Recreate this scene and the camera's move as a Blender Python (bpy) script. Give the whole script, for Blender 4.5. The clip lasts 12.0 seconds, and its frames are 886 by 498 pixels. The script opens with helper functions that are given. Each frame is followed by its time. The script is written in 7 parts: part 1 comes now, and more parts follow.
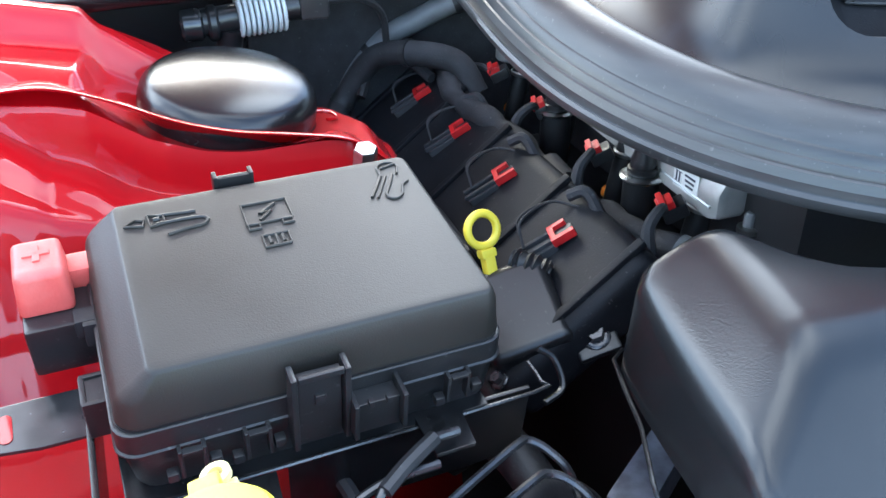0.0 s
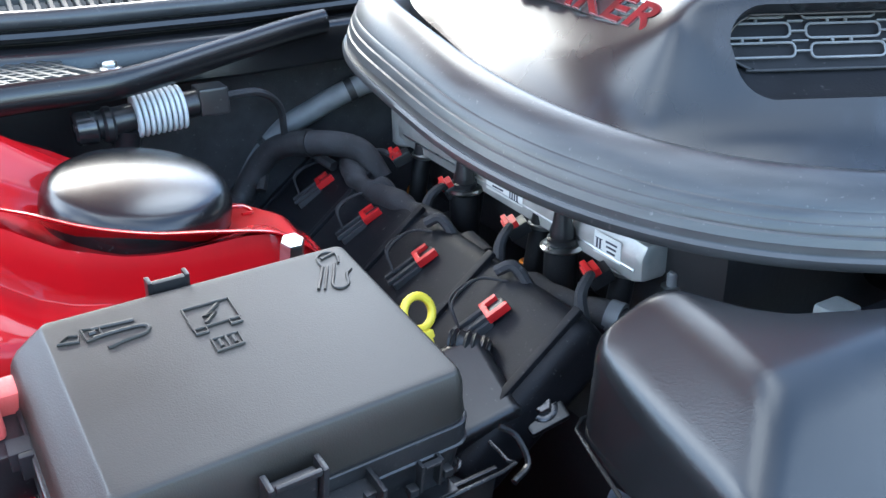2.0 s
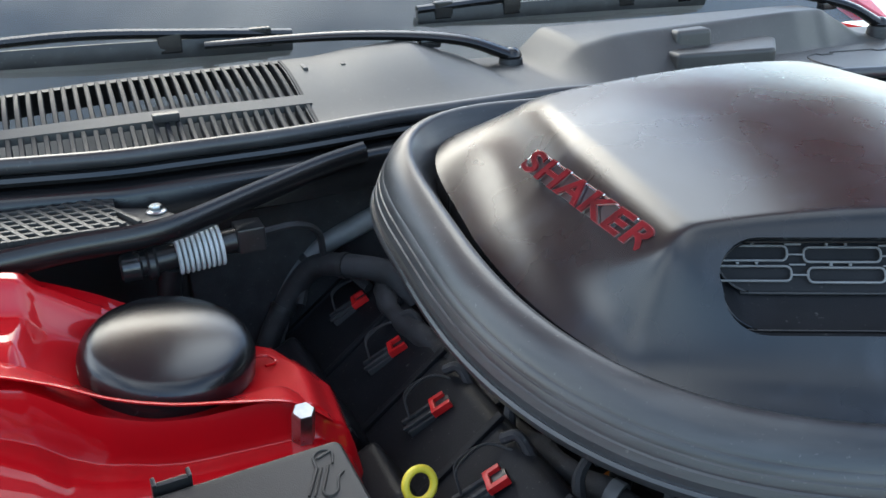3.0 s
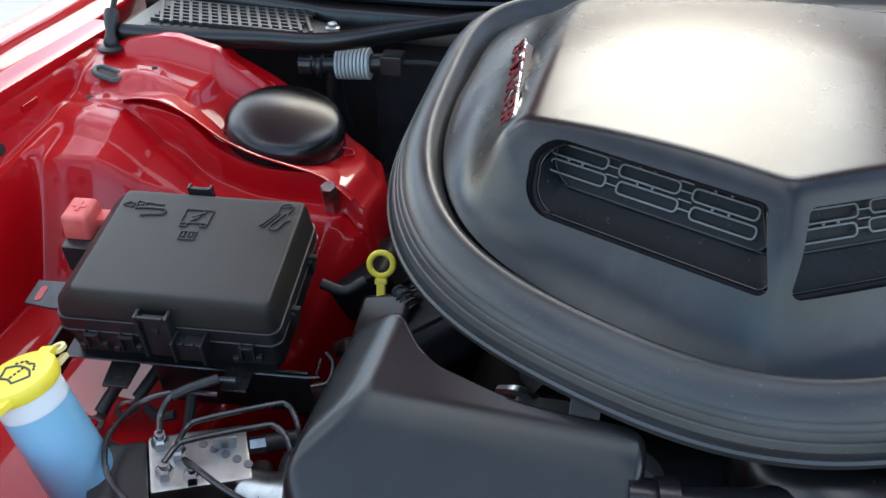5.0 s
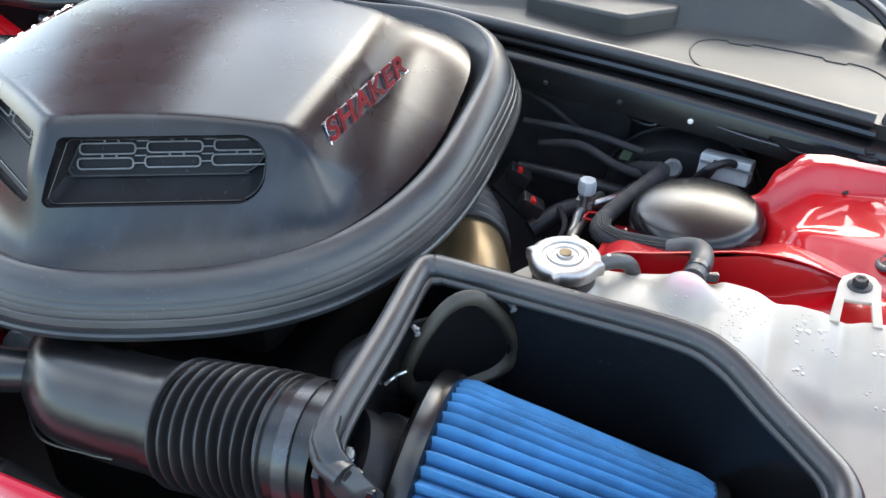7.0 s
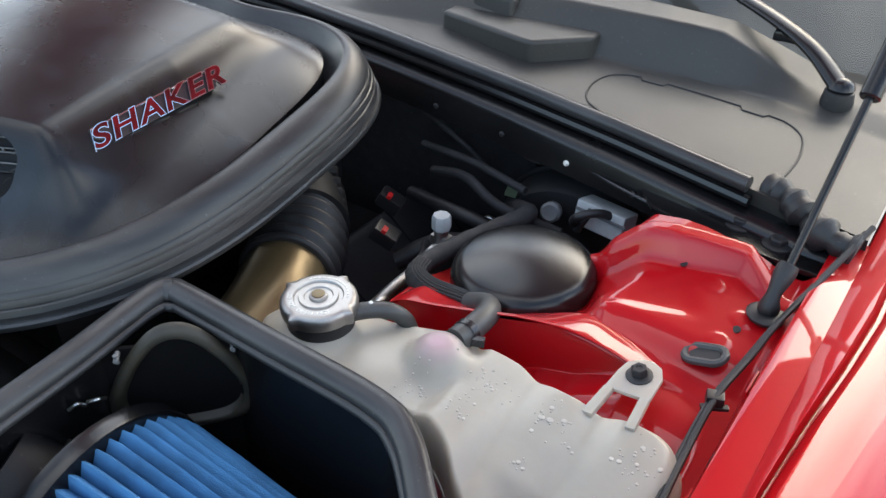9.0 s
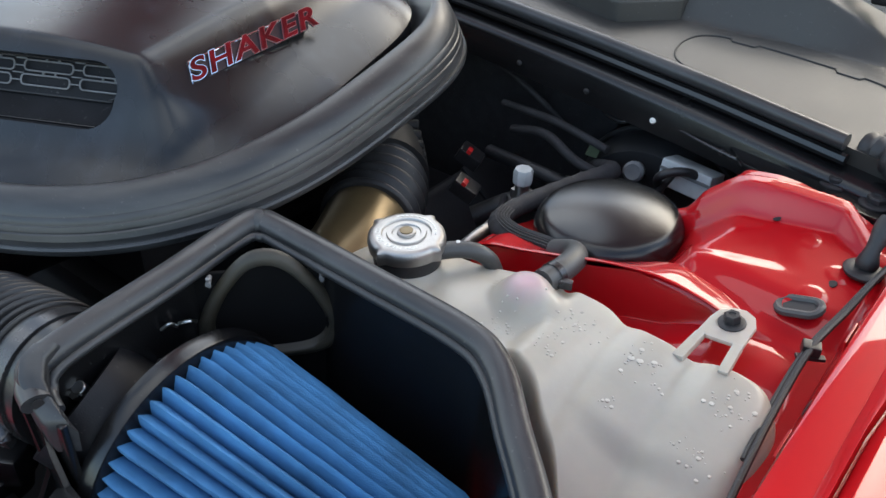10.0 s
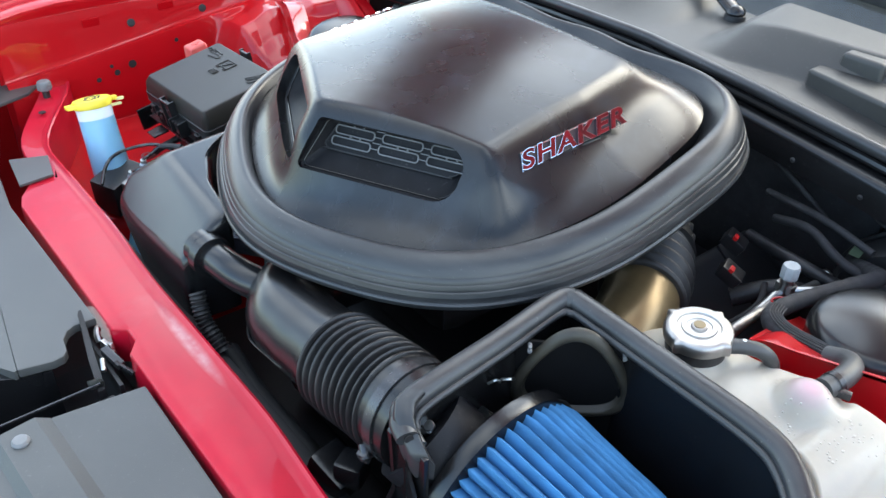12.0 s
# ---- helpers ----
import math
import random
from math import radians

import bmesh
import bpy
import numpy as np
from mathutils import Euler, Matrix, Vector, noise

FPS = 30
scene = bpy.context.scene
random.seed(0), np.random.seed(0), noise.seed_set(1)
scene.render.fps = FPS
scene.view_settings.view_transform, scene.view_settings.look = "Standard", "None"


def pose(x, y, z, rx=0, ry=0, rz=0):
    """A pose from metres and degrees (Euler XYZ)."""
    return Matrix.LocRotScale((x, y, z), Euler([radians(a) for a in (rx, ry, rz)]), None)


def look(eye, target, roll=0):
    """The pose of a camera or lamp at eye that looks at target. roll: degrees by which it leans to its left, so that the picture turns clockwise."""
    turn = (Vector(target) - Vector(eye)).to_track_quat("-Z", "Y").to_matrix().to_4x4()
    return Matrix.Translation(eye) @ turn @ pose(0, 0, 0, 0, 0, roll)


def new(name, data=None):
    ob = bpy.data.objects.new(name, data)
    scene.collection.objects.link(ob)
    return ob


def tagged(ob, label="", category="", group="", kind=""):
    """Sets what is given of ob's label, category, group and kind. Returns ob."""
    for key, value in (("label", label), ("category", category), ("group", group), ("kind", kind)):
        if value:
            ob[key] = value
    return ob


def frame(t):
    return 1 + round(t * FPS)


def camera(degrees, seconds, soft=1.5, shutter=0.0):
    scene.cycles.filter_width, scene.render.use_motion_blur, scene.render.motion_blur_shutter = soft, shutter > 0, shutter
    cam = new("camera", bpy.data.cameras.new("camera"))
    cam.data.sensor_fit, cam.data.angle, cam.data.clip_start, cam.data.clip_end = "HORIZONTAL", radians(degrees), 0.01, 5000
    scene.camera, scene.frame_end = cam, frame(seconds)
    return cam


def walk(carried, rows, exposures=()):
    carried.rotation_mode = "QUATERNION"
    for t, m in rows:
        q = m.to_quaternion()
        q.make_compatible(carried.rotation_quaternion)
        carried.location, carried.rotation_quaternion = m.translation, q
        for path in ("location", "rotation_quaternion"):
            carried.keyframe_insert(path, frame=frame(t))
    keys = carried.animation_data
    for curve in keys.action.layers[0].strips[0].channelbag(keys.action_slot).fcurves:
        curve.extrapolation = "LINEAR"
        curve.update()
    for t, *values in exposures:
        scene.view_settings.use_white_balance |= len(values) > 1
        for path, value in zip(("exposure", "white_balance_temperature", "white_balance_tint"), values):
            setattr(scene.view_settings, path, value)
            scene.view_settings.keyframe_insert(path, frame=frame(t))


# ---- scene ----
cam = camera(54.8, 12.0)
PATH = [
    (0, (-0.552, -0.449, 1.135), (0.026, 1.183, 0.132), -0.6),
    (0.5, (-0.591, -0.436, 1.089), (0.062, 1.182, 0.111), -0.8),
    (1, (-0.605, -0.431, 1.075), (0.143, 1.165, 0.13), -0.8),
    (1.5, (-0.598, -0.428, 1.087), (0.244, 1.146, 0.185), -0.8),
    (2, (-0.594, -0.424, 1.133), (0.301, 1.159, 0.299), -1.1),
    (2.5, (-0.577, -0.424, 1.198), (0.33, 1.16, 0.378), -1.4),
    (3, (-0.526, -0.422, 1.263), (0.198, 1.251, 0.442), -1.2),
    (3.2, (-0.508, -0.421, 1.271), (0.071, 1.308, 0.449), -1.1),
    (4.8, (-0.198, -0.622, 1.327), (-0.441, 1.032, 0.228), 0.2),
    (5, (-0.139, -0.648, 1.334), (-0.438, 0.996, 0.235), 0.5),
    (5.5, (0.043, -0.659, 1.348), (-0.351, 0.957, 0.238), 0.7),
    (6, (0.24, -0.607, 1.379), (-0.21, 0.954, 0.212), 1.8),
    (6.5, (0.395, -0.597, 1.375), (-0.175, 0.949, 0.241), 1.1),
    (7, (0.578, -0.609, 1.385), (-0.056, 0.924, 0.269), 1.0),
    (7.2, (0.635, -0.609, 1.386), (-0.003, 0.921, 0.268), 1.4),
    (7.5, (0.696, -0.59, 1.386), (0.026, 0.926, 0.267), 1.5),
    (7.7, (0.727, -0.559, 1.381), (0.033, 0.945, 0.261), 1.6),
    (9.3, (0.845, -0.374, 1.384), (-0.104, 0.98, 0.259), 1.7),
    (9.5, (0.843, -0.377, 1.384), (-0.115, 0.967, 0.255), 1.9),
    (10, (0.828, -0.423, 1.341), (-0.179, 0.885, 0.211), 1.7),
    (10.5, (0.813, -0.49, 1.311), (-0.308, 0.72, 0.179), 1.2),
    (11, (0.81, -0.515, 1.361), (-0.43, 0.556, 0.215), 1.0),
    (11.5, (0.806, -0.513, 1.423), (-0.466, 0.523, 0.279), 1.2),
    (12, (0.769, -0.563, 1.469), (-0.5, 0.483, 0.331), 1.5),
]
walk(cam, [(t, look(eye, target, roll)) for t, eye, target, roll in PATH], [(0.0, 3.00, 6400, 3), (2.0, 3.02, 6300, 3), (3.0, 1.90, 6750, 3), (5.0, 1.70, 6950, 4), (5.5, 1.68, 6950, 4), (6.5, 2.45, 6950, 5), (7.0, 2.25, 7000, 5), (7.5, 1.75, 7050, 6), (9.5, 1.60, 7450, 7), (10.0, 1.60, 7350, 6), (10.5, 1.90, 7150, 5), (11.0, 2.26, 7050, 4), (12.0, 2.24, 6950, 3)])

# ---- light ----
SUN_ELEV, SUN_TURN = radians(33), radians(2)
world = bpy.data.worlds.new("sky")
scene.world = world
world.use_nodes = True
wn, wl = world.node_tree.nodes, world.node_tree.links
sky = wn.new("ShaderNodeTexSky")
sky.sky_type, sky.sun_disc = "NISHITA", False
sky.sun_elevation, sky.sun_rotation = SUN_ELEV, SUN_TURN
sky.dust_density, sky.ozone_density = 1.2, 3.5
wco = wn.new("ShaderNodeTexCoord")
wno = wn.new("ShaderNodeTexNoise")
wno.inputs["Scale"].default_value, wno.inputs["Detail"].default_value = 2.2, 5.0
wra = wn.new("ShaderNodeValToRGB")
wra.color_ramp.elements[0].position, wra.color_ramp.elements[1].position = 0.44, 0.58
wmi = wn.new("ShaderNodeMixRGB")
wmi.blend_type = "ADD"
wmi.inputs["Color2"].default_value = (7.6, 7.7, 7.9, 1)
wl.new(wco.outputs["Generated"], wno.inputs["Vector"])
wl.new(wno.outputs["Fac"], wra.inputs["Fac"])
wxyz, wmr, wmu = wn.new("ShaderNodeSeparateXYZ"), wn.new("ShaderNodeMapRange"), wn.new("ShaderNodeMath")
wmu.operation = "MULTIPLY"
wmr.inputs["From Min"].default_value, wmr.inputs["From Max"].default_value = -0.7, 0.5
wmr.inputs["To Min"].default_value, wmr.inputs["To Max"].default_value = 0.2, 1.0
wl.new(wco.outputs["Generated"], wxyz.inputs["Vector"])
wl.new(wxyz.outputs["Y"], wmr.inputs["Value"])
wl.new(wra.outputs["Color"], wmu.inputs[0])
wl.new(wmr.outputs["Result"], wmu.inputs[1])
wl.new(wmu.outputs["Value"], wmi.inputs["Fac"])
wl.new(sky.outputs["Color"], wmi.inputs["Color1"])
wl.new(wmi.outputs["Color"], wn["Background"].inputs["Color"])
wn["Background"].inputs["Strength"].default_value = 0.15
sun = bpy.data.lights.new("sun", "SUN")
sun.energy, sun.angle, sun.color = 0.38, radians(34), (1.0, 0.90, 0.74)
sun_ob = new("sun", sun)
sun_ob.matrix_world = look((0, 0, 0), (-math.sin(SUN_TURN) * math.cos(SUN_ELEV), -math.cos(SUN_TURN) * math.cos(SUN_ELEV), -math.sin(SUN_ELEV)))

# ---- materials ----


def mat(name, base, rough=0.5, metal=0.0, var=0.2, vscale=14.0, rvar=0.08, bump=0.0, bscale=600.0, coat=0.0, sss=0.0, trans=0.0, wear=None, stretch=None, dust=0.0):
    """A principled material with two scales of variation, fine relief and, where given, a worn second colour in patches."""
    m = bpy.data.materials.new(name)
    m.use_nodes = True
    n, l = m.node_tree.nodes, m.node_tree.links
    b = n["Principled BSDF"]
    b.inputs["Metallic"].default_value = metal
    co = n.new("ShaderNodeTexCoord")
    src = co.outputs["Object"]
    if stretch:
        mp = n.new("ShaderNodeMapping")
        mp.inputs["Scale"].default_value = stretch
        l.new(src, mp.inputs["Vector"])
        src = mp.outputs["Vector"]
    big, fine = n.new("ShaderNodeTexNoise"), n.new("ShaderNodeTexNoise")
    big.inputs["Scale"].default_value, big.inputs["Detail"].default_value = vscale, 4.0
    fine.inputs["Scale"].default_value, fine.inputs["Detail"].default_value = bscale, 2.0
    l.new(src, big.inputs["Vector"])
    l.new(src, fine.inputs["Vector"])
    ramp = n.new("ShaderNodeValToRGB")
    lo, hi = [max(0.0, c * (1 - var)) for c in base], [min(1.0, c * (1 + var)) for c in base]
    ramp.color_ramp.elements[0].position, ramp.color_ramp.elements[1].position = 0.3, 0.7
    ramp.color_ramp.elements[0].color, ramp.color_ramp.elements[1].color = (*lo, 1), (*hi, 1)
    l.new(big.outputs["Fac"], ramp.inputs["Fac"])
    colour = ramp.outputs["Color"]
    if wear:
        wc, amount, wscale = wear
        wnz, wr, mx = n.new("ShaderNodeTexNoise"), n.new("ShaderNodeValToRGB"), n.new("ShaderNodeMixRGB")
        wnz.inputs["Scale"].default_value, wnz.inputs["Detail"].default_value = wscale, 6.0
        wr.color_ramp.elements[0].position, wr.color_ramp.elements[1].position = 0.6 - 0.2 * amount, 0.78
        wr.color_ramp.elements[1].color = (amount, amount, amount, 1)
        mx.inputs["Color2"].default_value = (*wc, 1)
        l.new(src, wnz.inputs["Vector"])
        l.new(wnz.outputs["Fac"], wr.inputs["Fac"])
        l.new(wr.outputs["Color"], mx.inputs["Fac"])
        l.new(colour, mx.inputs["Color1"])
        colour = mx.outputs["Color"]
    if dust:
        dn, dr, dm = n.new("ShaderNodeTexNoise"), n.new("ShaderNodeValToRGB"), n.new("ShaderNodeMixRGB")
        dn.inputs["Scale"].default_value, dn.inputs["Detail"].default_value = 260.0, 3.0
        dr.color_ramp.elements[0].position, dr.color_ramp.elements[1].position = 0.66, 0.76
        dr.color_ramp.elements[1].color = (dust, dust, dust, 1)
        dm.inputs["Color2"].default_value = (0.32, 0.31, 0.29, 1)
        l.new(co.outputs["Object"], dn.inputs["Vector"])
        l.new(dn.outputs["Fac"], dr.inputs["Fac"])
        l.new(dr.outputs["Color"], dm.inputs["Fac"])
        l.new(colour, dm.inputs["Color1"])
        colour = dm.outputs["Color"]
    l.new(colour, b.inputs["Base Color"])
    rr = n.new("ShaderNodeMapRange")
    rr.inputs["To Min"].default_value, rr.inputs["To Max"].default_value = max(0.02, rough - rvar), min(1.0, rough + rvar)
    l.new(big.outputs["Fac"], rr.inputs["Value"])
    l.new(rr.outputs["Result"], b.inputs["Roughness"])
    if bump:
        bp = n.new("ShaderNodeBump")
        bp.inputs["Strength"].default_value, bp.inputs["Distance"].default_value = bump, 0.0006
        l.new(fine.outputs["Fac"], bp.inputs["Height"])
        l.new(bp.outputs["Normal"], b.inputs["Normal"])
    b.inputs["Coat Weight"].default_value, b.inputs["Coat Roughness"].default_value = coat, 0.03
    b.inputs["Transmission Weight"].default_value = trans
    if sss:
        b.inputs["Subsurface Weight"].default_value, b.inputs["Subsurface Scale"].default_value = sss, 0.02
        b.inputs["Subsurface Radius"].default_value = (1.0, 0.8, 0.6)
    return m


RED = mat("red_paint", (0.42, 0.0015, 0.006), 0.45, var=0.04, vscale=6, coat=1.0, rvar=0.03, bump=0.02, bscale=90)
RED.node_tree.nodes["Principled BSDF"].inputs["Specular IOR Level"].default_value = 0.15
RED.node_tree.nodes["Principled BSDF"].inputs["Coat IOR"].default_value = 1.40
# darker, less glossy red than the wings, on both faces of the bonnet
RED_BONNET = mat("darker_red_bonnet", (0.26, 0.005, 0.014), 0.5, var=0.1, vscale=8, coat=0.3)
RED_BAR = mat("red_paint_dusty", (0.42, 0.004, 0.020), 0.42, var=0.06, vscale=30, coat=0.6, rvar=0.06, wear=((0.50, 0.10, 0.12), 0.2, 18))
RED_BAR.node_tree.nodes["Principled BSDF"].inputs["Specular IOR Level"].default_value = 0.15
RED_BAR.node_tree.nodes["Principled BSDF"].inputs["Coat IOR"].default_value = 1.40


def scuffed(m, centre, size, colour):
    """A worn, dusty patch of its own shape on a painted panel."""
    n, l = m.node_tree.nodes, m.node_tree.links
    co, sub, mul, ln, mr, nz, pr, mx = n.new("ShaderNodeTexCoord"), n.new("ShaderNodeVectorMath"), n.new("ShaderNodeVectorMath"), n.new("ShaderNodeVectorMath"), n.new("ShaderNodeMapRange"), n.new("ShaderNodeTexNoise"), n.new("ShaderNodeMath"), n.new("ShaderNodeMixRGB")
    sub.operation, mul.operation, ln.operation, pr.operation = "SUBTRACT", "MULTIPLY", "LENGTH", "MULTIPLY"
    sub.inputs[1].default_value = centre
    mul.inputs[1].default_value = [1.0 / s for s in size]
    mr.inputs["From Min"].default_value, mr.inputs["From Max"].default_value = 1.15, 0.45
    nz.inputs["Scale"].default_value, nz.inputs["Detail"].default_value = 90, 5
    mx.inputs["Color2"].default_value = (*colour, 1)
    base = n["Principled BSDF"].inputs["Base Color"].links[0].from_socket
    for a, b in ((co.outputs["Object"], sub.inputs[0]), (sub.outputs["Vector"], mul.inputs[0]), (mul.outputs["Vector"], ln.inputs[0]), (ln.outputs["Value"], mr.inputs["Value"]), (co.outputs["Object"], nz.inputs["Vector"]), (mr.outputs["Result"], pr.inputs[0]), (nz.outputs["Fac"], pr.inputs[1]), (pr.outputs["Value"], mx.inputs["Fac"]), (base, mx.inputs["Color1"]), (mx.outputs["Color"], n["Principled BSDF"].inputs["Base Color"])):
        l.new(a, b)


scuffed(RED_BAR, (0.015, -0.3150, 0.818), (0.085, 0.0085, 1.0), (0.52, 0.30, 0.30))
GRAIN = mat("grained_black_plastic", (0.019, 0.017, 0.0145), 0.47, var=0.25, vscale=18, bump=0.22, bscale=1100, wear=((0.028, 0.025, 0.022), 0.2, 9))
GRAIN.node_tree.nodes["Principled BSDF"].inputs["Specular IOR Level"].default_value = 0.42
PLASTIC = mat("black_plastic", (0.013, 0.013, 0.014), 0.35, var=0.3, vscale=25, bump=0.15, bscale=700, wear=((0.03, 0.03, 0.03), 0.25, 30), dust=0.14)
SCOOP = mat("satin_black_scoop", (0.0060, 0.0062, 0.0072), 0.27, var=0.15, vscale=9, rvar=0.06, bump=0.03, bscale=900, wear=((0.032, 0.038, 0.050), 0.42, 22), stretch=(1.6, 1.6, 0.35), dust=0.02)
SATIN = mat("satin_black_plastic", (0.006, 0.006, 0.0066), 0.25, var=0.2, vscale=12, rvar=0.05, bump=0.12, bscale=800, dust=0.06)
INLET = mat("satin_black_inlet", (0.009, 0.0095, 0.0105), 0.25, var=0.2, vscale=12, rvar=0.06, bump=0.12, bscale=800, wear=((0.022, 0.023, 0.026), 0.3, 14))
PANEL = mat("grey_black_panel", (0.055, 0.056, 0.055), 0.42, var=0.12, vscale=8, bump=0.25, bscale=900, wear=((0.095, 0.095, 0.09), 0.2, 12), dust=0.1)
RUBBER = mat("seal_rubber", (0.027, 0.028, 0.030), 0.35, var=0.3, vscale=16, rvar=0.1, bump=0.12, bscale=400, wear=((0.066, 0.066, 0.064), 0.34, 8), stretch=(1, 1, 6), dust=0.14)
SOFT = mat("matt_rubber_hose", (0.016, 0.016, 0.0175), 0.5, var=0.3, vscale=40, bump=0.25, bscale=500, wear=((0.04, 0.04, 0.04), 0.3, 40), dust=0.14)
TAPE = mat("cloth_tape", (0.020, 0.020, 0.0225), 0.75, var=0.4, vscale=60, bump=0.7, bscale=700, wear=((0.04, 0.04, 0.043), 0.3, 50), dust=0.14)
DARK = mat("bay_dark_metal", (0.012, 0.012, 0.0135), 0.6, var=0.5, vscale=12, bump=0.3, bscale=200, wear=((0.02, 0.02, 0.022), 0.25, 20))
STEEL = mat("dark_brake_line", (0.060, 0.060, 0.063), 0.26, metal=0.7, var=0.3, vscale=60, wear=((0.12, 0.12, 0.12), 0.3, 40))
ALU = mat("cast_aluminium", (0.40, 0.39, 0.375), 0.42, metal=1.0, var=0.15, vscale=40, bump=0.3, bscale=500)
CAST = mat("cast_rail", (0.46, 0.45, 0.42), 0.45, metal=0.55, var=0.15, vscale=40, bump=0.3, bscale=400)
CASTDARK = mat("blue_grey_casting", (0.13, 0.15, 0.19), 0.5, metal=0.4, var=0.4, vscale=60, bump=0.6, bscale=300, wear=((0.03, 0.03, 0.035), 0.5, 70))
ZINC = mat("bright_zinc", (0.46, 0.47, 0.46), 0.30, metal=1.0, var=0.2, vscale=90, bump=0.15, bscale=500)
CHROME = mat("chrome", (0.85, 0.85, 0.86), 0.06, metal=1.0, var=0.03, rvar=0.02)
EMBLEM = mat("emblem_red", (0.10, 0.001, 0.004), 0.38, var=0.5, vscale=60)
EMBLEM_BACK = mat("emblem_backing", (0.020, 0.004, 0.005), 0.4, var=0.3, vscale=60)
EMBLEM.node_tree.nodes["Principled BSDF"].inputs["Specular IOR Level"].default_value = 0.12
GREYP = mat("grey_plastic", (0.14, 0.145, 0.15), 0.5, var=0.2, vscale=50, bump=0.2)
PALE = mat("pale_grey_plastic", (0.42, 0.44, 0.44), 0.5, var=0.15, vscale=50, bump=0.2)
CONN_RED = mat("red_connector", (0.50, 0.012, 0.014), 0.4, var=0.15, vscale=80)
ORANGE = mat("orange_seal", (0.65, 0.20, 0.02), 0.5, var=0.2, vscale=80)
YELLOW = mat("yellow_plastic", (0.80, 0.65, 0.06), 0.42, var=0.08, vscale=30, bump=0.1)
TERMINAL = mat("faded_red_cap", (0.62, 0.10, 0.085), 0.5, var=0.12, vscale=40, bump=0.2, wear=((0.72, 0.28, 0.24), 0.4, 30))
TANK = mat("translucent_tank", (0.42, 0.385, 0.325), 0.38, var=0.08, vscale=22, rvar=0.08, bump=0.15, bscale=120, sss=0.55, wear=((0.48, 0.42, 0.34), 0.25, 10))
_n, _l = TANK.node_tree.nodes, TANK.node_tree.links
_co, _ds, _mr, _mx = _n.new("ShaderNodeTexCoord"), _n.new("ShaderNodeVectorMath"), _n.new("ShaderNodeMapRange"), _n.new("ShaderNodeMixRGB")
_ds.operation = "DISTANCE"
_ds.inputs[1].default_value = (0.542, 0.060, 0.930)
_mr.inputs["From Min"].default_value, _mr.inputs["From Max"].default_value = 0.024, 0.004
_mr.inputs["To Max"].default_value = 0.5
_mx.inputs["Color2"].default_value = (0.50, 0.22, 0.33, 1)
_base = _n["Principled BSDF"].inputs["Base Color"].links[0].from_socket
_l.new(_co.outputs["Object"], _ds.inputs[0])
_l.new(_ds.outputs["Value"], _mr.inputs["Value"])
_l.new(_mr.outputs["Result"], _mx.inputs["Fac"])
_l.new(_base, _mx.inputs["Color1"])
_l.new(_mx.outputs["Color"], _n["Principled BSDF"].inputs["Base Color"])
ENGINE = mat("dull_engine_plastic", (0.009, 0.0095, 0.0115), 0.5, var=0.3, vscale=25, bump=0.3, bscale=700, wear=((0.02, 0.021, 0.024), 0.25, 30), dust=0.14)
ENGINE.node_tree.nodes["Principled BSDF"].inputs["Specular IOR Level"].default_value = 0.16
BELLOWS = mat("black_rubber_bellows", (0.011, 0.011, 0.012), 0.34, var=0.25, vscale=30, bump=0.15, bscale=500, wear=((0.03, 0.03, 0.03), 0.2, 30))
SLAT = mat("dull_grey_plastic", (0.034, 0.035, 0.038), 0.62, var=0.2, vscale=18, bump=0.3, bscale=800, dust=0.1)
SLAT.node_tree.nodes["Principled BSDF"].inputs["Specular IOR Level"].default_value = 0.3
PINK = mat("coolant_pink_shell", (0.55, 0.17, 0.20), 0.35, var=0.15, vscale=12, sss=0.4)
BOTTLE = mat("bottle_plastic", (0.72, 0.78, 0.80), 0.35, var=0.06, vscale=20, sss=0.4)
FLUID = mat("blue_washer_fluid", (0.22, 0.46, 0.64), 0.3, var=0.12, vscale=10, sss=0.4)
FILTER = mat("blue_filter_gauze", (0.032, 0.155, 0.33), 0.85, var=0.25, vscale=30, bump=1.0, bscale=1300, wear=((0.07, 0.19, 0.36), 0.3, 60))
DUCT = mat("scuffed_duct", (0.026, 0.023, 0.017), 0.5, var=0.35, vscale=30, bump=0.3, wear=((0.075, 0.062, 0.038), 0.4, 24))
BRONZE = mat("bronze_tube", (0.17, 0.125, 0.065), 0.34, metal=0.55, var=0.2, vscale=20, bump=0.1)
PAPER = mat("label_paper", (0.70, 0.70, 0.66), 0.5, var=0.06, vscale=40)
INK = mat("label_ink", (0.04, 0.045, 0.06), 0.6, var=0.2, vscale=60)
CONCRETE = mat("pale_concrete", (0.34, 0.325, 0.30), 0.85, var=0.12, vscale=3, bump=0.6, bscale=60, wear=((0.36, 0.34, 0.31), 0.4, 1.5))
COWL = mat("cowl_plastic", (0.033, 0.032, 0.030), 0.50, var=0.15, vscale=10, bump=0.35, bscale=900, wear=((0.042, 0.040, 0.037), 0.3, 7), dust=0.14)
BUBBLE = mat("tank_blister", (0.50, 0.47, 0.41), 0.3, var=0.15, vscale=60)
# near-black base colour with the shade of a deep duct painted in
DUCT_SHADE = mat("painted_duct_shade", (0.004, 0.004, 0.0045), 0.8, var=0.3, vscale=20)
DUCT_SHADE.node_tree.nodes["Principled BSDF"].inputs["Specular IOR Level"].default_value = 0.1
INSIDE = mat("cabin_dark", (0.02, 0.02, 0.022), 0.7, var=0.3, vscale=5)
GLASS = bpy.data.materials.new("windscreen_glass")
GLASS.use_nodes = True
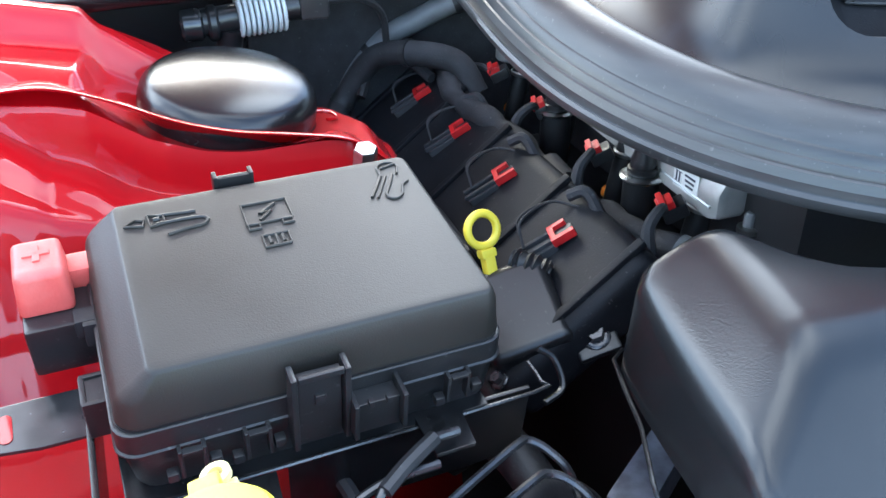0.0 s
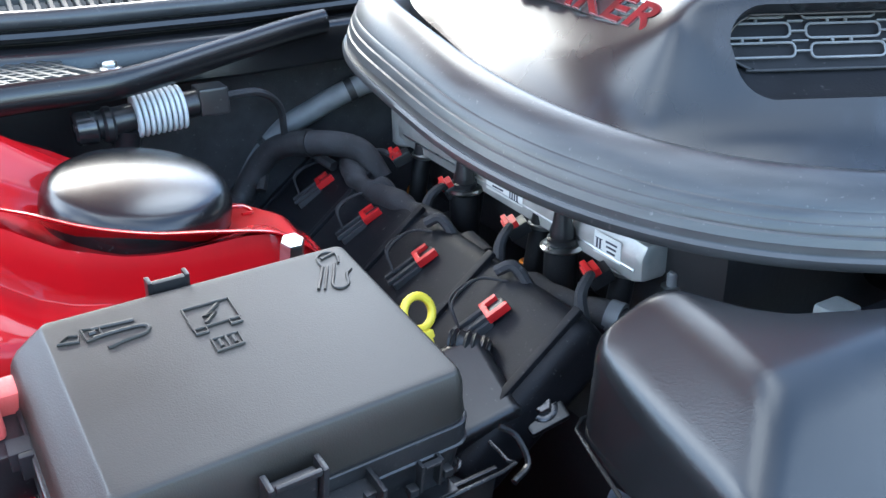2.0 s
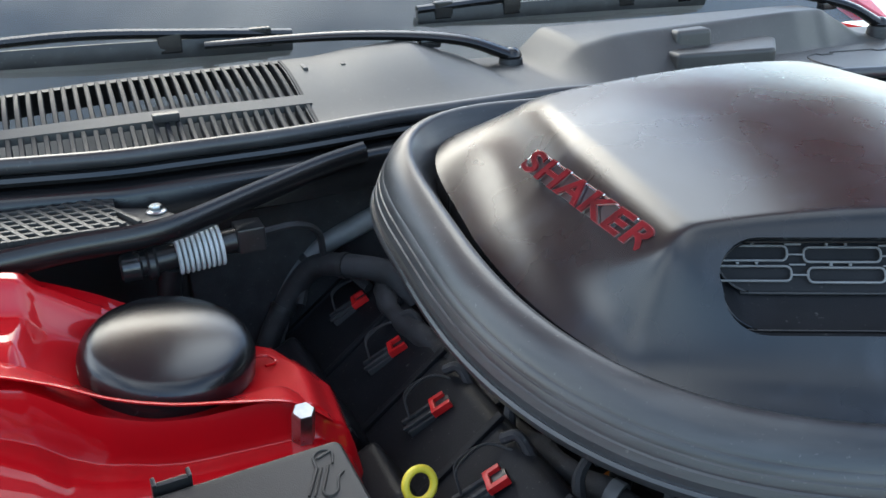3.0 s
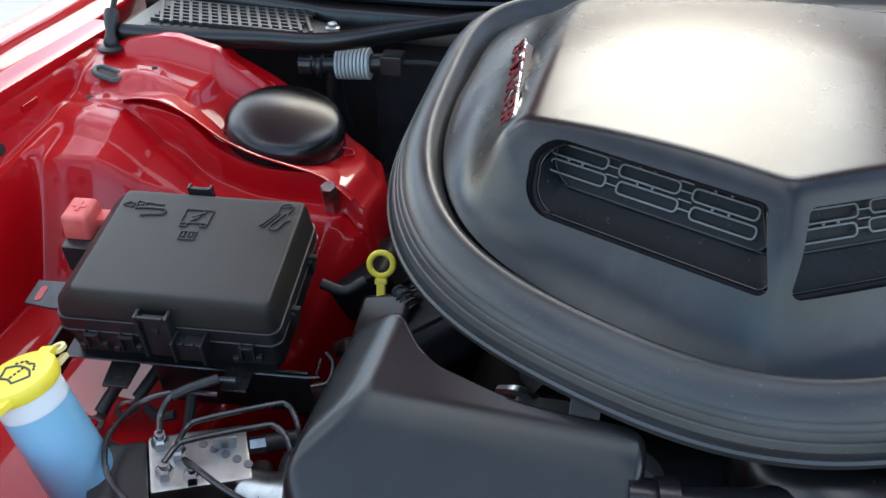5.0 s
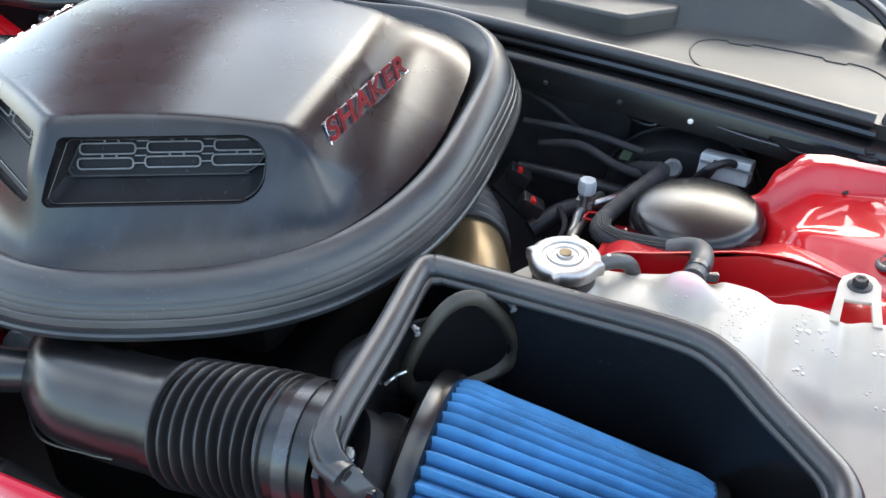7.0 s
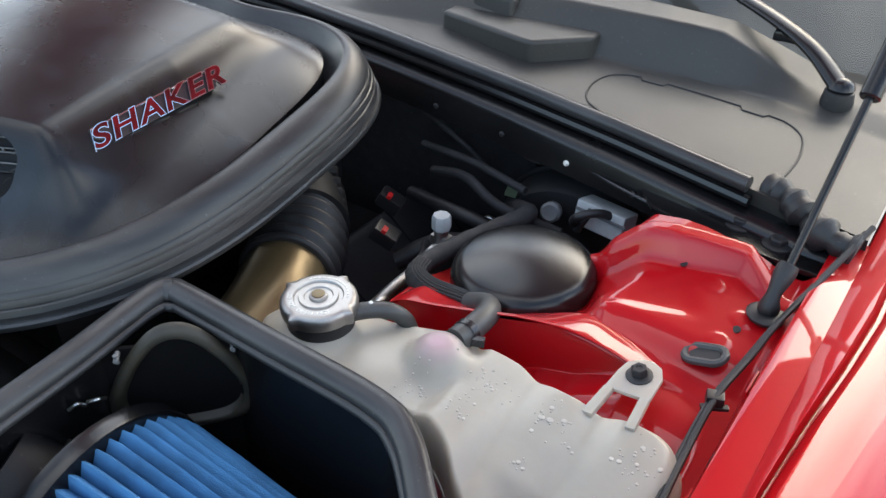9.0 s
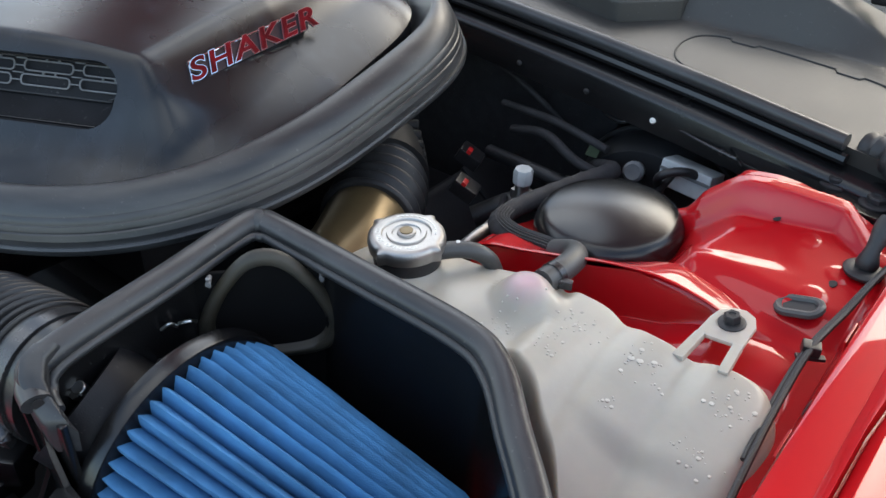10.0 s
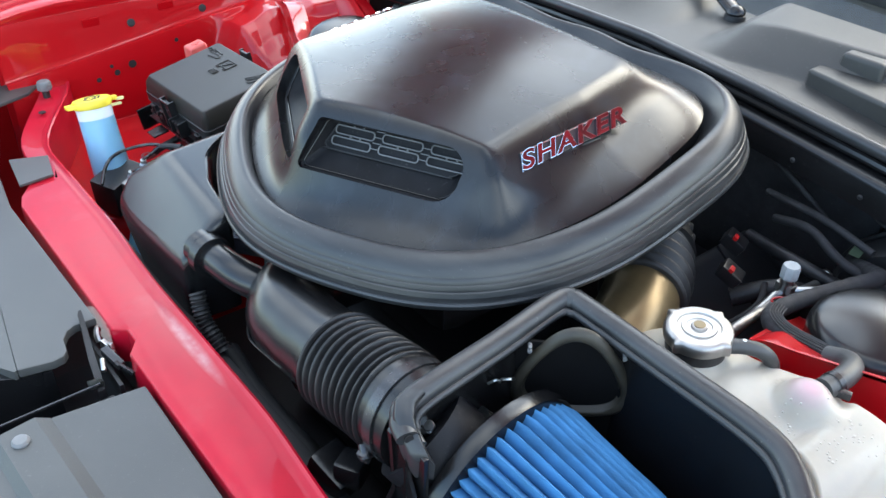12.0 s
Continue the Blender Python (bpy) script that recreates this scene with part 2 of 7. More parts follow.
_g = GLASS.node_tree.nodes["Principled BSDF"]
_g.inputs["Base Color"].default_value, _g.inputs["Roughness"].default_value = (0.75, 0.88, 0.86, 1), 0.02
_g.inputs["Transmission Weight"].default_value, _g.inputs["IOR"].default_value = 1.0, 1.5

# ---- building ----


def part(name, bm, material, parent=None, label="", smooth=38, even=True):
    """Links a bmesh as one mesh object, under a thing or a part where one is given."""
    me = bpy.data.meshes.new(name)
    bmesh.ops.recalc_face_normals(bm, faces=bm.faces)
    bm.to_mesh(me)
    bm.free()
    me.materials.append(material)
    for p in me.polygons:
        p.use_smooth = True
    me.set_sharp_from_angle(angle=radians(smooth))
    ob = new(name, me)
    if parent:
        ob.parent = parent
        ob.matrix_parent_inverse = REST[parent.name].inverted()
    REST[ob.name] = Matrix()
    if even:
        wn_mod = ob.modifiers.new("even_shading", "WEIGHTED_NORMAL")
        wn_mod.keep_sharp = True
    if label:
        tagged(ob, label)
    return ob


REST = {}


def lin(a, b, n):
    return np.linspace(a, b, n).tolist()


def thing(name, at, label, category, group="", kind=""):
    """An Empty at a thing's base, to hold its parts."""
    ob = new(name)
    ob.empty_display_size = 0.02
    ob.location = at
    REST[ob.name] = Matrix.Translation(at)
    return tagged(ob, label, category, group, kind)


def single(name, bm, material, label, category, group="", kind="", smooth=38):
    return tagged(part(name, bm, material, smooth=smooth), label, category, group, kind)


def frame_m(o, ex, ey):
    """A matrix with origin o, x along ex and y near ey."""
    x = Vector(ex).normalized()
    z = x.cross(Vector(ey)).normalized()
    y = z.cross(x)
    m = Matrix((x, y, z)).transposed().to_4x4()
    m.translation = Vector(o)
    return m


def joined(*bms):
    """One bmesh out of several."""
    out = bmesh.new()
    for b in bms:
        me = bpy.data.meshes.new("tmp")
        b.to_mesh(me)
        b.free()
        out.from_mesh(me)
        bpy.data.meshes.remove(me)
    return out


def box(sx, sy, sz, at=(0, 0, 0), bevel=0.002, m=None, seg=2, top=1.0):
    """A box with rounded edges; top scales its upper face."""
    bm = bmesh.new()
    bmesh.ops.create_cube(bm, size=1)
    for v in bm.verts:
        k = top if v.co.z > 0 else 1.0
        v.co = Vector((v.co.x * sx * k, v.co.y * sy * k, v.co.z * sz)) + Vector(at)
    if bevel:
        bmesh.ops.bevel(bm, geom=list(bm.edges), offset=bevel, segments=seg, affect="EDGES", profile=0.6)
    if m:
        bm.transform(m)
    return bm


def rings(loops, caps=True, closed=True):
    """A skin over loops of equally many points."""
    bm = bmesh.new()
    vs = [[bm.verts.new(p) for p in loop] for loop in loops]
    n = len(vs[0])
    for a, b in zip(vs, vs[1:]):
        for i in range(n if closed else n - 1):
            bm.faces.new((a[i], a[(i + 1) % n], b[(i + 1) % n], b[i]))
    if caps and closed:
        bm.faces.new(vs[0][::-1])
        bm.faces.new(vs[-1])
    return bm


def curve(pts, res=6, closed=False):
    """Points of a smooth line through pts."""
    p = [Vector(q) for q in pts]
    n = len(p)
    out = []
    for i in range(n if closed else n - 1):
        a, b = p[i], p[(i + 1) % n]
        z0 = p[i - 1] if (i or closed) else a * 2 - b
        z1 = p[(i + 2) % n] if (i + 2 < n or closed) else b * 2 - a
        for k in range(res):
            t = k / res
            out.append(0.5 * (2 * a + (b - z0) * t + (2 * z0 - 5 * a + 4 * b - z1) * t * t + (3 * a - z0 - 3 * b + z1) * t ** 3))
    if not closed:
        out.append(p[-1])
    return out


def tube(pts, r, seg=10, res=6, closed=False, flat=1.0, radii=None):
    """A round pipe along a smooth line; r a number, or radii a function of the share of the way."""
    line = curve(pts, res, closed) if res > 1 else [Vector(p) for p in pts]
    n = len(line)
    up = None
    loops = []
    for i, p in enumerate(line):
        d = (line[(i + 1) % n] if (i + 1 < n or closed) else p) - (line[i - 1] if (i or closed) else p)
        d.normalize()
        if up is None:
            up = d.orthogonal()
            if abs(d.z) < 0.95:
                up = d.cross(Vector((0, 0, 1))).cross(d)
        up = (up - d * up.dot(d)).normalized()
        side = d.cross(up)
        rr = radii(i / max(1, n - 1)) if radii else r
        loops.append([p + rr * (math.cos(a) * side + flat * math.sin(a) * up) for a in (2 * math.pi * k / seg for k in range(seg))])
    if closed:
        loops.append(loops[0])
        bm = rings(loops, caps=False)
        bmesh.ops.remove_doubles(bm, verts=bm.verts, dist=1e-6)
        return bm
    return rings(loops)


def lathe(profile, seg=28, m=None):
    """A turned body; profile: (radius, height) from bottom to top."""
    loops = [[(r * math.cos(2 * math.pi * k / seg), r * math.sin(2 * math.pi * k / seg), z) for k in range(seg)] for r, z in profile]
    bm = rings(loops)
    if m:
        bm.transform(m)
    return bm


def rrect(x0, x1, y0, y1, r, z=0.0, n=4):
    """A rounded rectangle as a loop of points."""
    out = []
    for cx, cy, a0 in ((x1 - r, y1 - r, 0), (x0 + r, y1 - r, 90), (x0 + r, y0 + r, 180), (x1 - r, y0 + r, 270)):
        for k in range(n + 1):
            a = radians(a0 + 90 * k / n)
            out.append(Vector((cx + r * math.cos(a), cy + r * math.sin(a), z)))
    return out


def prism(poly, z0, z1, bevel=0.0, m=None, seg=2):
    """A polygon of (x, y) raised from z0 to z1, edges rounded."""
    bm = rings([[(x, y, z0) for x, y in poly], [(x, y, z1) for x, y in poly]])
    if bevel:
        bmesh.ops.recalc_face_normals(bm, faces=bm.faces)
        sharp = [e for e in bm.edges if len(e.link_faces) == 2 and e.calc_face_angle() > 0.6]
        bmesh.ops.bevel(bm, geom=sharp, offset=bevel, segments=seg, affect="EDGES", profile=0.6)
    if m:
        bm.transform(m)
    return bm


def rod(a, b, r, seg=14, bevel=0.15):
    """A straight round bar from a to b with eased ends."""
    a, b = Vector(a), Vector(b)
    L = (b - a).length
    m = (b - a).to_track_quat("Z", "Y").to_matrix().to_4x4()
    m.translation = a
    e = min(r * bevel, L * 0.3)
    return lathe([(r - e, 0), (r, e), (r, L - e), (r - e, L)], seg, m)


def bolt(at, r=0.007, h=0.006, washer=1.6, m=None):
    """A hexagon head on its flange."""
    return joined(
        lathe([(r * washer, 0), (r * washer, 0.0012), (r * washer * 0.9, 0.002), (r, 0.0025)], 20, Matrix.Translation(at) @ (m or Matrix())),
        lathe([(r, 0.0018), (r, h), (r * 0.85, h + 0.0012), (r * 0.45, h + 0.0012), (r * 0.4, h + 0.0004)], 6, Matrix.Translation(at) @ (m or Matrix())),
    )


def lettering(text, size, depth, m, shear=0.0, bevel=0.0, bold=0.0, gap=1.0):
    """Raised letters in the built-in font, as a bmesh; the text is centred."""
    cu = bpy.data.curves.new("tmp", "FONT")
    cu.body, cu.size, cu.extrude, cu.shear, cu.bevel_depth, cu.offset, cu.space_character = text, size, depth, shear, bevel, bold, gap
    cu.align_x, cu.align_y = "CENTER", "CENTER"
    ob = new("tmp", cu)
    bpy.context.view_layer.update()
    me = bpy.data.meshes.new_from_object(ob.evaluated_get(bpy.context.evaluated_depsgraph_get()))
    bm = bmesh.new()
    bm.from_mesh(me)
    bm.transform(m)
    bpy.data.objects.remove(ob)
    bpy.data.meshes.remove(me)
    bpy.data.curves.remove(cu)
    return bm


def smin(a, b, k):
    h = max(0.0, min(1.0, 0.5 + 0.5 * (b - a) / k))
    return b + (a - b) * h - k * h * (1 - h)


def smax(a, b, k):
    return -smin(-a, -b, k)


def sstep(t):
    t = max(0.0, min(1.0, t))
    return t * t * (3 - 2 * t)


def interp(x, xs, ys):
    return float(np.interp(x, xs, ys))

# ---- ground and body shell ----
g = bmesh.new()
bmesh.ops.create_grid(g, x_segments=8, y_segments=8, size=400)
single("ground", g, CONCRETE, "pale sunlit concrete ground around the car", "ground", kind="structure")


def tower_top(x, y):
    ax = abs(x)
    front = interp(ax, (0.36, 0.40, 0.425, 0.47, 0.54, 0.60, 0.64, 0.67, 0.70, 0.75, 0.80), (0.862, 0.873, 0.882, 0.898, 0.913, 0.920, 0.917, 0.911, 0.905, 0.900, 0.900))
    if x < 0:
        front -= interp(ax, (0.42, 0.47, 0.52, 0.56, 0.60, 0.66), (0.0, 0.011, 0.018, 0.019, 0.012, 0.0))
    rear = interp(ax, (0.36, 0.40, 0.425, 0.50, 0.54, 0.60, 0.64, 0.67, 0.70, 0.75, 0.80), (0.860, 0.864, 0.870, 0.895, 0.908, 0.924, 0.930, 0.934, 0.934, 0.930, 0.930))
    return front + (rear - front) * (y - 0.15) / 0.165


def tower_ridge(x):
    """Where the folded lip of the tower top runs."""
    ax = abs(x)
    if x < 0:
        return interp(ax, (0.36, 0.41, 0.475, 0.55, 0.60, 0.664, 0.71, 0.80), (0.140, 0.143, 0.152, 0.170, 0.192, 0.210, 0.218, 0.22))
    return interp(ax, (0.36, 0.41, 0.475, 0.55, 0.60, 0.664, 0.71, 0.80), (0.112, 0.115, 0.120, 0.132, 0.142, 0.150, 0.152, 0.15))


def tower(x, y):
    """Height of the red pressed metal of strut tower, shelf and side rail."""
    ax = abs(x)
    ridge = tower_ridge(x)
    r = math.hypot(ax - (0.497 if x < 0 else 0.532), y - 0.236)
    top = tower_top(x, y) - (0.028 if x > 0 else 0.014) * sstep((0.112 - r) / 0.05)
    d = ridge - y
    step = interp(ax, (0.36, 0.42, 0.50, 0.58, 0.63, 0.68, 0.72), (0.022, 0.034, 0.048, 0.050, 0.036, 0.008, 0.002))
    hollow = sstep((d + 0.004) / 0.008)
    # shelf under the lip, rolled over a long edge to the steep front wall
    shelf = tower_top(x, ridge) - step - 0.26 * max(0.0, d) + 0.006 * math.sin(min(1.0, max(0.0, d) / 0.06) * math.pi)
    z = top * (1 - hollow) + shelf * hollow
    shelf_end = interp(ax, (0.36, 0.42, 0.50, 0.58, 0.66, 0.74, 0.80), (0.020, 0.030, 0.040, 0.058, 0.085, 0.105, 0.11))
    if d > 0:
        wall = tower_top(x, ridge) - step - 0.26 * shelf_end - 2.4 * (d - shelf_end)
        z = smin(z, wall, 0.016)
        z = smax(z, interp(ax, (0.36, 0.45, 0.70, 0.76, 0.80), (0.70, 0.715, 0.735, 0.75, 0.80)), 0.03)
    inner = interp(y, (-0.30, 0.0, 0.08, 0.13, 0.21, 0.26, 0.295, 0.32, 0.34), (0.49, 0.48, 0.42, 0.376, 0.368, 0.385, 0.42, 0.47, 0.50)) if x < 0 else interp(y, (-0.30, 0.0, 0.08, 0.13, 0.20, 0.235, 0.26, 0.285, 0.31), (0.42, 0.41, 0.392, 0.378, 0.385, 0.44, 0.54, 0.585, 0.60))
    z -= 0.40 * sstep((inner - ax) / 0.07) + 0.018 * sstep((inner + 0.022 - ax) / 0.022)
    # raised rim towards the cowl
    if x < 0:
        back = interp(ax, (0.40, 0.47, 0.55, 0.60, 0.68, 0.80), (0.330, 0.318, 0.308, 0.306, 0.318, 0.33))
    else:
        back = interp(ax, (0.50, 0.56, 0.62, 0.66, 0.715, 0.74, 0.76), (0.245, 0.268, 0.284, 0.291, 0.308, 0.292, 0.275))
    z += interp(ax, (0.44, 0.52, 0.58, 0.65, 0.72, 0.75), (0.0, 0.012, 0.027, 0.028, 0.016, 0.006)) * sstep((y - back + 0.026) / 0.014) - 0.012 * sstep((y - back) / 0.008)
    # pressed pockets and the long crease
    u, v = (ax - 0.655) * 0.8 + (y - 0.215) * 0.6, (y - 0.215) * 0.8 - (ax - 0.655) * 0.6
    z -= 0.0025 * sstep((0.055 - abs(u)) / 0.025) * sstep((0.022 + 0.25 * u - abs(v)) / 0.02)
    crease = (y - 0.235) + 2.6 * (ax - 0.600) - 6.0 * (y - 0.225) ** 2
    z += 0.012 * sstep(crease / 0.045 + 0.5) * sstep((ax - 0.565) / 0.03) * sstep((y - ridge - 0.01) / 0.04)
    for bx, by in ((0.700, 0.262), (0.727, 0.205), (0.735, 0.238)):
        z += 0.0010 * sstep((0.011 - math.hypot(ax - bx, y - by)) / 0.004)
    # rise to the wing flange
    fold = 0.884 + 0.12 * y
    z += max(0.0, fold - z) * sstep((ax - 0.738) / 0.014)
    z += max(0.0, 0.945 - z) * sstep((ax - 0.762) / 0.012)
    return z


def warped(side):
    """The pressed panel, its rows bent to run along the lip."""
    end = 0.316 if side > 0 else 0.336
    base = 0.135 if side > 0 else 0.170
    rows = lin(-0.285, base - 0.115, 50)[:-1] + lin(base - 0.115, base - 0.010, 60)[:-1] + lin(base - 0.010, base + 0.012, 14)[:-1] + lin(base + 0.012, end, 70)
    bm = bmesh.new()
    grid = []
    for yr in rows:
        k = sstep((yr + 0.285) / (base + 0.285)) if yr < base else sstep((end - yr) / (end - base))
        row = []
        for v in lin(0.445 if side > 0 else 0.33, 0.806, 150):
            x = side * v
            y = yr + (tower_ridge(x) - base) * k
            row.append(bm.verts.new((x, y, tower(x, y))))
        grid.append(row)
    for a, b in zip(grid, grid[1:]):
        for i in range(len(a) - 1):
            bm.faces.new((a[i], a[i + 1], b[i + 1], b[i]))
    geo = bmesh.ops.extrude_face_region(bm, geom=list(bm.faces))
    for v in geo["geom"]:
        if isinstance(v, bmesh.types.BMVert):
            v.co.z -= 0.0015
    return bm


for side, word in ((-1, "battery side"), (1, "coolant side")):
    st = thing("strut_tower", (side * 0.55, 0.2, 0.7), "glossy red pressed-metal strut tower and inner wing, " + word, "strut tower", "strut towers", "structure")
    part("pressed_panel", warped(side), RED, st, smooth=60)
    rx = (0.446, 0.450, 0.455, 0.470, 0.50, 0.54, 0.58, 0.62, 0.655, 0.69) if side > 0 else (0.384, 0.40, 0.42, 0.46, 0.50, 0.54, 0.58, 0.62, 0.655, 0.69)
    lift = (-0.014, -0.004, 0.001, 0.003, 0.002, 0.002, 0.005, 0.006, 0.004, 0.0) if side > 0 else (-0.014, -0.004, 0.001, 0.003, 0.004, 0.008, 0.013, 0.013, 0.007, 0.0)
    dive = [(0.028 if side > 0 else 0.014) * sstep((0.112 - math.hypot(a - (0.497 if side < 0 else 0.532), tower_ridge(side * a) + 0.022 - 0.236)) / 0.05) for a in rx]
    edge = curve([(side * a, tower_ridge(side * a), tower_top(side * a, tower_ridge(side * a)) + c) for a, c in zip(rx, lift)], 8)
    sink = curve([(0, 0, v) for v in dive], 8)
    part("folded_lip", rings([[p + Vector((0, dy, dz - s.z * k)) for dy, dz, k in ((0.030, -0.002, 1), (0.020, 0.0015, 0.9), (0.008, 0.003, 0.4), (-0.004, 0.005, 0), (-0.006, 0.0042, 0), (-0.0055, 0.0026, 0), (0.000, 0.0018, 0.1), (0.008, 0.0008, 0.4), (0.020, -0.0015, 0.9), (0.030, -0.005, 1))] for p, s in zip(edge, sink)]), RED, st, smooth=60)
    # wing: flange, gutter, outer skin down to the sill
    sec = [(0.800, 0.955), (0.803, 0.961), (0.826, 0.967), (0.830, 0.962), (0.8315, 0.955), (0.834, 0.955), (0.836, 0.964), (0.842, 0.972), (0.87, 0.972), (0.915, 0.955), (0.945, 0.915), (0.955, 0.85), (0.958, 0.60), (0.95, 0.30), (0.94, 0.28), (0.90, 0.30), (0.90, 0.85), (0.86, 0.92), (0.806, 0.93)]
    loops = []
    for y in lin(-0.62, 1.3, 25):
        drop = 0.30 * max(0.0, -(y + 0.18)) ** 1.3 + (0.02 * (y - 0.35) if y < 0.35 else 0.0)
        pinch = 0.35 * max(0.0, -(y + 0.25)) ** 1.5
        draw = 0.024 * sstep((0.30 - y) / 0.32)
        loops.append([(side * (a - pinch - draw * min(1.0, max(0.0, (a - 0.800) / 0.034))), y, b - drop * (1 if b > 0.7 else 0)) for a, b in sec])
    wing = thing("front_wing", (side * 0.9, 0.2, 0.28), "glossy red front wing reflecting the sky", "car wing", "front wings")
    part("wing_panel", rings(loops), RED, wing, smooth=50)
    # inner wing skirt under the flange, with its folded tabs
    skirt = [[(side * 0.804, y, 0.9600), (side * 0.782, y, 0.9585), (side * 0.7745, y, 0.955), (side * 0.7725, y, 0.947), (side * 0.777, y, 0.935), (side * 0.777, y, 0.62), (side * 0.781, y, 0.62), (side * 0.781, y, 0.940), (side * 0.800, y, 0.952)] for y in lin(-0.29, 0.372, 12)]
    for loop, y in zip(skirt, lin(-0.29, 0.372, 12)):
        drop = 0.30 * max(0.0, -(y + 0.18)) ** 1.3 + 0.02 * (y - 0.35)
        for i, p in enumerate(loop):
            loop[i] = (p[0], p[1], p[2] - drop if p[2] > 0.9 else p[2])
    part("inner_skirt", rings(skirt), RED, wing, smooth=50)
    for y in (-0.12, 0.02, 0.16, 0.30):
        part("tab", box(0.018, 0.030, 0.0020, bevel=0.0008, m=pose(side * 0.7690, y, 0.930 + 0.02 * (y - 0.35), 0, side * 82, 0)), RED, wing)
    for y in (-0.05, 0.09, 0.23):
        part("plug", lathe([(0.0075, 0), (0.0075, 0.001), (0.005, 0.0018)], 16, pose(side * 0.7665, y, 0.908, 0, -side * 80, 0)), SOFT, wing, "black rubber plug")

# holes in the apron of the battery side, and the black cover beside the bar
for y, z, r in ((-0.070, 0.842, 0.0075), (-0.100, 0.832, 0.0055), (-0.108, 0.846, 0.0035), (-0.135, 0.826, 0.0045), (0.02, 0.868, 0.004)):
    single("apron_hole", lathe([(r, 0), (r, 0.0008), (r * 0.6, 0.001)], 16, pose(-0.7415, y, z, 0, 90, 0)), DARK, "dark round hole in the red apron", "hole", "apron holes")
single("lamp_cover", prism([(-0.838, -0.400), (-0.838, -0.200), (-0.803, -0.210), (-0.755, -0.232), (-0.722, -0.262), (-0.700, -0.322), (-0.72, -0.42)], 0.836, 0.842, 0.002), PANEL, "dark grey plastic cover between wing and front bar", "cover")

# engine bay tray, bulkhead and front screen, all in shade
single("bay_tray", box(1.5, 0.95, 0.02, (0, 0.08, 0.44), 0.004), DARK, "dark undertray of the engine bay", "undertray", kind="structure")
single("bulkhead", box(1.58, 0.02, 0.53, (0, 0.50, 0.70), 0.003), DARK, "dark insulated bulkhead behind the engine", "bulkhead", kind="structure")
single("insulation_mat", box(0.85, 0.012, 0.34, (-0.02, 0.482, 0.78), 0.005), TAPE, "dark matt insulation mat on the bulkhead", "insulation", kind="structure")
single("radiator_shroud", box(1.05, 0.03, 0.34, (0.02, -0.283, 0.60), 0.006), DARK, "black radiator shroud behind the front bar", "shroud", kind="structure")

# ---- front bar ----
bar = thing("front_bar", (0, -0.33, 0.8), "glossy red front cross bar with sky sheen and scuffed dust", "cross bar", kind="structure")


def bar_edge(x):
    bend = sstep((abs(x) - 0.52) / 0.26)
    return -0.290 + 0.11 * bend - 0.008 * sstep((x + 0.3) / 0.2) - 0.012 * sstep((x - 0.15) / 0.2), -0.376 + (0.055 * sstep((x - 0.351) / 0.004) if x > 0 else 0.05 * sstep((-x - 0.40) / 0.10)) + 0.10 * sstep((abs(x) - 0.55) / 0.25)


loops = []
for x in sorted(lin(-0.80, 0.80, 65) + [-0.061, -0.049, -0.026, -0.007, 0.351, 0.353, 0.355]):
    back, front = bar_edge(x)
    z = 0.818 + 0.012 * sstep((abs(x) - 0.5) / 0.25)
    notch = interp(x, (-0.061, -0.049, -0.026, -0.007), (0.0, 0.014, 0.014, 0.0))
    inner = front + 0.018
    front += notch
    loops.append([(x, back, z - 0.10), (x, back, z - 0.002), (x, back - 0.0008, z + 0.0045), (x, back - 0.0035, z + 0.0055), (x, back - 0.0058, z + 0.0035), (x, back - 0.0095, z + 0.0004), (x, back - 0.018, z), (x, (back + inner) / 2, z + 0.0006), (x, inner, z + 0.0003), (x, front + 0.0022, z), (x, front + 0.0005, z - 0.0012), (x, front, z - 0.004), (x, front, z - 0.05), (x, front + 0.004, z - 0.05), (x, front + 0.006, z - 0.012), (x, back - 0.008, z - 0.012), (x, back - 0.004, z - 0.10)])
part("bar_panel", rings(loops), RED_BAR, bar, smooth=50)
part("crease", rod((0.345, -0.374, 0.8178), (0.325, -0.322, 0.8182), 0.0008), RED_BAR, bar)
part("pad", prism([(-0.535, -0.352), (-0.447, -0.362), (-0.452, -0.312), (-0.515, -0.300)], 0.820, 0.8245, 0.001), PANEL, bar, "grey foam pad")
for x, y in ((-0.655, -0.262), (0.62, -0.272)):
    part("hole_plug", lathe([(0.006, 0), (0.006, 0.0012), (0.003, 0.0014)], 16, pose(x, y, 0.831)), SOFT, bar)

# front panels ahead of the bar
fp = thing("radiator_cover", (0, -0.5, 0.80), "flat grey-black plastic two-plate radiator cover ahead of the red bar", "radiator cover")
for name, poly, z in (
    ("front_panel", [(-0.100, -0.381), (-0.101, -0.406), (-0.096, -0.416), (-0.085, -0.424), (-0.062, -0.428), (-0.055, -0.434), (-0.053, -0.447), (-0.062, -0.483), (-0.183, -0.466), (-0.74, -0.42), (-0.66, -0.335), (-0.53, -0.372), (-0.42, -0.386)], 0.812),
    ("front_panel", [(0.044, -0.380), (0.031, -0.474), (0.034, -0.540), (0.05, -0.66), (0.72, -0.66), (0.74, -0.325), (0.362, -0.327), (0.359, -0.384)], 0.811),
):
    part("cover_plate", prism(poly, z - 0.012, z, 0.003), PANEL, fp)
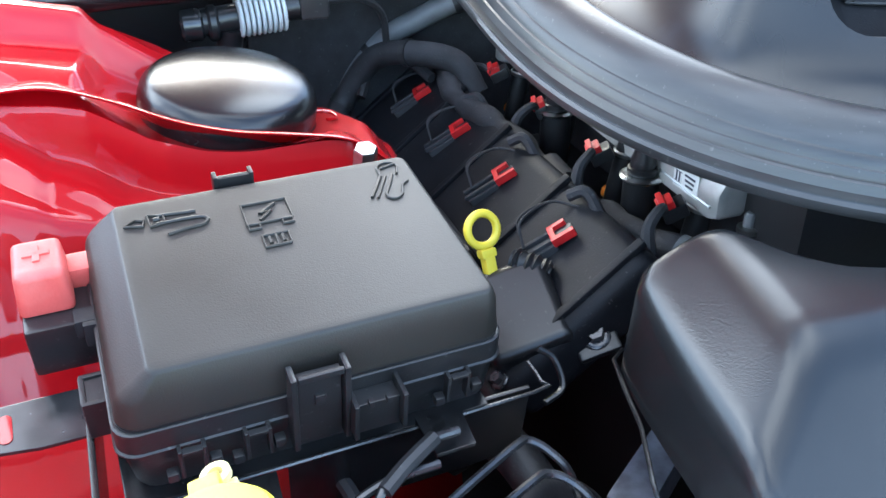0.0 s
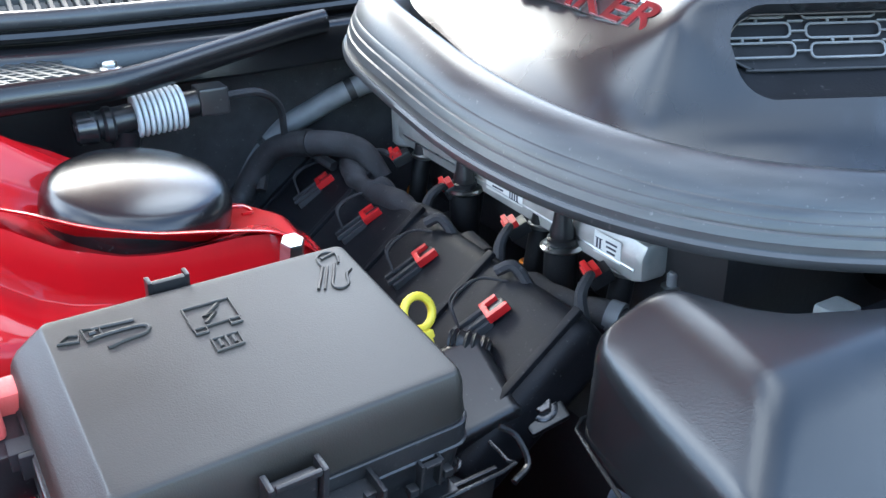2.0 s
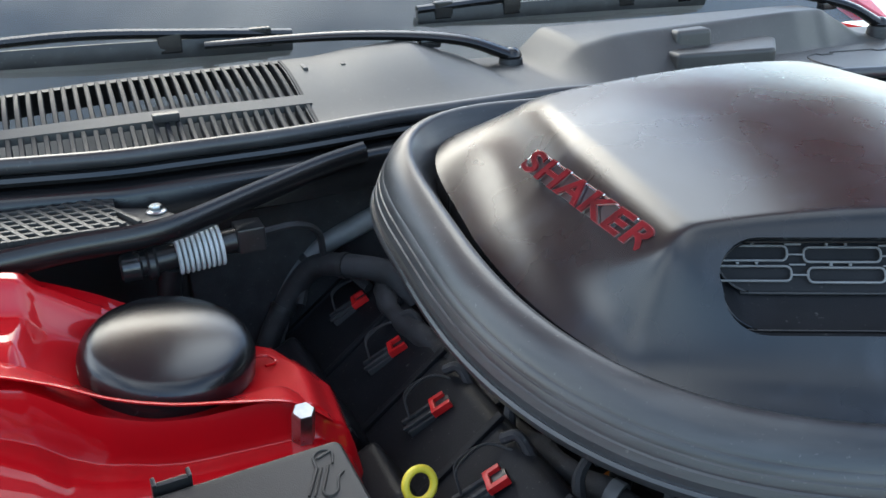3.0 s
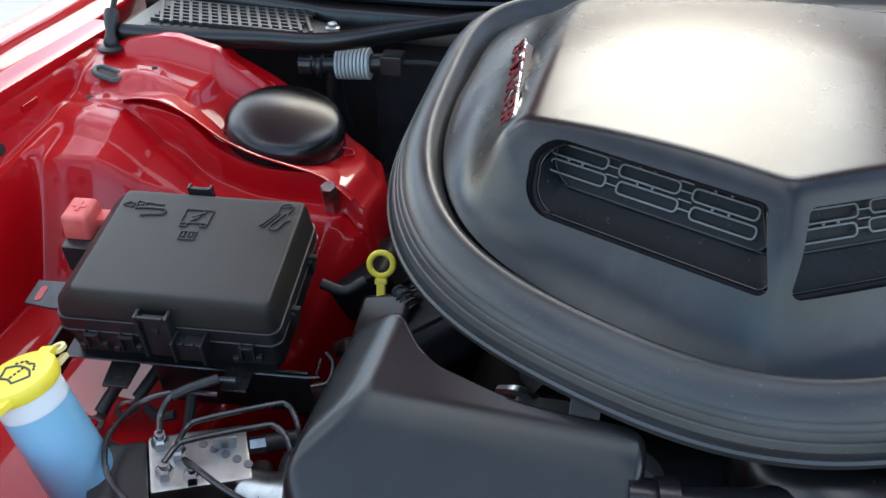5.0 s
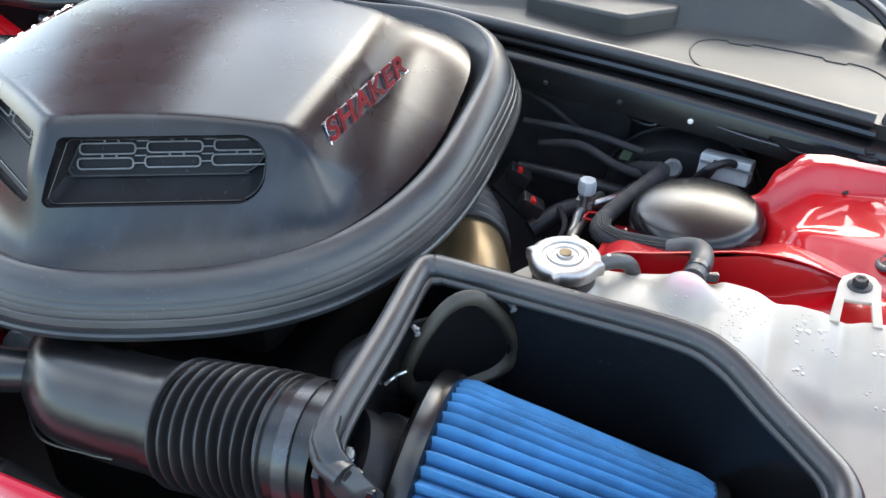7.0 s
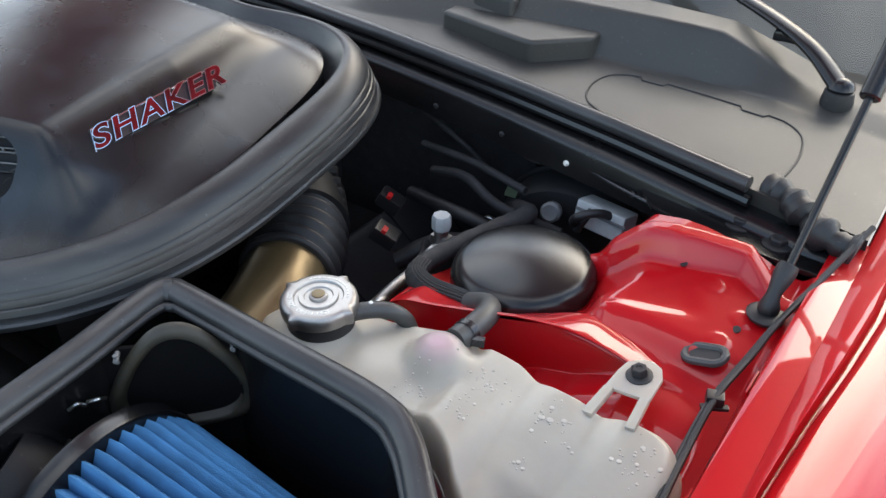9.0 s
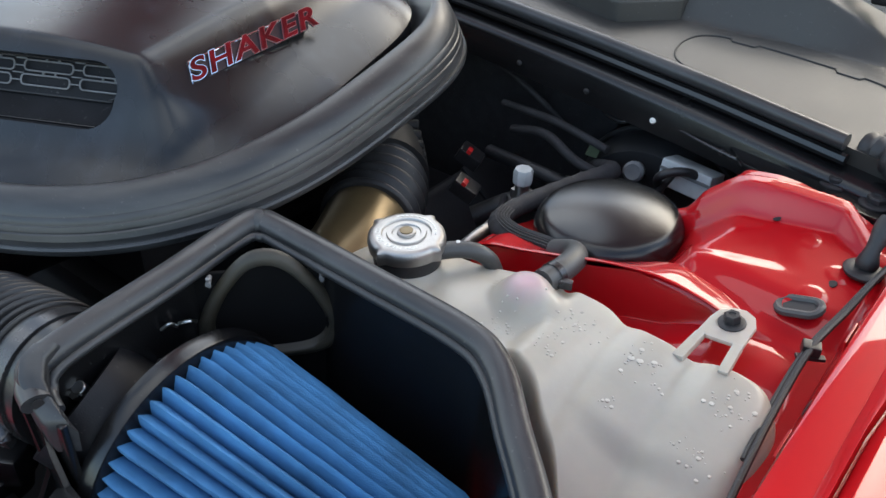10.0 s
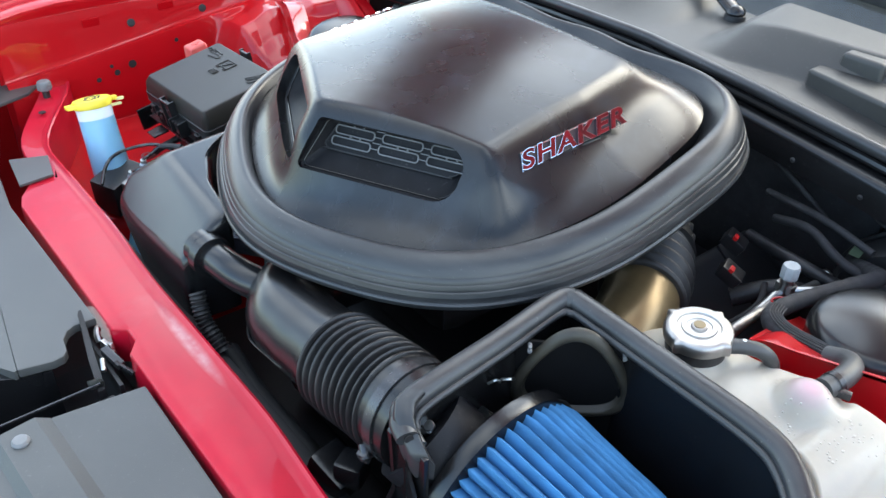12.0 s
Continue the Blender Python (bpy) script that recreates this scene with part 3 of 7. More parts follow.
# raised step along the second plate, sloping edge along the first
part("raised_step", rings([[(x, y + 0.0, 0.807), (x, y, 0.8112), (x, y - 0.014, 0.8205), (x + s, y - 0.052, 0.8205), (x + s, y - 0.066, 0.807)] for x, y, s in ((0.0315, -0.477, 0.004), (0.166, -0.470, 0.0), (0.70, -0.44, 0.0))]), PANEL, fp, smooth=20)
part("sloped_edge", rings([[a, (a[0], a[1], a[2] - 0.012), (b[0], b[1], b[2] - 0.012), b] for a, b in (((-0.062, -0.483, 0.812), (-0.0625, -0.486, 0.811)), ((-0.183, -0.466, 0.812), (-0.150, -0.530, 0.800)), ((-0.74, -0.42, 0.812), (-0.74, -0.64, 0.790)))]), PANEL, fp, smooth=20)
single("push_rivet", lathe([(0.009, 0), (0.009, 0.002), (0.007, 0.0045), (0.003, 0.005)], 20, pose(0.058, -0.512, 0.8205)), GREYP, "round grey push rivet in the radiator cover", "rivet")
part("turned_side", prism([(-0.055, -0.449), (-0.064, -0.483), (-0.11, -0.56), (-0.14, -0.56), (-0.09, -0.483), (-0.075, -0.449)], 0.70, 0.798, 0.002), SATIN, fp)
single("grille_backing", box(1.5, 0.02, 0.5, (0, -0.66, 0.55), 0.005), DARK, "dark front of the car under the panels", "car front", kind="structure")
single("latch_recess", box(0.30, 0.29, 0.012, (-0.005, -0.51, 0.700), 0.002), DARK, "dark recess below the bonnet latch", "recess", kind="structure")

# bonnet latch in the gap
lt = thing("bonnet_latch", (-0.01, -0.43, 0.74), "black and zinc bonnet latch in the gap of the front panels", "latch")
part("plate", box(0.10, 0.005, 0.07, (-0.045, -0.395, 0.755), 0.001, None), DARK, lt)
part("lever", rings([[(x, y - w, z), (x, y + w, z), (x, y + w, z - h), (x, y - w, z - h)] for x, y, z, w, h in ((-0.112, -0.394, 0.822, 0.0015, 0.004), (-0.106, -0.396, 0.820, 0.003, 0.008), (-0.088, -0.399, 0.812, 0.003, 0.012), (-0.070, -0.403, 0.806, 0.0035, 0.016), (-0.045, -0.408, 0.803, 0.004, 0.02), (-0.020, -0.412, 0.797, 0.004, 0.02), (0.0, -0.416, 0.790, 0.004, 0.018))]), DARK, lt, "black steel safety lever")
part("hook", tube([(-0.096, -0.383, 0.797), (-0.090, -0.385, 0.803), (-0.083, -0.388, 0.801), (-0.076, -0.389, 0.795)], 0.0038, 8), ZINC, lt, "zinc-plated hook")
part("catch", joined(box(0.014, 0.006, 0.012, bevel=0.001, m=pose(-0.062, -0.386, 0.797, 0, 20, 20)), box(0.010, 0.005, 0.008, bevel=0.001, m=pose(-0.054, -0.383, 0.801, 0, -20, 10))), ZINC, lt, "zinc-plated catch")
part("bracket", joined(box(0.034, 0.010, 0.010, bevel=0.002, m=pose(-0.037, -0.388, 0.797, 0, 10, 12)), box(0.026, 0.004, 0.006, bevel=0.001, m=pose(-0.016, -0.383, 0.794, 0, 20, 30))), STEEL, lt, "dark steel bracket")
part("pin", rod((-0.038, -0.399, 0.800), (-0.022, -0.404, 0.796), 0.0032), ZINC, lt, "zinc pin")
part("spring", joined(*[lathe([(0.0044, 0), (0.0058, 0.0007), (0.0044, 0.0014)], 12, pose(-0.008 + 0.0004 * i, -0.424 + 0.0021 * i, 0.797, 90, 0, 10)) for i in range(7)]), ZINC, lt, "coiled zinc spring")
part("edge_strip", box(0.0022, 0.15, 0.003, (-0.001, -0.490, 0.799), 0.0005), STEEL, lt, "bare metal edge of the latch support")
part("support", box(0.040, 0.17, 0.020, (0.022, -0.490, 0.770), 0.002), DARK, lt)

# rubber stop on the corner
stop = thing("bonnet_stop", (-0.715, -0.235, 0.83), "grey rubber bonnet stop on the corner of the bar", "bonnet stop")
part("stem", rod((-0.715, -0.235, 0.828), (-0.715, -0.235, 0.845), 0.006), SOFT, stop)
part("head", lathe([(0.010, 0), (0.0125, 0.002), (0.0125, 0.013), (0.010, 0.016), (0.004, 0.017)], 8, pose(-0.715, -0.235, 0.843)), GREYP, stop)

# ---- cowl ----


def cowl_front(x):
    xs = (-0.8, -0.66, -0.5, -0.33, -0.2, 0.0, 0.2, 0.39, 0.54, 0.69, 0.8)
    ys = (0.50, 0.485, 0.450, 0.447, 0.455, 0.458, 0.440, 0.420, 0.400, 0.375, 0.358)
    zs = (1.0, 1.0, 1.0, 1.0, 1.002, 1.003, 0.998, 0.991, 0.985, 0.978, 0.972)
    return interp(x, xs, ys), interp(x, xs, zs)


def cowl_back(x):
    return interp(x, (-0.8, -0.5, 0.0, 0.5, 0.57, 0.66, 0.72, 0.8), (0.57, 0.635, 0.665, 0.637, 0.645, 0.675, 0.675, 0.66))


def cowl_rise(x):
    """Share of the way back at which the cowl turns upwards, and its height there."""
    return interp(x, (-0.8, -0.30, 0.0, 0.12, 0.20, 0.44, 0.55, 0.60, 0.66, 0.70), (0.10, 0.10, 0.12, 0.20, 0.32, 0.60, 0.70, 0.70, 0.68, 0.66)), interp(x, (-0.8, -0.66, -0.24, -0.18, -0.11, -0.03, 0.01, 0.05, 0.10, 0.5, 0.57, 0.62, 0.67, 0.70, 0.8), (1.035, 1.042, 1.042, 1.048, 1.050, 1.022, 0.998, 1.006, 1.048, 1.048, 1.044, 1.022, 0.999, 0.992, 0.990))


def cowl(x, t):
    y0, z0 = cowl_front(x)
    y1 = cowl_back(x)
    s, h = cowl_rise(x)
    flat = z0 + 0.010 * t
    k = max(0.0, min(1.0, (t - s) / (0.95 - s)))
    steep = sstep((x - 0.02) / 0.15)
    up = (1 - steep) * sstep(k) ** 0.8 + steep * smin(max(0.0, 2.4 * k), 1.0, 0.10)
    z = flat * (1 - up) + max(h, flat) * up
    return Vector((x, y0 + (y1 - y0) * t, z))


bm = bmesh.new()
xs, ts = lin(-0.80, 0.80, 201), lin(0, 1, 61)
grid = [[bm.verts.new(cowl(x, t)) for x in xs] for t in ts]
for j, (a, b) in enumerate(zip(grid, grid[1:])):
    for i in range(len(xs) - 1):
        vent = -0.672 < xs[i] and xs[i + 1] < -0.280 and 0.14 < ts[j] and ts[j + 1] < 0.93
        if not vent:
            bm.faces.new((a[i], a[i + 1], b[i + 1], b[i]))
lip0 = grid[0]
low = [bm.verts.new(v.co + Vector((0, 0.012, -0.05))) for v in lip0]
for i in range(len(xs) - 1):
    bm.faces.new((low[i], low[i + 1], lip0[i + 1], lip0[i]))
rear = grid[-1]
low = [bm.verts.new(v.co + Vector((0, 0.010, -0.03))) for v in rear]
for i in range(len(xs) - 1):
    bm.faces.new((rear[i], rear[i + 1], low[i + 1], low[i]))
cw = thing("cowl_panel", (0, 0.5, 0.98), "matt black plastic cowl panel below the windscreen", "cowl", kind="structure")
part("cowl_skin", bm, COWL, cw, smooth=60)
# long slats of the air inlet over the open duct
for i in range(33):
    x = -0.668 + i * 0.0120
    for t0, t1 in ((0.12, 0.36), (0.42, 0.95)):
        mid = [cowl(x, t0 + (t1 - t0) * k / 5) for k in range(6)]
        part("slat", rings([[c + Vector((dx, 0, dz)) for dx, dz in ((-0.0026, -0.012), (-0.0028, 0.0004), (-0.0019, 0.0016), (0.0019, 0.0016), (0.0028, 0.0004), (0.0026, -0.012))] for c in mid]), ENGINE, cw)
part("cross_strip", rings([[cowl(x, t + 0.03 * math.sin((x + 0.67) * 8)) + Vector((0, 0, dz)) for t, dz in ((0.345, -0.006), (0.345, 0.0022), (0.435, 0.0022), (0.435, -0.006))] for x in lin(-0.676, -0.278, 36)]), COWL, cw)
part("inlet_duct", box(0.41, 0.20, 0.006, (-0.477, 0.545, 0.955), 0.001), INSIDE, cw, "dark duct below the slats")
for x in (-0.62, -0.44):
    c = cowl(x, 0.36)
    part("clip", box(0.028, 0.012, 0.010, c + Vector((0, 0, 0.006)), 0.002), PLASTIC, cw)
# square bump with its recess, and the flap
part("bump", joined(prism([(0.232, 0.512), (0.365, 0.486), (0.378, 0.486), (0.432, 0.545), (0.432, 0.60), (0.232, 0.60)], 0.970, 1.022, 0.006, seg=3), box(0.065, 0.06, 0.03, (0.285, 0.575, 1.030), 0.007, top=0.92, seg=3)), COWL, cw, smooth=50)
part("step_block", joined(box(0.050, 0.006, 0.040, (-0.238, 0.622, 1.021), 0.002), box(0.006, 0.030, 0.040, (-0.262, 0.610, 1.021), 0.002), box(0.006, 0.030, 0.040, (-0.214, 0.610, 1.021), 0.002), box(0.050, 0.034, 0.006, (-0.238, 0.608, 1.004), 0.002)), COWL, cw)


def on_cowl(x, y, lift=0.0):
    return (x, y, cowl(x, (y - cowl_front(x)[0]) / (cowl_back(x) - cowl_front(x)[0])).z + lift)


for run in ([(0.572, 0.404), (0.541, 0.413), (0.50, 0.427), (0.475, 0.446), (0.464, 0.480), (0.469, 0.512), (0.486, 0.528), (0.503, 0.533)], [(0.503, 0.533), (0.507, 0.526), (0.532, 0.528), (0.535, 0.5355)], [(0.535, 0.5355), (0.58, 0.537), (0.622, 0.537)], [(0.622, 0.537), (0.626, 0.529), (0.650, 0.529), (0.653, 0.536)], [(0.653, 0.536), (0.678, 0.530), (0.699, 0.507), (0.708, 0.460), (0.706, 0.405)]):
    part("flap_groove", tube([on_cowl(x, y, 0.0004) for x, y in run], 0.0013, 6, 4 if len(run) > 4 else 1), DARK, cw, "dark groove round the flap")
part("flap_notch", box(0.034, 0.005, 0.0020, on_cowl(0.590, 0.401, 0.0008), 0.0005, None), DARK, cw)
# bulb seal on the front edge
ws = thing("cowl_seal", (0, 0.41, 0.98), "black rubber bulb seal along the front of the cowl", "weatherstrip")
part("bulb", tube([(x, cowl_front(x)[0] - 0.003, cowl_front(x)[1] + 0.005) for x in lin(-0.70, 0.685, 40)], 0.0085, 12, 2), RUBBER, ws)
part("carrier", tube([(x, cowl_front(x)[0] - 0.006, cowl_front(x)[1] - 0.010) for x in lin(-0.70, 0.69, 40)], 0.006, 8, 2), SATIN, ws)
# beam under the cowl
bm = rings([[(x, cowl_front(x)[0] + dy, cowl_front(x)[1] + dz) for dy, dz in ((0.0, -0.018), (-0.016, -0.022), (-0.024, -0.030), (-0.026, -0.062), (-0.018, -0.066), (0.02, -0.075), (0.03, -0.02))] for x in lin(-0.16, 0.78, 48)])
bm2 = rings([[(x, cowl_front(x)[0] + dy, cowl_front(x)[1] + dz) for dy, dz in ((0.0, -0.018), (-0.016, -0.022), (-0.024, -0.030), (-0.026, -0.062), (-0.018, -0.066), (0.02, -0.075), (0.03, -0.02))] for x in lin(-0.78, -0.161, 32)])
beam = thing("cowl_beam", (0.2, 0.39, 0.93), "black painted steel beam under the cowl", "beam", kind="structure")
part("beam_panel", joined(bm, bm2), SATIN, beam, smooth=50)
for x in (0.30, 0.40, 0.49, 0.575):
    y, z = cowl_front(x)
    part("stud" if x != 0.49 else "white_stud", lathe([(0.0035, 0), (0.0035, 0.001), (0.002, 0.003)], 12, pose(x, y - 0.0265, z - 0.047, 90, 0, 0)), PAPER if x == 0.49 else DARK, beam)
part("folded_edge", tube([(0.20, 0.478, 0.938), (0.322, 0.457, 0.939), (0.445, 0.413, 0.940), (0.537, 0.373, 0.940), (0.610, 0.352, 0.941), (0.668, 0.347, 0.943), (0.735, 0.342, 0.945)], 0.0016, 8, 6), STEEL, beam, "bright worn edge of the flange")
corner = thing("hinge_mount", (0.72, 0.35, 0.93), "black bonnet hinge mount with two bolts", "hinge mount")
part("plate", prism([(0.57, 0.382), (0.605, 0.342), (0.66, 0.328), (0.735, 0.320), (0.785, 0.318), (0.785, 0.42), (0.70, 0.42)], 0.940, 0.946, 0.002), SATIN, corner)
part("bolt", bolt((0.689, 0.360, 0.946), 0.0085, 0.007, 1.7), DARK, corner)
part("bolt", bolt((0.729, 0.346, 0.946), 0.0085, 0.007, 1.7), DARK, corner)
part("boot", tube([(0.700, 0.395, 0.974), (0.722, 0.382, 0.978), (0.745, 0.366, 0.970), (0.77, 0.348, 0.968), (0.795, 0.345, 0.964)], 0.020, 12, 8, radii=lambda t: 0.0135 + 0.003 * math.sin(21 * t) + 0.002 * math.sin(47 * t)), SOFT, corner, "crumpled black foam boot")
# grate of the cabin inlet on the battery side
gr = thing("inlet_grate", (-0.6, 0.39, 0.96), "grey plastic grate of honeycomb holes before the cowl", "grate")
outline = [(-0.745, 0.330), (-0.66, 0.330), (-0.56, 0.345), (-0.49, 0.352), (-0.455, 0.366), (-0.47, 0.395), (-0.51, 0.415), (-0.60, 0.440), (-0.745, 0.455)]
part("plate", prism(outline, 0.960, 0.965, 0.0015), COWL, gr)
for i in range(16):
    part("rib", box(0.0042, 0.088, 0.005, bevel=0.0006, m=pose(-0.712 + i * 0.0135, 0.393, 0.969, 0, 0, 24)), COWL, gr)
for i in range(7):
    part("rib", box(0.205, 0.0038, 0.005, bevel=0.0006, m=pose(-0.612, 0.357 + i * 0.0125, 0.9685, 0, 0, -4)), COWL, gr)
part("hole_bed", prism([(-0.715, 0.347), (-0.60, 0.347), (-0.525, 0.362), (-0.515, 0.385), (-0.57, 0.420), (-0.715, 0.437)], 0.9652, 0.9662), DARK, gr, "dark holes of the grate")
part("edge_seal", tube([(-0.75, 0.322, 0.962), (-0.655, 0.322, 0.962), (-0.56, 0.334, 0.962), (-0.47, 0.342, 0.962), (-0.38, 0.382, 0.968), (-0.30, 0.415, 0.975), (-0.25, 0.425, 0.98)], 0.0085, 12, 6, flat=1.5), SATIN, gr, "black rubber edge of the grate")
part("bolt", bolt((-0.474, 0.385, 0.9655), 0.0065, 0.006, 1.5), ZINC, gr)

# ---- windscreen, wipers, cabin ----
gl = thing("windscreen", (0, 0.7, 1.02), "laminated glass windscreen reflecting blue sky", "windscreen", kind="structure")
loops = []
for k in range(12):
    t = k / 11
    loops.append([(x, 0.690 - (0.12 if x < 0 else 0.01) * (abs(x) / 0.8) ** 2 + 0.95 * t, 1.000 + 0.52 * t + 0.05 * t * (1 - t)) for x in lin(-0.82, 0.82, 21)])
bm = rings(loops, closed=False)
pane = part("pane", bm, GLASS, gl, smooth=80)
pane.visible_shadow = False
dash = bmesh.new()
vs = [dash.verts.new(p) for p in ((-0.8, 0.66, 0.93), (0.8, 0.66, 0.93), (0.8, 1.9, 1.05), (-0.8, 1.9, 1.05))]
dash.faces.new(vs)
single("dashboard", dash, INSIDE, "dark dashboard behind the windscreen", "dashboard", kind="structure")
single("cabin_back", box(1.7, 0.03, 1.0, (0, 1.95, 1.2), 0.01), INSIDE, "dark cabin behind the glass", "cabin", kind="structure")
single("roof", box(1.5, 0.9, 0.05, (0, 2.0, 1.53), 0.02), RED, "red roof above the windscreen", "roof", kind="structure")


def wiper(px, py, pz, tip, blade0, blade1, label):
    w = thing("windscreen_wiper", (px, py, pz), label, "wiper", "windscreen wipers")
    part("pivot_boot", lathe([(0.017, -0.012), (0.018, 0.0), (0.016, 0.012), (0.012, 0.014)], 20, pose(px, py, pz)), SOFT, w)
    part("arm", tube([(px, py, pz + 0.016), Vector((px, py, pz + 0.018)).lerp(Vector(tip), 0.2) + Vector((0, 0, 0.018)), Vector((px, py, pz)).lerp(Vector(tip), 0.55) + Vector((0, 0, 0.026)), tip], 0.011, 12, 6, flat=0.6, radii=lambda t: 0.0145 - 0.006 * t), SATIN, w)
    part("cap", lathe([(0.014, 0), (0.0155, 0.004), (0.013, 0.010), (0.007, 0.014), (0.002, 0.015)], 20, pose(px, py, pz + 0.012)), SATIN, w)
    part("knuckle", box(0.03, 0.016, 0.012, Vector((px, py, pz)).lerp(Vector(tip), 0.28) + Vector((0, 0, 0.024)), 0.003), SATIN, w)
    a, b = Vector(blade0), Vector(blade1)
    part("rubber", tube([a, a.lerp(b, 0.5) + Vector((0, 0, 0.003)), b], 0.0055, 6, 6, flat=2.4), SOFT, w)
    part("carrier", tube([a + Vector((0, 0, 0.012)), a.lerp(b, 0.25) + Vector((0, 0, 0.02)), a.lerp(b, 0.5) + Vector((0, 0, 0.026)), a.lerp(b, 0.75) + Vector((0, 0, 0.02)), b + Vector((0, 0, 0.012))], 0.0065, 8, 6), SATIN, w)
    for k in (0.08, 0.3, 0.7, 0.92):
        c = a.lerp(b, k)
        part("claw", box(0.030, 0.012, 0.026, c + Vector((0, 0, 0.010)), 0.003), SATIN, w)


wiper(0.035, 0.625, 1.005, (-0.36, 0.72, 1.056), (-0.78, 0.70, 1.065), (-0.24, 0.745, 1.045), "black windscreen wiper resting low on the glass")
wiper(0.708, 0.602, 0.994, (0.43, 0.75, 1.070), (-0.04, 0.78, 1.055), (0.47, 0.755, 1.05), "black windscreen wiper with a bent arm")

# ---- raised bonnet, hinged behind, with the cut-out for the scoop ----
HINGE = pose(0, 0.65, 1.262, -62, 0, 0)
bon = thing("bonnet", (0, 0.55, 1.05), "raised red bonnet with a cut-out for the scoop", "bonnet")
bm = bmesh.new()
rows = []
cy0 = 0.405
N = 64
for k in range(7):
    f = k / 6
    row = []
    for i in range(N):
        a = 2 * math.pi * i / N
        hx, hy = 0.355 * math.copysign(abs(math.cos(a)) ** 0.65, math.cos(a)), 0.345 * math.copysign(abs(math.sin(a)) ** 0.65, math.sin(a))
        c, s = math.cos(a), math.sin(a)
        edge = min(0.81 / max(1e-6, abs(c)), (0.69 if s > 0 else 0.395) / max(1e-6, abs(s)))
        ex, ey = c * edge, s * edge
        x, y = hx + (ex - hx) * f, hy + (ey - hy) * f
        row.append(bm.verts.new(HINGE @ Vector((x, -(cy0 + y), -0.03 * (x / 0.8) ** 2 - 0.02 * math.sin(math.pi * f)))))
    rows.append(row)
for a, b in zip(rows, rows[1:]):
    for i in range(N):
        bm.faces.new((a[i], a[(i + 1) % N], b[(i + 1) % N], b[i]))
geo = bmesh.ops.extrude_face_region(bm, geom=list(bm.faces))
off = HINGE.to_3x3() @ Vector((0, 0, -0.022))
for v in geo["geom"]:
    if isinstance(v, bmesh.types.BMVert):
        v.co += off
part("bonnet_panel", bm, RED_BONNET, bon, smooth=50)
for k in range(5):
    x = -0.68 + 0.34 * k
    y0, y1 = (0.06, 1.0) if k in (0, 4) else (0.88, 1.02)
    part("stiffener", box(0.05, y1 - y0, 0.012, bevel=0.004, m=HINGE @ pose(x, -(y0 + y1) / 2, -0.050)), RED_BONNET, bon)

# ---- scoop and its seal ----
SEAL = (0.2848, -0.0361, -0.0224, -0.0159, -0.013, -0.0009, 0.0066, 0.0031, 0.0024)
CY = 0.12


def seal_in(th):
    r = sum(c * math.cos(k * th) for k, c in enumerate(SEAL)) - 0.006 * math.sin(th) ** 2 + 0.006 * math.sin(th)
    return Vector((r * math.sin(th), CY + r * math.cos(th), 0))


def seal_plane(y):
    return 0.989 + 0.171 * y


def lip_plane(y):
    return 0.945 + 0.133 * y


NT = 220
SECTION = ((-0.10, -0.045), (-0.06, -0.020), (-0.03, -0.004), (0.0, 0.0), (0.05, 0.0028), (0.14, 0.0058), (0.28, 0.0085), (0.42, 0.0092), (0.54, 0.0080), (0.565, 0.0071), (0.575, 0.0071), (0.60, 0.0076), (0.66, 0.0066), (0.68, 0.0056), (0.69, 0.0056), (0.71, 0.0061), (0.77, 0.0048), (0.785, 0.0037), (0.795, 0.0037), (0.82, 0.0042), (0.89, 0.0022), (0.925, -0.0008), (0.945, -0.0010), (0.975, 0.0014), (1.02, 0.0012), (1.045, -0.0016), (1.03, -0.0050), (0.95, -0.0070), (0.75, -0.010), (0.45, -0.020), (0.10, -0.042))
loops = [[] for _ in SECTION]
for i in range(NT):
    th = 2 * math.pi * i / NT
    a = seal_in(th)
    tan = (seal_in(th + 0.03) - seal_in(th - 0.03)).normalized()
    nrm = Vector((tan.y, -tan.x, 0)) if Vector((tan.y, -tan.x, 0)).dot(a - Vector((0, CY, 0))) > 0 else Vector((-tan.y, tan.x, 0))
    b = a + nrm * 0.037
    a.z, b.z = seal_plane(a.y), lip_plane(b.y)
    for loop, (f, h) in zip(loops, SECTION):
        p = a.lerp(b, f)
        p += Vector((nrm.x * 0.5 * h, nrm.y * 0.5 * h, h))
        loop.append(p)
seal = thing("scoop_seal", (0, CY, 0.93), "wide ribbed black rubber seal round the scoop, dusty grey", "seal")
part("seal_face", rings(loops[:21], caps=False), RUBBER, seal, smooth=40)
part("seal_lip", rings(loops[20:] + [loops[0]], caps=False), RUBBER, seal, "thin ribbed lower lip", smooth=40)


def scoop_z(x, y, rho):
    ax = abs(x)
    base = seal_plane(y) - 0.010 + 0.063 * max(0.0, 1 - rho ** 2.1) ** 0.92
    plateau = 1.062 + 0.10 * (y + 0.105) - 0.5 * x * x - 0.16 * max(0.0, y - 0.08) ** 1.6
    front = 1.050 + 1.47 * (y - 0.50 * math.sqrt(x * x + 0.00003) + 0.127)
    sidep = 1.083 - 1.25 * (ax - 0.168 + 0.10 * max(0.0, y - 0.12))
    rearp = 1.080 - 0.9 * (y - 0.225)
    z = smin(smin(plateau, front, 0.011), smin(sidep, rearp, 0.03), 0.015)
    z = smax(base, z, 0.020)
    return z + (base - z) * sstep((rho - 0.86) / 0.14)


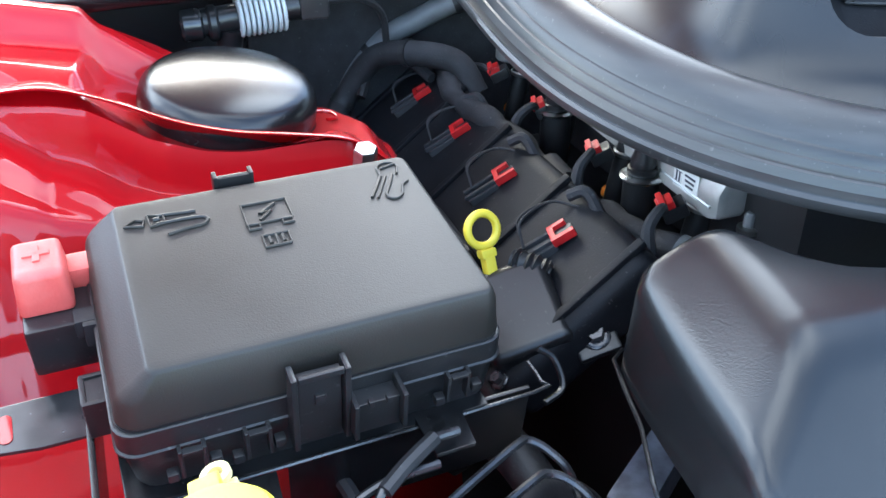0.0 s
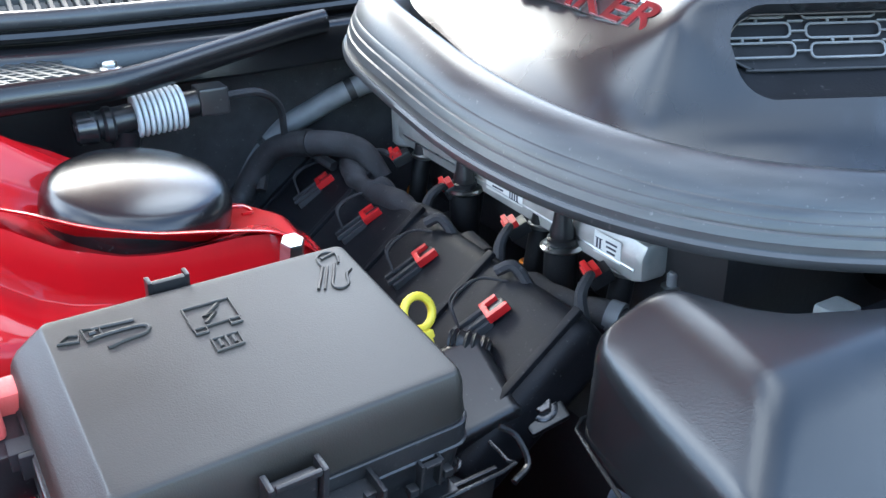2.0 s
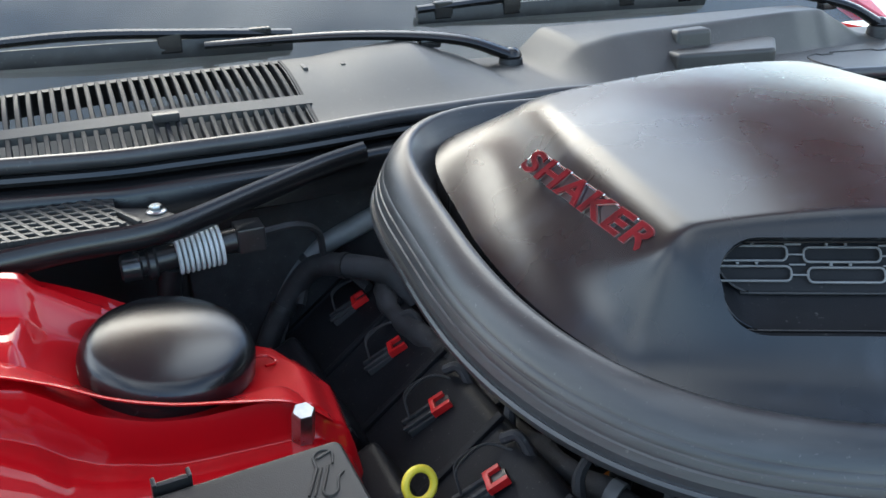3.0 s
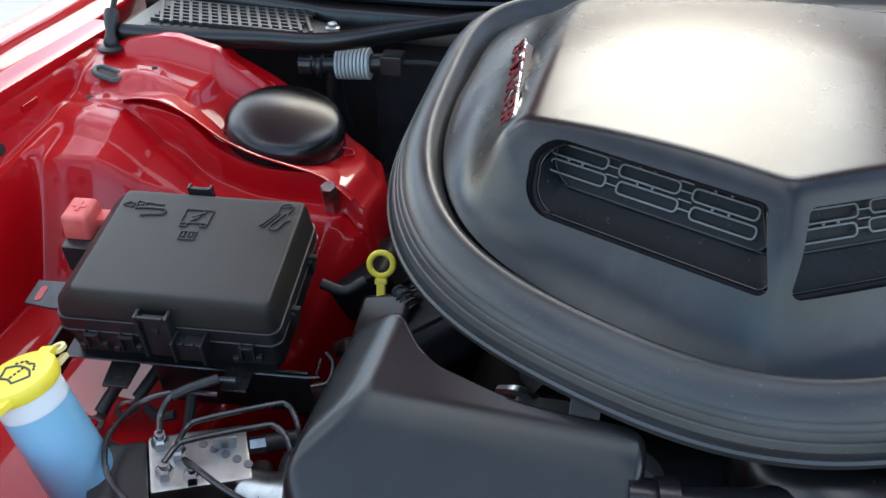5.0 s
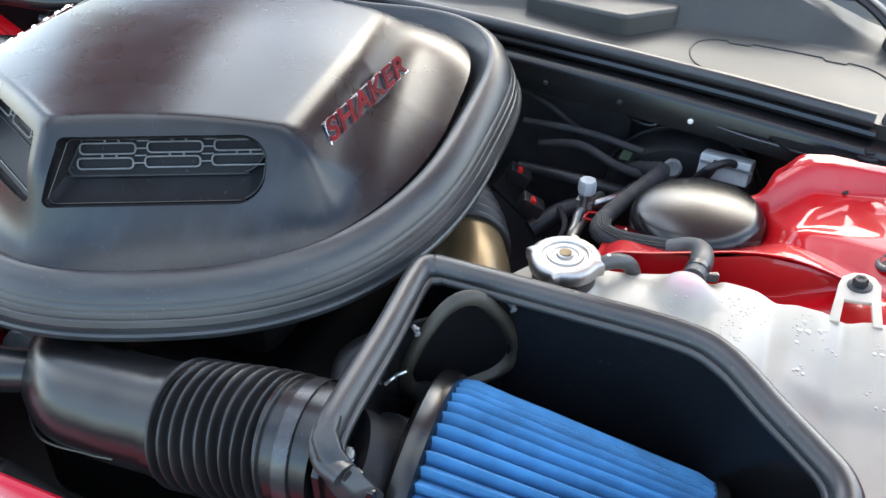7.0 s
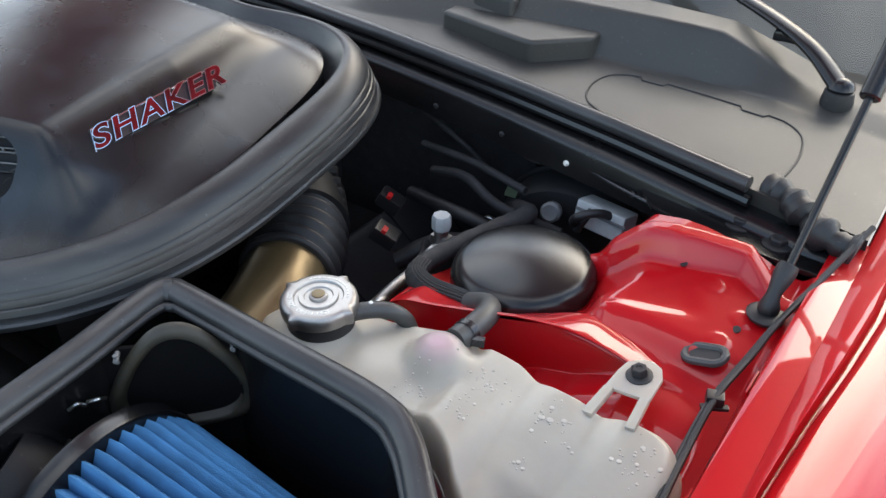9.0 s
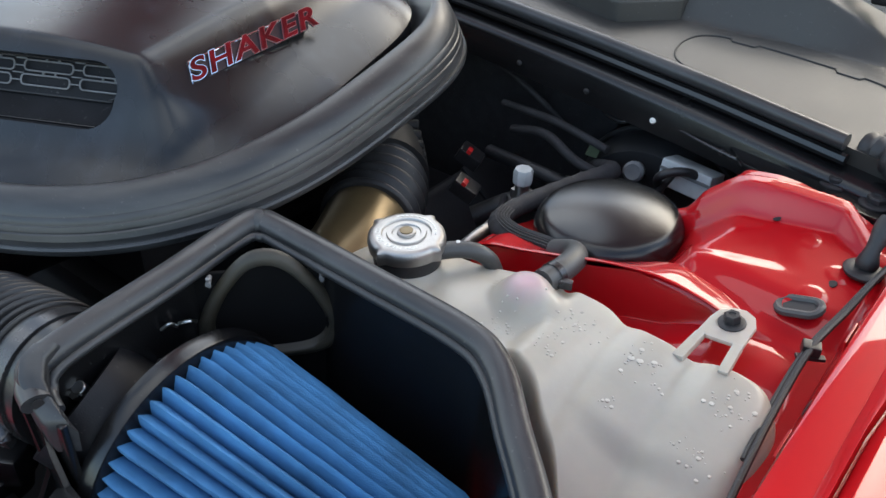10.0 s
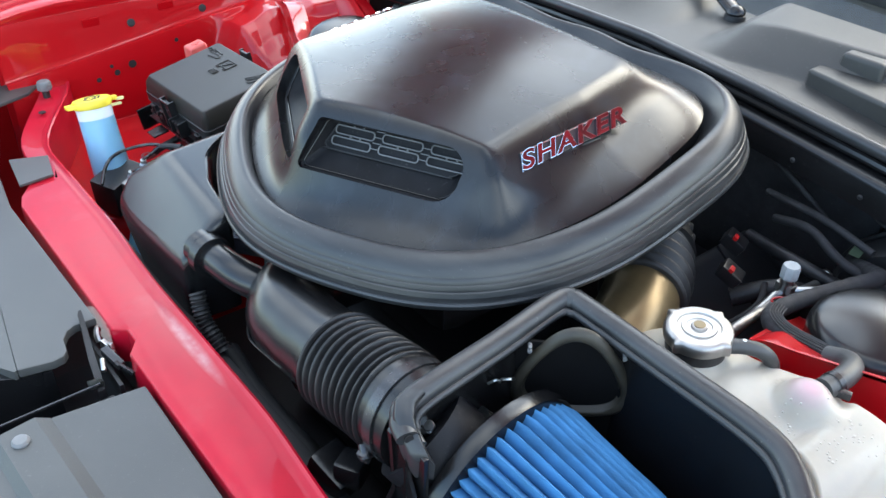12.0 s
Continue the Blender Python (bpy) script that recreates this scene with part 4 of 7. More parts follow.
NR = 96
NB = 360
top = []
for j in range(NR + 1):
    rho = (j / NR) ** 0.9
    row = []
    for i in range(NB):
        th = 2 * math.pi * i / NB
        e = seal_in(th)
        gap = 0.007 + 0.022 * max(0.0, math.cos(th)) + 0.006 * abs(math.sin(th))
        d = Vector((e.x, e.y - CY, 0))
        d *= (d.length - gap) / d.length * rho
        x, y = d.x, CY + d.y
        row.append(Vector((x, y, scoop_z(x, y, rho))))
    top.append(row)
solid = bmesh.new()
centre = solid.verts.new((0, CY, scoop_z(0, CY, 0)))
vr = [[solid.verts.new(p) for p in row] for row in top[2:]]
for i in range(NB):
    solid.faces.new((centre, vr[0][i], vr[0][(i + 1) % NB]))
for a, b in zip(vr, vr[1:]):
    for i in range(NB):
        solid.faces.new((a[i], b[i], b[(i + 1) % NB], a[(i + 1) % NB]))
foot = [solid.verts.new((v.co.x, v.co.y, v.co.z - 0.045)) for v in vr[-1]]
for i in range(NB):
    solid.faces.new((vr[-1][i], foot[i], foot[(i + 1) % NB], vr[-1][(i + 1) % NB]))
solid.faces.new(foot)
bmesh.ops.recalc_face_normals(solid, faces=solid.faces)

scoop = thing("air_scoop", (0, CY, 0.95), "satin black air scoop with two grilled mouths and water marks", "air scoop")
body = part("scoop_shell", solid, SCOOP, scoop, smooth=40, even=False)


def mouth_frame(side):
    """Plane of one mouth: x outwards along the swept front, y up the slope, z out of it."""
    u = Vector((side * 1, 0.50, 0)).normalized()
    n = Vector((side * 0.735, -1.47, 1)).normalized()
    w = n.cross(u) * side
    if w.z < 0:
        w = -w
    m = Matrix((u, w, n)).transposed().to_4x4()
    m.translation = (0, -0.127, 1.050)
    return m


def mouth_loop(z, x0, x1, y0, y1, r=1.0, n=7):
    """Outline of a mouth: slanted at the nose, round at the outer end."""
    pts = []
    for cx, cy, q, a0 in ((x1 - 0.026, y1 - 0.024, 0.024, 0), (x0 + 0.026, y1 - 0.008, 0.008, 90), (x0 + 0.009, y0 + 0.007, 0.007, 180), (x1 - 0.032, y0 + 0.028, 0.028, 270)):
        for k in range(n + 1):
            a = radians(a0 + 90 * k / n)
            pts.append(Vector((cx + q * math.cos(a), cy + q * math.sin(a), z)))
    return pts


OUTER, STEP, BACK = (-0.006, 0.1955, -0.0645, -0.0035), (-0.0035, 0.1930, -0.0610, -0.0040), (0.010, 0.1930, -0.0360, 0.0120)
cutters = []
for side in (-1, 1):
    m = mouth_frame(side)
    cut = rings([[m @ p for p in mouth_loop(0.05, *OUTER)], [m @ p for p in mouth_loop(-0.013, *OUTER)], [m @ p for p in mouth_loop(-0.016, *STEP)], [m @ p for p in mouth_loop(-0.034, *BACK)]])
    bmesh.ops.recalc_face_normals(cut, faces=cut.faces)
    me = bpy.data.meshes.new("cut")
    cut.to_mesh(me)
    cut.free()
    co = new("cut", me)
    cutters.append(co)
    md = body.modifiers.new("mouth", "BOOLEAN")
    md.object, md.operation, md.solver = co, "DIFFERENCE", "EXACT"
bpy.context.view_layer.update()
cutmesh = bpy.data.meshes.new_from_object(body.evaluated_get(bpy.context.evaluated_depsgraph_get()))
body.modifiers.clear()
body.data = cutmesh
for co in cutters:
    bpy.data.objects.remove(co)
cutmesh.set_sharp_from_angle(angle=radians(40))
# the inside of the mouths is dull black
cutmesh.materials.append(ENGINE)
inv = [mouth_frame(side).inverted() for side in (-1, 1)]
for poly in cutmesh.polygons:
    for m in inv:
        q = m @ poly.center
        if (poly.normal.z < 0.92 or q.y < -0.02) and -0.036 < q.z < -0.0132 and -0.01 < q.x < 0.21 and -0.066 < q.y < 0.016:
            poly.material_index = 1

for side in (-1, 1):
    m = mouth_frame(side)
    gri = part("grille", rings([[m @ p for p in mouth_loop(-0.0338, *BACK)], [m @ p for p in mouth_loop(-0.0305, *BACK)]]), ENGINE, scoop, "black grille of rounded slots")
    part("mouth_lip", tube([m @ p for p in mouth_loop(-0.0152, *STEP)], 0.0011, 8, 2, closed=True), SATIN, scoop)
    part("mouth_lip", tube([m @ p for p in mouth_loop(-0.0298, BACK[0], BACK[1], BACK[2], BACK[3])], 0.0009, 6, 2, closed=True), SLAT, scoop)
    for r in range(3):
        for c in range(3):
            x, y = 0.0205 + c * 0.0598 + 0.0024 * r, -0.0300 + 0.0009 * c + r * 0.0133
            slot = rrect(x, x + 0.0492, y, y + 0.0096, 0.0036, -0.0272, 4)
            part("slot_frame", tube([m @ p for p in slot], 0.00085, 6, 1, closed=True), GREYP, gri)
            if c < 2:
                part("slot_link", box(0.0105, 0.0010, 0.002, bevel=0, m=m @ pose(x + 0.0545, y + 0.0048, -0.0275)), GREYP, gri)
                part("slot_link", box(0.0105, 0.0010, 0.002, bevel=0, m=m @ pose(x + 0.0560, y + 0.0115, -0.0275)), GREYP, gri)
            for q in (0.45, 0.70) if r + c < 4 else ():
                part("slot_stud", box(0.0017, 0.0017, 0.002, bevel=0, m=m @ pose(x + 0.0492 * q, y + 0.0115, -0.0275)), GREYP, gri)

# lettered emblems on both flanks


def scoop_at(x, y):
    th = math.atan2(x, y - CY)
    e = seal_in(th)
    gap = 0.007 + 0.022 * max(0.0, math.cos(th)) + 0.006 * abs(math.sin(th))
    full = math.hypot(e.x, e.y - CY) - gap
    return scoop_z(x, y, min(1.0, math.hypot(x, y - CY) / full))


for side in (-1, 1):
    cx, cy = (0.2055, 0.076) if side > 0 else (-0.2020, 0.066)
    z = Vector((side * 0.82, -0.09, 0.57)).normalized()
    ex = Vector((0.008 * side, 0.152, 0.017)) * side
    x = (ex - z * ex.dot(z)).normalized()
    y = z.cross(x)
    m = Matrix((x, y, z)).transposed().to_4x4()
    c = Vector((cx, cy, scoop_at(cx, cy)))
    lift = 0.0
    for i in range(-6, 7):
        for j in (-1, 0, 1):
            q = c + x * (0.0125 * i) + y * (0.010 * j)
            lift = max(lift, (Vector((q.x, q.y, scoop_at(q.x, q.y))) - q).dot(z))
    m.translation = c + z * (lift * (0.9 if side > 0 else 0.6) + 0.0012)
    em = thing("emblem", c, "red chrome-edged lettered emblem on the flank of the scoop", "emblem", "scoop emblems")
    s = Matrix.Diagonal((1.47, 1.0, 1.0, 1.0))
    part("chrome_edge", lettering("SHAKER", 0.0262, 0.0012, m @ s, 0.30, 0.0, 0.00110, 1.13), CHROME, em)
    part("letters", lettering("SHAKER", 0.0262, 0.0020, m @ s, 0.30, 0.0, 0.00045, 1.13), EMBLEM, em, "dark red letter faces")
    part("backing", prism([(-0.074, -0.0088), (0.066, -0.0088), (0.074, 0.0088), (-0.066, 0.0088)], -0.010, -0.0018, 0.001, m), EMBLEM_BACK, em)
    part("chrome_frame", tube([m @ Vector(p) for p in ((-0.0755, -0.0096, 0.0), (-0.0690, 0.0096, 0.0), (0.0745, 0.0096, 0.0))], 0.0008, 6, 1), CHROME, em)

# ---- battery side: fuse box ----
FB = frame_m((-0.491, -0.028, 0.8960), (0.1815, 0.012, -0.001), (-0.0075, 0.138, 0.024))
fb = thing("fuse_box", (-0.49, -0.03, 0.78), "grained black plastic fuse box with raised tool pictograms on its lid", "fuse box")


def lid_ring(z, l, r, f, b, rad):
    return [FB @ p for p in rrect(-0.0915 - l, 0.0915 + r, -0.0695 - f, 0.0695 + b, rad, z, 5)]


part("lid", rings([lid_ring(0.0, -0.006, -0.006, -0.006, -0.006, 0.003), lid_ring(0.0, -0.0018, -0.0018, -0.0018, -0.0018, 0.004), lid_ring(-0.0006, -0.0004, -0.0004, -0.0004, -0.0004, 0.005), lid_ring(-0.0020, 0.0008, 0.0008, 0.0008, 0.0008, 0.006), lid_ring(-0.0080, 0.0075, 0.0030, 0.0032, 0.0030, 0.008), lid_ring(-0.0135, 0.0140, 0.0040, 0.0044, 0.0040, 0.010), lid_ring(-0.0160, 0.0160, 0.0044, 0.0049, 0.0044, 0.011), lid_ring(-0.0190, 0.0175, 0.0048, 0.0054, 0.0050, 0.012), lid_ring(-0.0290, 0.0190, 0.0058, 0.0070, 0.0065, 0.012), lid_ring(-0.0297, 0.0188, 0.0056, 0.0068, 0.0063, 0.012), lid_ring(-0.0300, 0.0180, 0.0048, 0.0060, 0.0055, 0.012)]), GRAIN, fb, smooth=30)
part("seam", rings([lid_ring(-0.0300, 0.0195, 0.0055, 0.0065, 0.0065, 0.012), lid_ring(-0.0325, 0.0195, 0.0055, 0.0065, 0.0065, 0.012)]), DARK, fb)
part("body", rings([lid_ring(-0.0315, 0.020, 0.006, 0.007, 0.007, 0.012), lid_ring(-0.0325, 0.0212, 0.0072, 0.0082, 0.0082, 0.012), lid_ring(-0.0460, 0.0212, 0.0072, 0.0082, 0.0082, 0.012), lid_ring(-0.0468, 0.0222, 0.0082, 0.0092, 0.0092, 0.012), lid_ring(-0.0480, 0.0222, 0.0082, 0.0092, 0.0092, 0.012), lid_ring(-0.0490, 0.020, 0.006, 0.007, 0.007, 0.012), lid_ring(-0.078, 0.016, 0.004, 0.004, 0.004, 0.012), lid_ring(-0.088, 0.012, 0.001, 0.001, 0.001, 0.012)]), PLASTIC, fb)


def on_front(sx, sy, sz, x, z, out=0.0, bevel=0.0012):
    return box(sx, sy, sz, bevel=bevel, m=FB @ pose(x, -0.0775 - out, z))


latch = part("latch", on_front(0.0235, 0.005, 0.050, -0.012, -0.040, 0.004), PLASTIC, fb)
for x in (-0.026, 0.002):
    part("latch_guide", on_front(0.0035, 0.012, 0.054, x, -0.038, 0.005), PLASTIC, latch)
part("latch_bar", on_front(0.024, 0.003, 0.004, -0.012, -0.012, 0.010), PLASTIC, latch)
part("latch_nub", on_front(0.006, 0.004, 0.007, -0.012, -0.032, 0.007), PLASTIC, latch)
part("socket", joined(on_front(0.027, 0.012, 0.022, 0.018, -0.052, 0.006), on_front(0.003, 0.020, 0.026, 0.0045, -0.048, 0.008), on_front(0.003, 0.020, 0.026, 0.0315, -0.048, 0.008), on_front(0.003, 0.004, 0.004, 0.013, -0.038, 0.014, 0.0006), on_front(0.003, 0.004, 0.004, 0.023, -0.038, 0.014, 0.0006)), PLASTIC, fb)
for x in (0.068, -0.045, -0.078):
    part("clip", joined(on_front(0.010, 0.004, 0.002, x, -0.046, 0.006, 0.0005), on_front(0.0022, 0.006, 0.020, x - 0.006, -0.055, 0.004, 0.0006), on_front(0.0022, 0.006, 0.020, x + 0.006, -0.055, 0.004, 0.0006), on_front(0.006, 0.006, 0.006, x - 0.011, -0.062, 0.005), on_front(0.006, 0.006, 0.006, x + 0.011, -0.058, 0.005)), PLASTIC, fb)
for y in (-0.035, 0.035):
    part("side_clip", joined(box(0.006, 0.012, 0.018, bevel=0.001, m=FB @ pose(0.100, y, -0.052)), box(0.008, 0.005, 0.005, bevel=0.001, m=FB @ pose(0.103, y, -0.042))), PLASTIC, fb)
part("side_socket", joined(box(0.016, 0.020, 0.003, bevel=0.0008, m=FB @ pose(-0.117, -0.028, -0.046)), box(0.003, 0.020, 0.026, bevel=0.0008, m=FB @ pose(-0.124, -0.028, -0.056)), box(0.016, 0.003, 0.026, bevel=0.0008, m=FB @ pose(-0.117, -0.038, -0.056)), box(0.016, 0.003, 0.026, bevel=0.0008, m=FB @ pose(-0.117, -0.018, -0.056)), box(0.010, 0.003, 0.020, bevel=0.0008, m=FB @ pose(-0.117, -0.028, -0.056))), PLASTIC, fb)
part("back_latch", joined(box(0.020, 0.004, 0.014, bevel=0.001, m=FB @ pose(-0.018, 0.076, -0.004)), box(0.003, 0.008, 0.02, bevel=0.001, m=FB @ pose(-0.029, 0.078, -0.006)), box(0.003, 0.008, 0.02, bevel=0.001, m=FB @ pose(-0.007, 0.078, -0.006))), PLASTIC, fb)
# raised pictograms


def stroke(pts, w=0.0010, z=0.0006, res=1, closed=False):
    return tube([FB @ Vector((x, y, z)) for x, y in pts], w, 6, res, closed)


part("pictogram", joined(stroke([(-0.0204, 0.0459), (0.0064, 0.0459), (0.0060, 0.0268), (-0.0210, 0.0262)], closed=True), stroke([(-0.0205, 0.0262), (-0.0205, 0.0215), (-0.0140, 0.0215), (-0.0140, 0.0262)], closed=True), stroke([(-0.0005, 0.0265), (-0.0005, 0.0222), (0.0055, 0.0222), (0.0055, 0.0265)], closed=True), stroke([(-0.001, 0.0430), (-0.0115, 0.0350), (-0.0050, 0.0360), (-0.0125, 0.0290)], 0.0012)), GRAIN, fb, "raised box and lightning pictogram")
part("pictogram", joined(stroke([(-0.0152, 0.0140), (-0.0002, 0.0143), (-0.0008, 0.0040), (-0.0156, 0.0035)], closed=True), stroke([(-0.0077, 0.014), (-0.0080, 0.004)]), stroke([(-0.0118, 0.012), (-0.0118, 0.006)], 0.0013), stroke([(-0.0042, 0.012), (-0.0042, 0.006)], 0.0013)), GRAIN, fb, "raised fuse pictogram")
part("pictogram", joined(stroke([(-0.0680, 0.0515), (-0.0600, 0.0510), (-0.0500, 0.0500), (-0.0460, 0.0500)], 0.0012, res=3), stroke([(-0.0690, 0.0435), (-0.0600, 0.0440), (-0.0500, 0.0440), (-0.0425, 0.0430), (-0.0405, 0.0395), (-0.0440, 0.0360), (-0.0540, 0.0350), (-0.0640, 0.0325)], 0.0012, res=3), stroke([(-0.0730, 0.0530), (-0.0640, 0.0510), (-0.0640, 0.0435), (-0.0720, 0.0420)], 0.0010, closed=True), stroke([(-0.0860, 0.0460), (-0.0800, 0.0510), (-0.0750, 0.0490), (-0.0760, 0.0440)], 0.0010, closed=True), stroke([(-0.0700, 0.0480), (-0.0665, 0.0480)], 0.0014)), GRAIN, fb, "raised pliers pictogram")
part("pictogram", joined(stroke([(0.0690, 0.0490), (0.0700, 0.0600), (0.0770, 0.0640), (0.0830, 0.0600), (0.0800, 0.0500)], 0.0009, res=3), stroke([(0.0565, 0.0300), (0.0630, 0.0400), (0.0690, 0.0500)], 0.0011), stroke([(0.0600, 0.0285), (0.0720, 0.0490)], 0.0009), stroke([(0.0770, 0.0500), (0.0710, 0.0390), (0.0660, 0.0300), (0.0690, 0.0255), (0.0750, 0.0275), (0.0790, 0.0370), (0.0840, 0.0410)], 0.0010, res=4), stroke([(0.0720, 0.0580), (0.0820, 0.0610)], 0.0009)), GRAIN, fb, "raised puller pictogram")
# carrier tray with its tab and hook
tr = thing("fuse_box_tray", (-0.49, -0.05, 0.74), "black steel tray carrying the fuse box, worn bright along the edge", "tray")
part("tray_plate", box(0.205, 0.165, 0.004, bevel=0.001, m=FB @ pose(-0.012, 0.0005, -0.082)), SATIN, tr)
part("apron", box(0.150, 0.003, 0.060, bevel=0.001, m=FB @ pose(0.045, -0.078, -0.110)), SATIN, tr)
part("worn_edge", tube([FB @ Vector(p) for p in ((-0.11, -0.084, -0.0795), (0.0, -0.084, -0.0795), (0.120, -0.084, -0.0795), (0.128, -0.078, -0.0795), (0.128, -0.060, -0.080))], 0.0012, 6, 2), STEEL, tr)
part("tab", joined(prism(((-0.012, -0.028), (0.012, -0.028), (0.014, 0.0), (-0.014, 0.0)), -0.0015, 0.0015, 0.0006, FB @ pose(0.058, -0.080, -0.078)), lathe([(0.005, 0.0016), (0.005, 0.0022), (0.003, 0.0024)], 14, FB @ pose(0.058, -0.095, -0.078))), SATIN, tr)
part("tab", joined(prism(((-0.012, -0.028), (0.012, -0.028), (0.014, 0.0), (-0.014, 0.0)), -0.0015, 0.0015, 0.0006, FB @ pose(-0.052, -0.086, -0.080)), lathe([(0.005, 0.0016), (0.005, 0.0022), (0.003, 0.0024)], 14, FB @ pose(-0.052, -0.101, -0.080))), SATIN, tr)
part("hook", tube([FB @ Vector(p) for p in ((0.125, -0.09, -0.085), (0.140, -0.084, -0.083), (0.142, -0.068, -0.075), (0.134, -0.060, -0.070))], 0.0022, 8), SATIN, tr)
part("side_wall", prism([(-0.130, -0.098), (-0.126, -0.098), (-0.122, 0.0), (-0.126, 0.0)], -0.110, -0.070, 0.001, FB), SATIN, tr)

# jump terminal beside it
jt = thing("jump_terminal", (-0.635, 0.0, 0.80), "faded red plastic positive terminal cap on a black holder", "terminal")
m = FB @ pose(-0.134, 0.044, -0.020) @ Matrix.Scale(0.84, 4)
part("cap", box(0.036, 0.046, 0.034, bevel=0.006, m=m, top=0.86, seg=3), TERMINAL, jt)
part("plus", joined(box(0.017, 0.0045, 0.0016, bevel=0.0005, m=m @ pose(0, 0.002, 0.0175)), box(0.0045, 0.017, 0.0016, bevel=0.0005, m=m @ pose(0, 0.002, 0.0175))), TERMINAL, jt, "raised plus sign")
part("sleeve", box(0.04, 0.018, 0.016, bevel=0.004, m=FB @ pose(-0.114, 0.052, -0.028)), TERMINAL, jt, "red cover of the cable")
part("holder", box(0.036, 0.042, 0.034, bevel=0.003, m=FB @ pose(-0.130, 0.034, -0.050)), PLASTIC, jt)
part("contact", joined(box(0.016, 0.012, 0.012, bevel=0.001, m=FB @ pose(-0.114, 0.016, -0.036)), box(0.010, 0.004, 0.016, bevel=0.001, m=FB @ pose(-0.113, 0.008, -0.038))), DARK, jt)
part("bracket", joined(prism([(-0.178, -0.030), (-0.150, -0.034), (-0.108, -0.034), (-0.108, 0.002), (-0.178, 0.002)], -0.074, -0.071, 0.001, FB)), STEEL, jt, "bare steel bracket with a slot")
part("bracket_slot", prism([(x, y) for x, y, _ in rrect(-0.170, -0.163, -0.026, -0.006, 0.0034)], -0.0709, -0.0704, 0, FB), RED, jt)

# earth cables with ring lugs on the rail
for p0, p1, p2 in (((-0.572, -0.130, 0.742), (-0.566, -0.105, 0.755), (-0.556, -0.050, 0.775)), ((-0.549, -0.104, 0.742), (-0.538, -0.080, 0.756), (-0.525, -0.045, 0.775))):
    ec = thing("earth_cable", p0, "black earth cable with a zinc ring lug on the red rail", "cable", "earth cables")
    d = (Vector(p1) - Vector(p0)).normalized()
    part("lug", lathe([(0.0115, 0), (0.0115, 0.003), (0.0065, 0.003), (0.0065, 0.0)], 18, pose(*p0)), ZINC, ec)
    part("lug_tongue", box(0.010, 0.012, 0.003, bevel=0.0006, m=pose(p0[0] + d.x * 0.012, p0[1] + d.y * 0.012, p0[2] + 0.002)), ZINC, ec)
    part("sleeve", tube([Vector(p0) + d * 0.014, p1, p2], 0.0062, 10), SOFT, ec)
    part("screw", lathe([(0.006, 0), (0.006, 0.004), (0.004, 0.005)], 6, pose(p0[0], p0[1], p0[2])), RED, ec)
for pts in ([(-0.560, -0.142, 0.738), (-0.535, -0.150, 0.738), (-0.505, -0.160, 0.742), (-0.47, -0.158, 0.742)], [(-0.530, -0.100, 0.745), (-0.512, -0.112, 0.748), (-0.495, -0.110, 0.752)], [(-0.50, -0.05, 0.775), (-0.485, -0.09, 0.765), (-0.478, -0.12, 0.75)]):
    single("loom", tube(pts, 0.005, 8), TAPE, "taped black wire on the red rail", "wire")

# ---- washer bottle ----
wb = thing("washer_bottle", (-0.57, -0.195, 0.55), "washer bottle neck with blue fluid and a yellow cap", "washer bottle")
top_c = Vector((-0.561, -0.205, 0.866))
WM = frame_m(top_c, (1, 0, 0.26), (0, 1, 0)) @ Matrix.Scale(1.06, 4)
part("neck", lathe([(0.0262, -0.020), (0.0262, -0.008), (0.027, -0.004), (0.027, 0.0)], 28, WM), BOTTLE, wb)
part("filler_tube", lathe([(0.040, -0.30), (0.034, -0.22), (0.029, -0.14), (0.028, -0.09), (0.0268, -0.05), (0.0262, -0.020)], 28, WM), FLUID, wb, "filler neck full of blue fluid")
cap = part("cap", joined(lathe([(0.0265, -0.004), (0.028, -0.003), (0.029, 0.001), (0.029, 0.006), (0.0275, 0.0085), (0.024, 0.0092), (0.0, 0.0092)][:-1] + [(0.001, 0.0092)], 36, WM), prism([(-0.009, -0.039), (0.009, -0.039), (0.012, -0.026), (-0.012, -0.026)], 0.0, 0.006, 0.0012, WM), box(0.013, 0.012, 0.006, bevel=0.001, m=WM @ pose(0.002, 0.031, 0.003))), YELLOW, wb, "bright yellow cap with wiper pictogram")
part("tether", joined(lathe([(0.0065, 0), (0.0065, 0.003), (0.0035, 0.003), (0.0035, 0.0)], 18, WM @ pose(0.006, 0.040, -0.001)), box(0.006, 0.02, 0.004, bevel=0.001, m=WM @ pose(0.010, 0.030, -0.006))), mat("pale_yellow_plastic", (0.70, 0.62, 0.30), 0.45, var=0.1, vscale=40), wb, "pale yellow tether loop")


def cap_line(pts, w=0.0010, res=2):
    turn = Matrix.Rotation(radians(-22), 4, "Z")
    return tube([WM @ turn @ Vector((x, y, 0.0094)) for x, y in pts], w, 6, res)


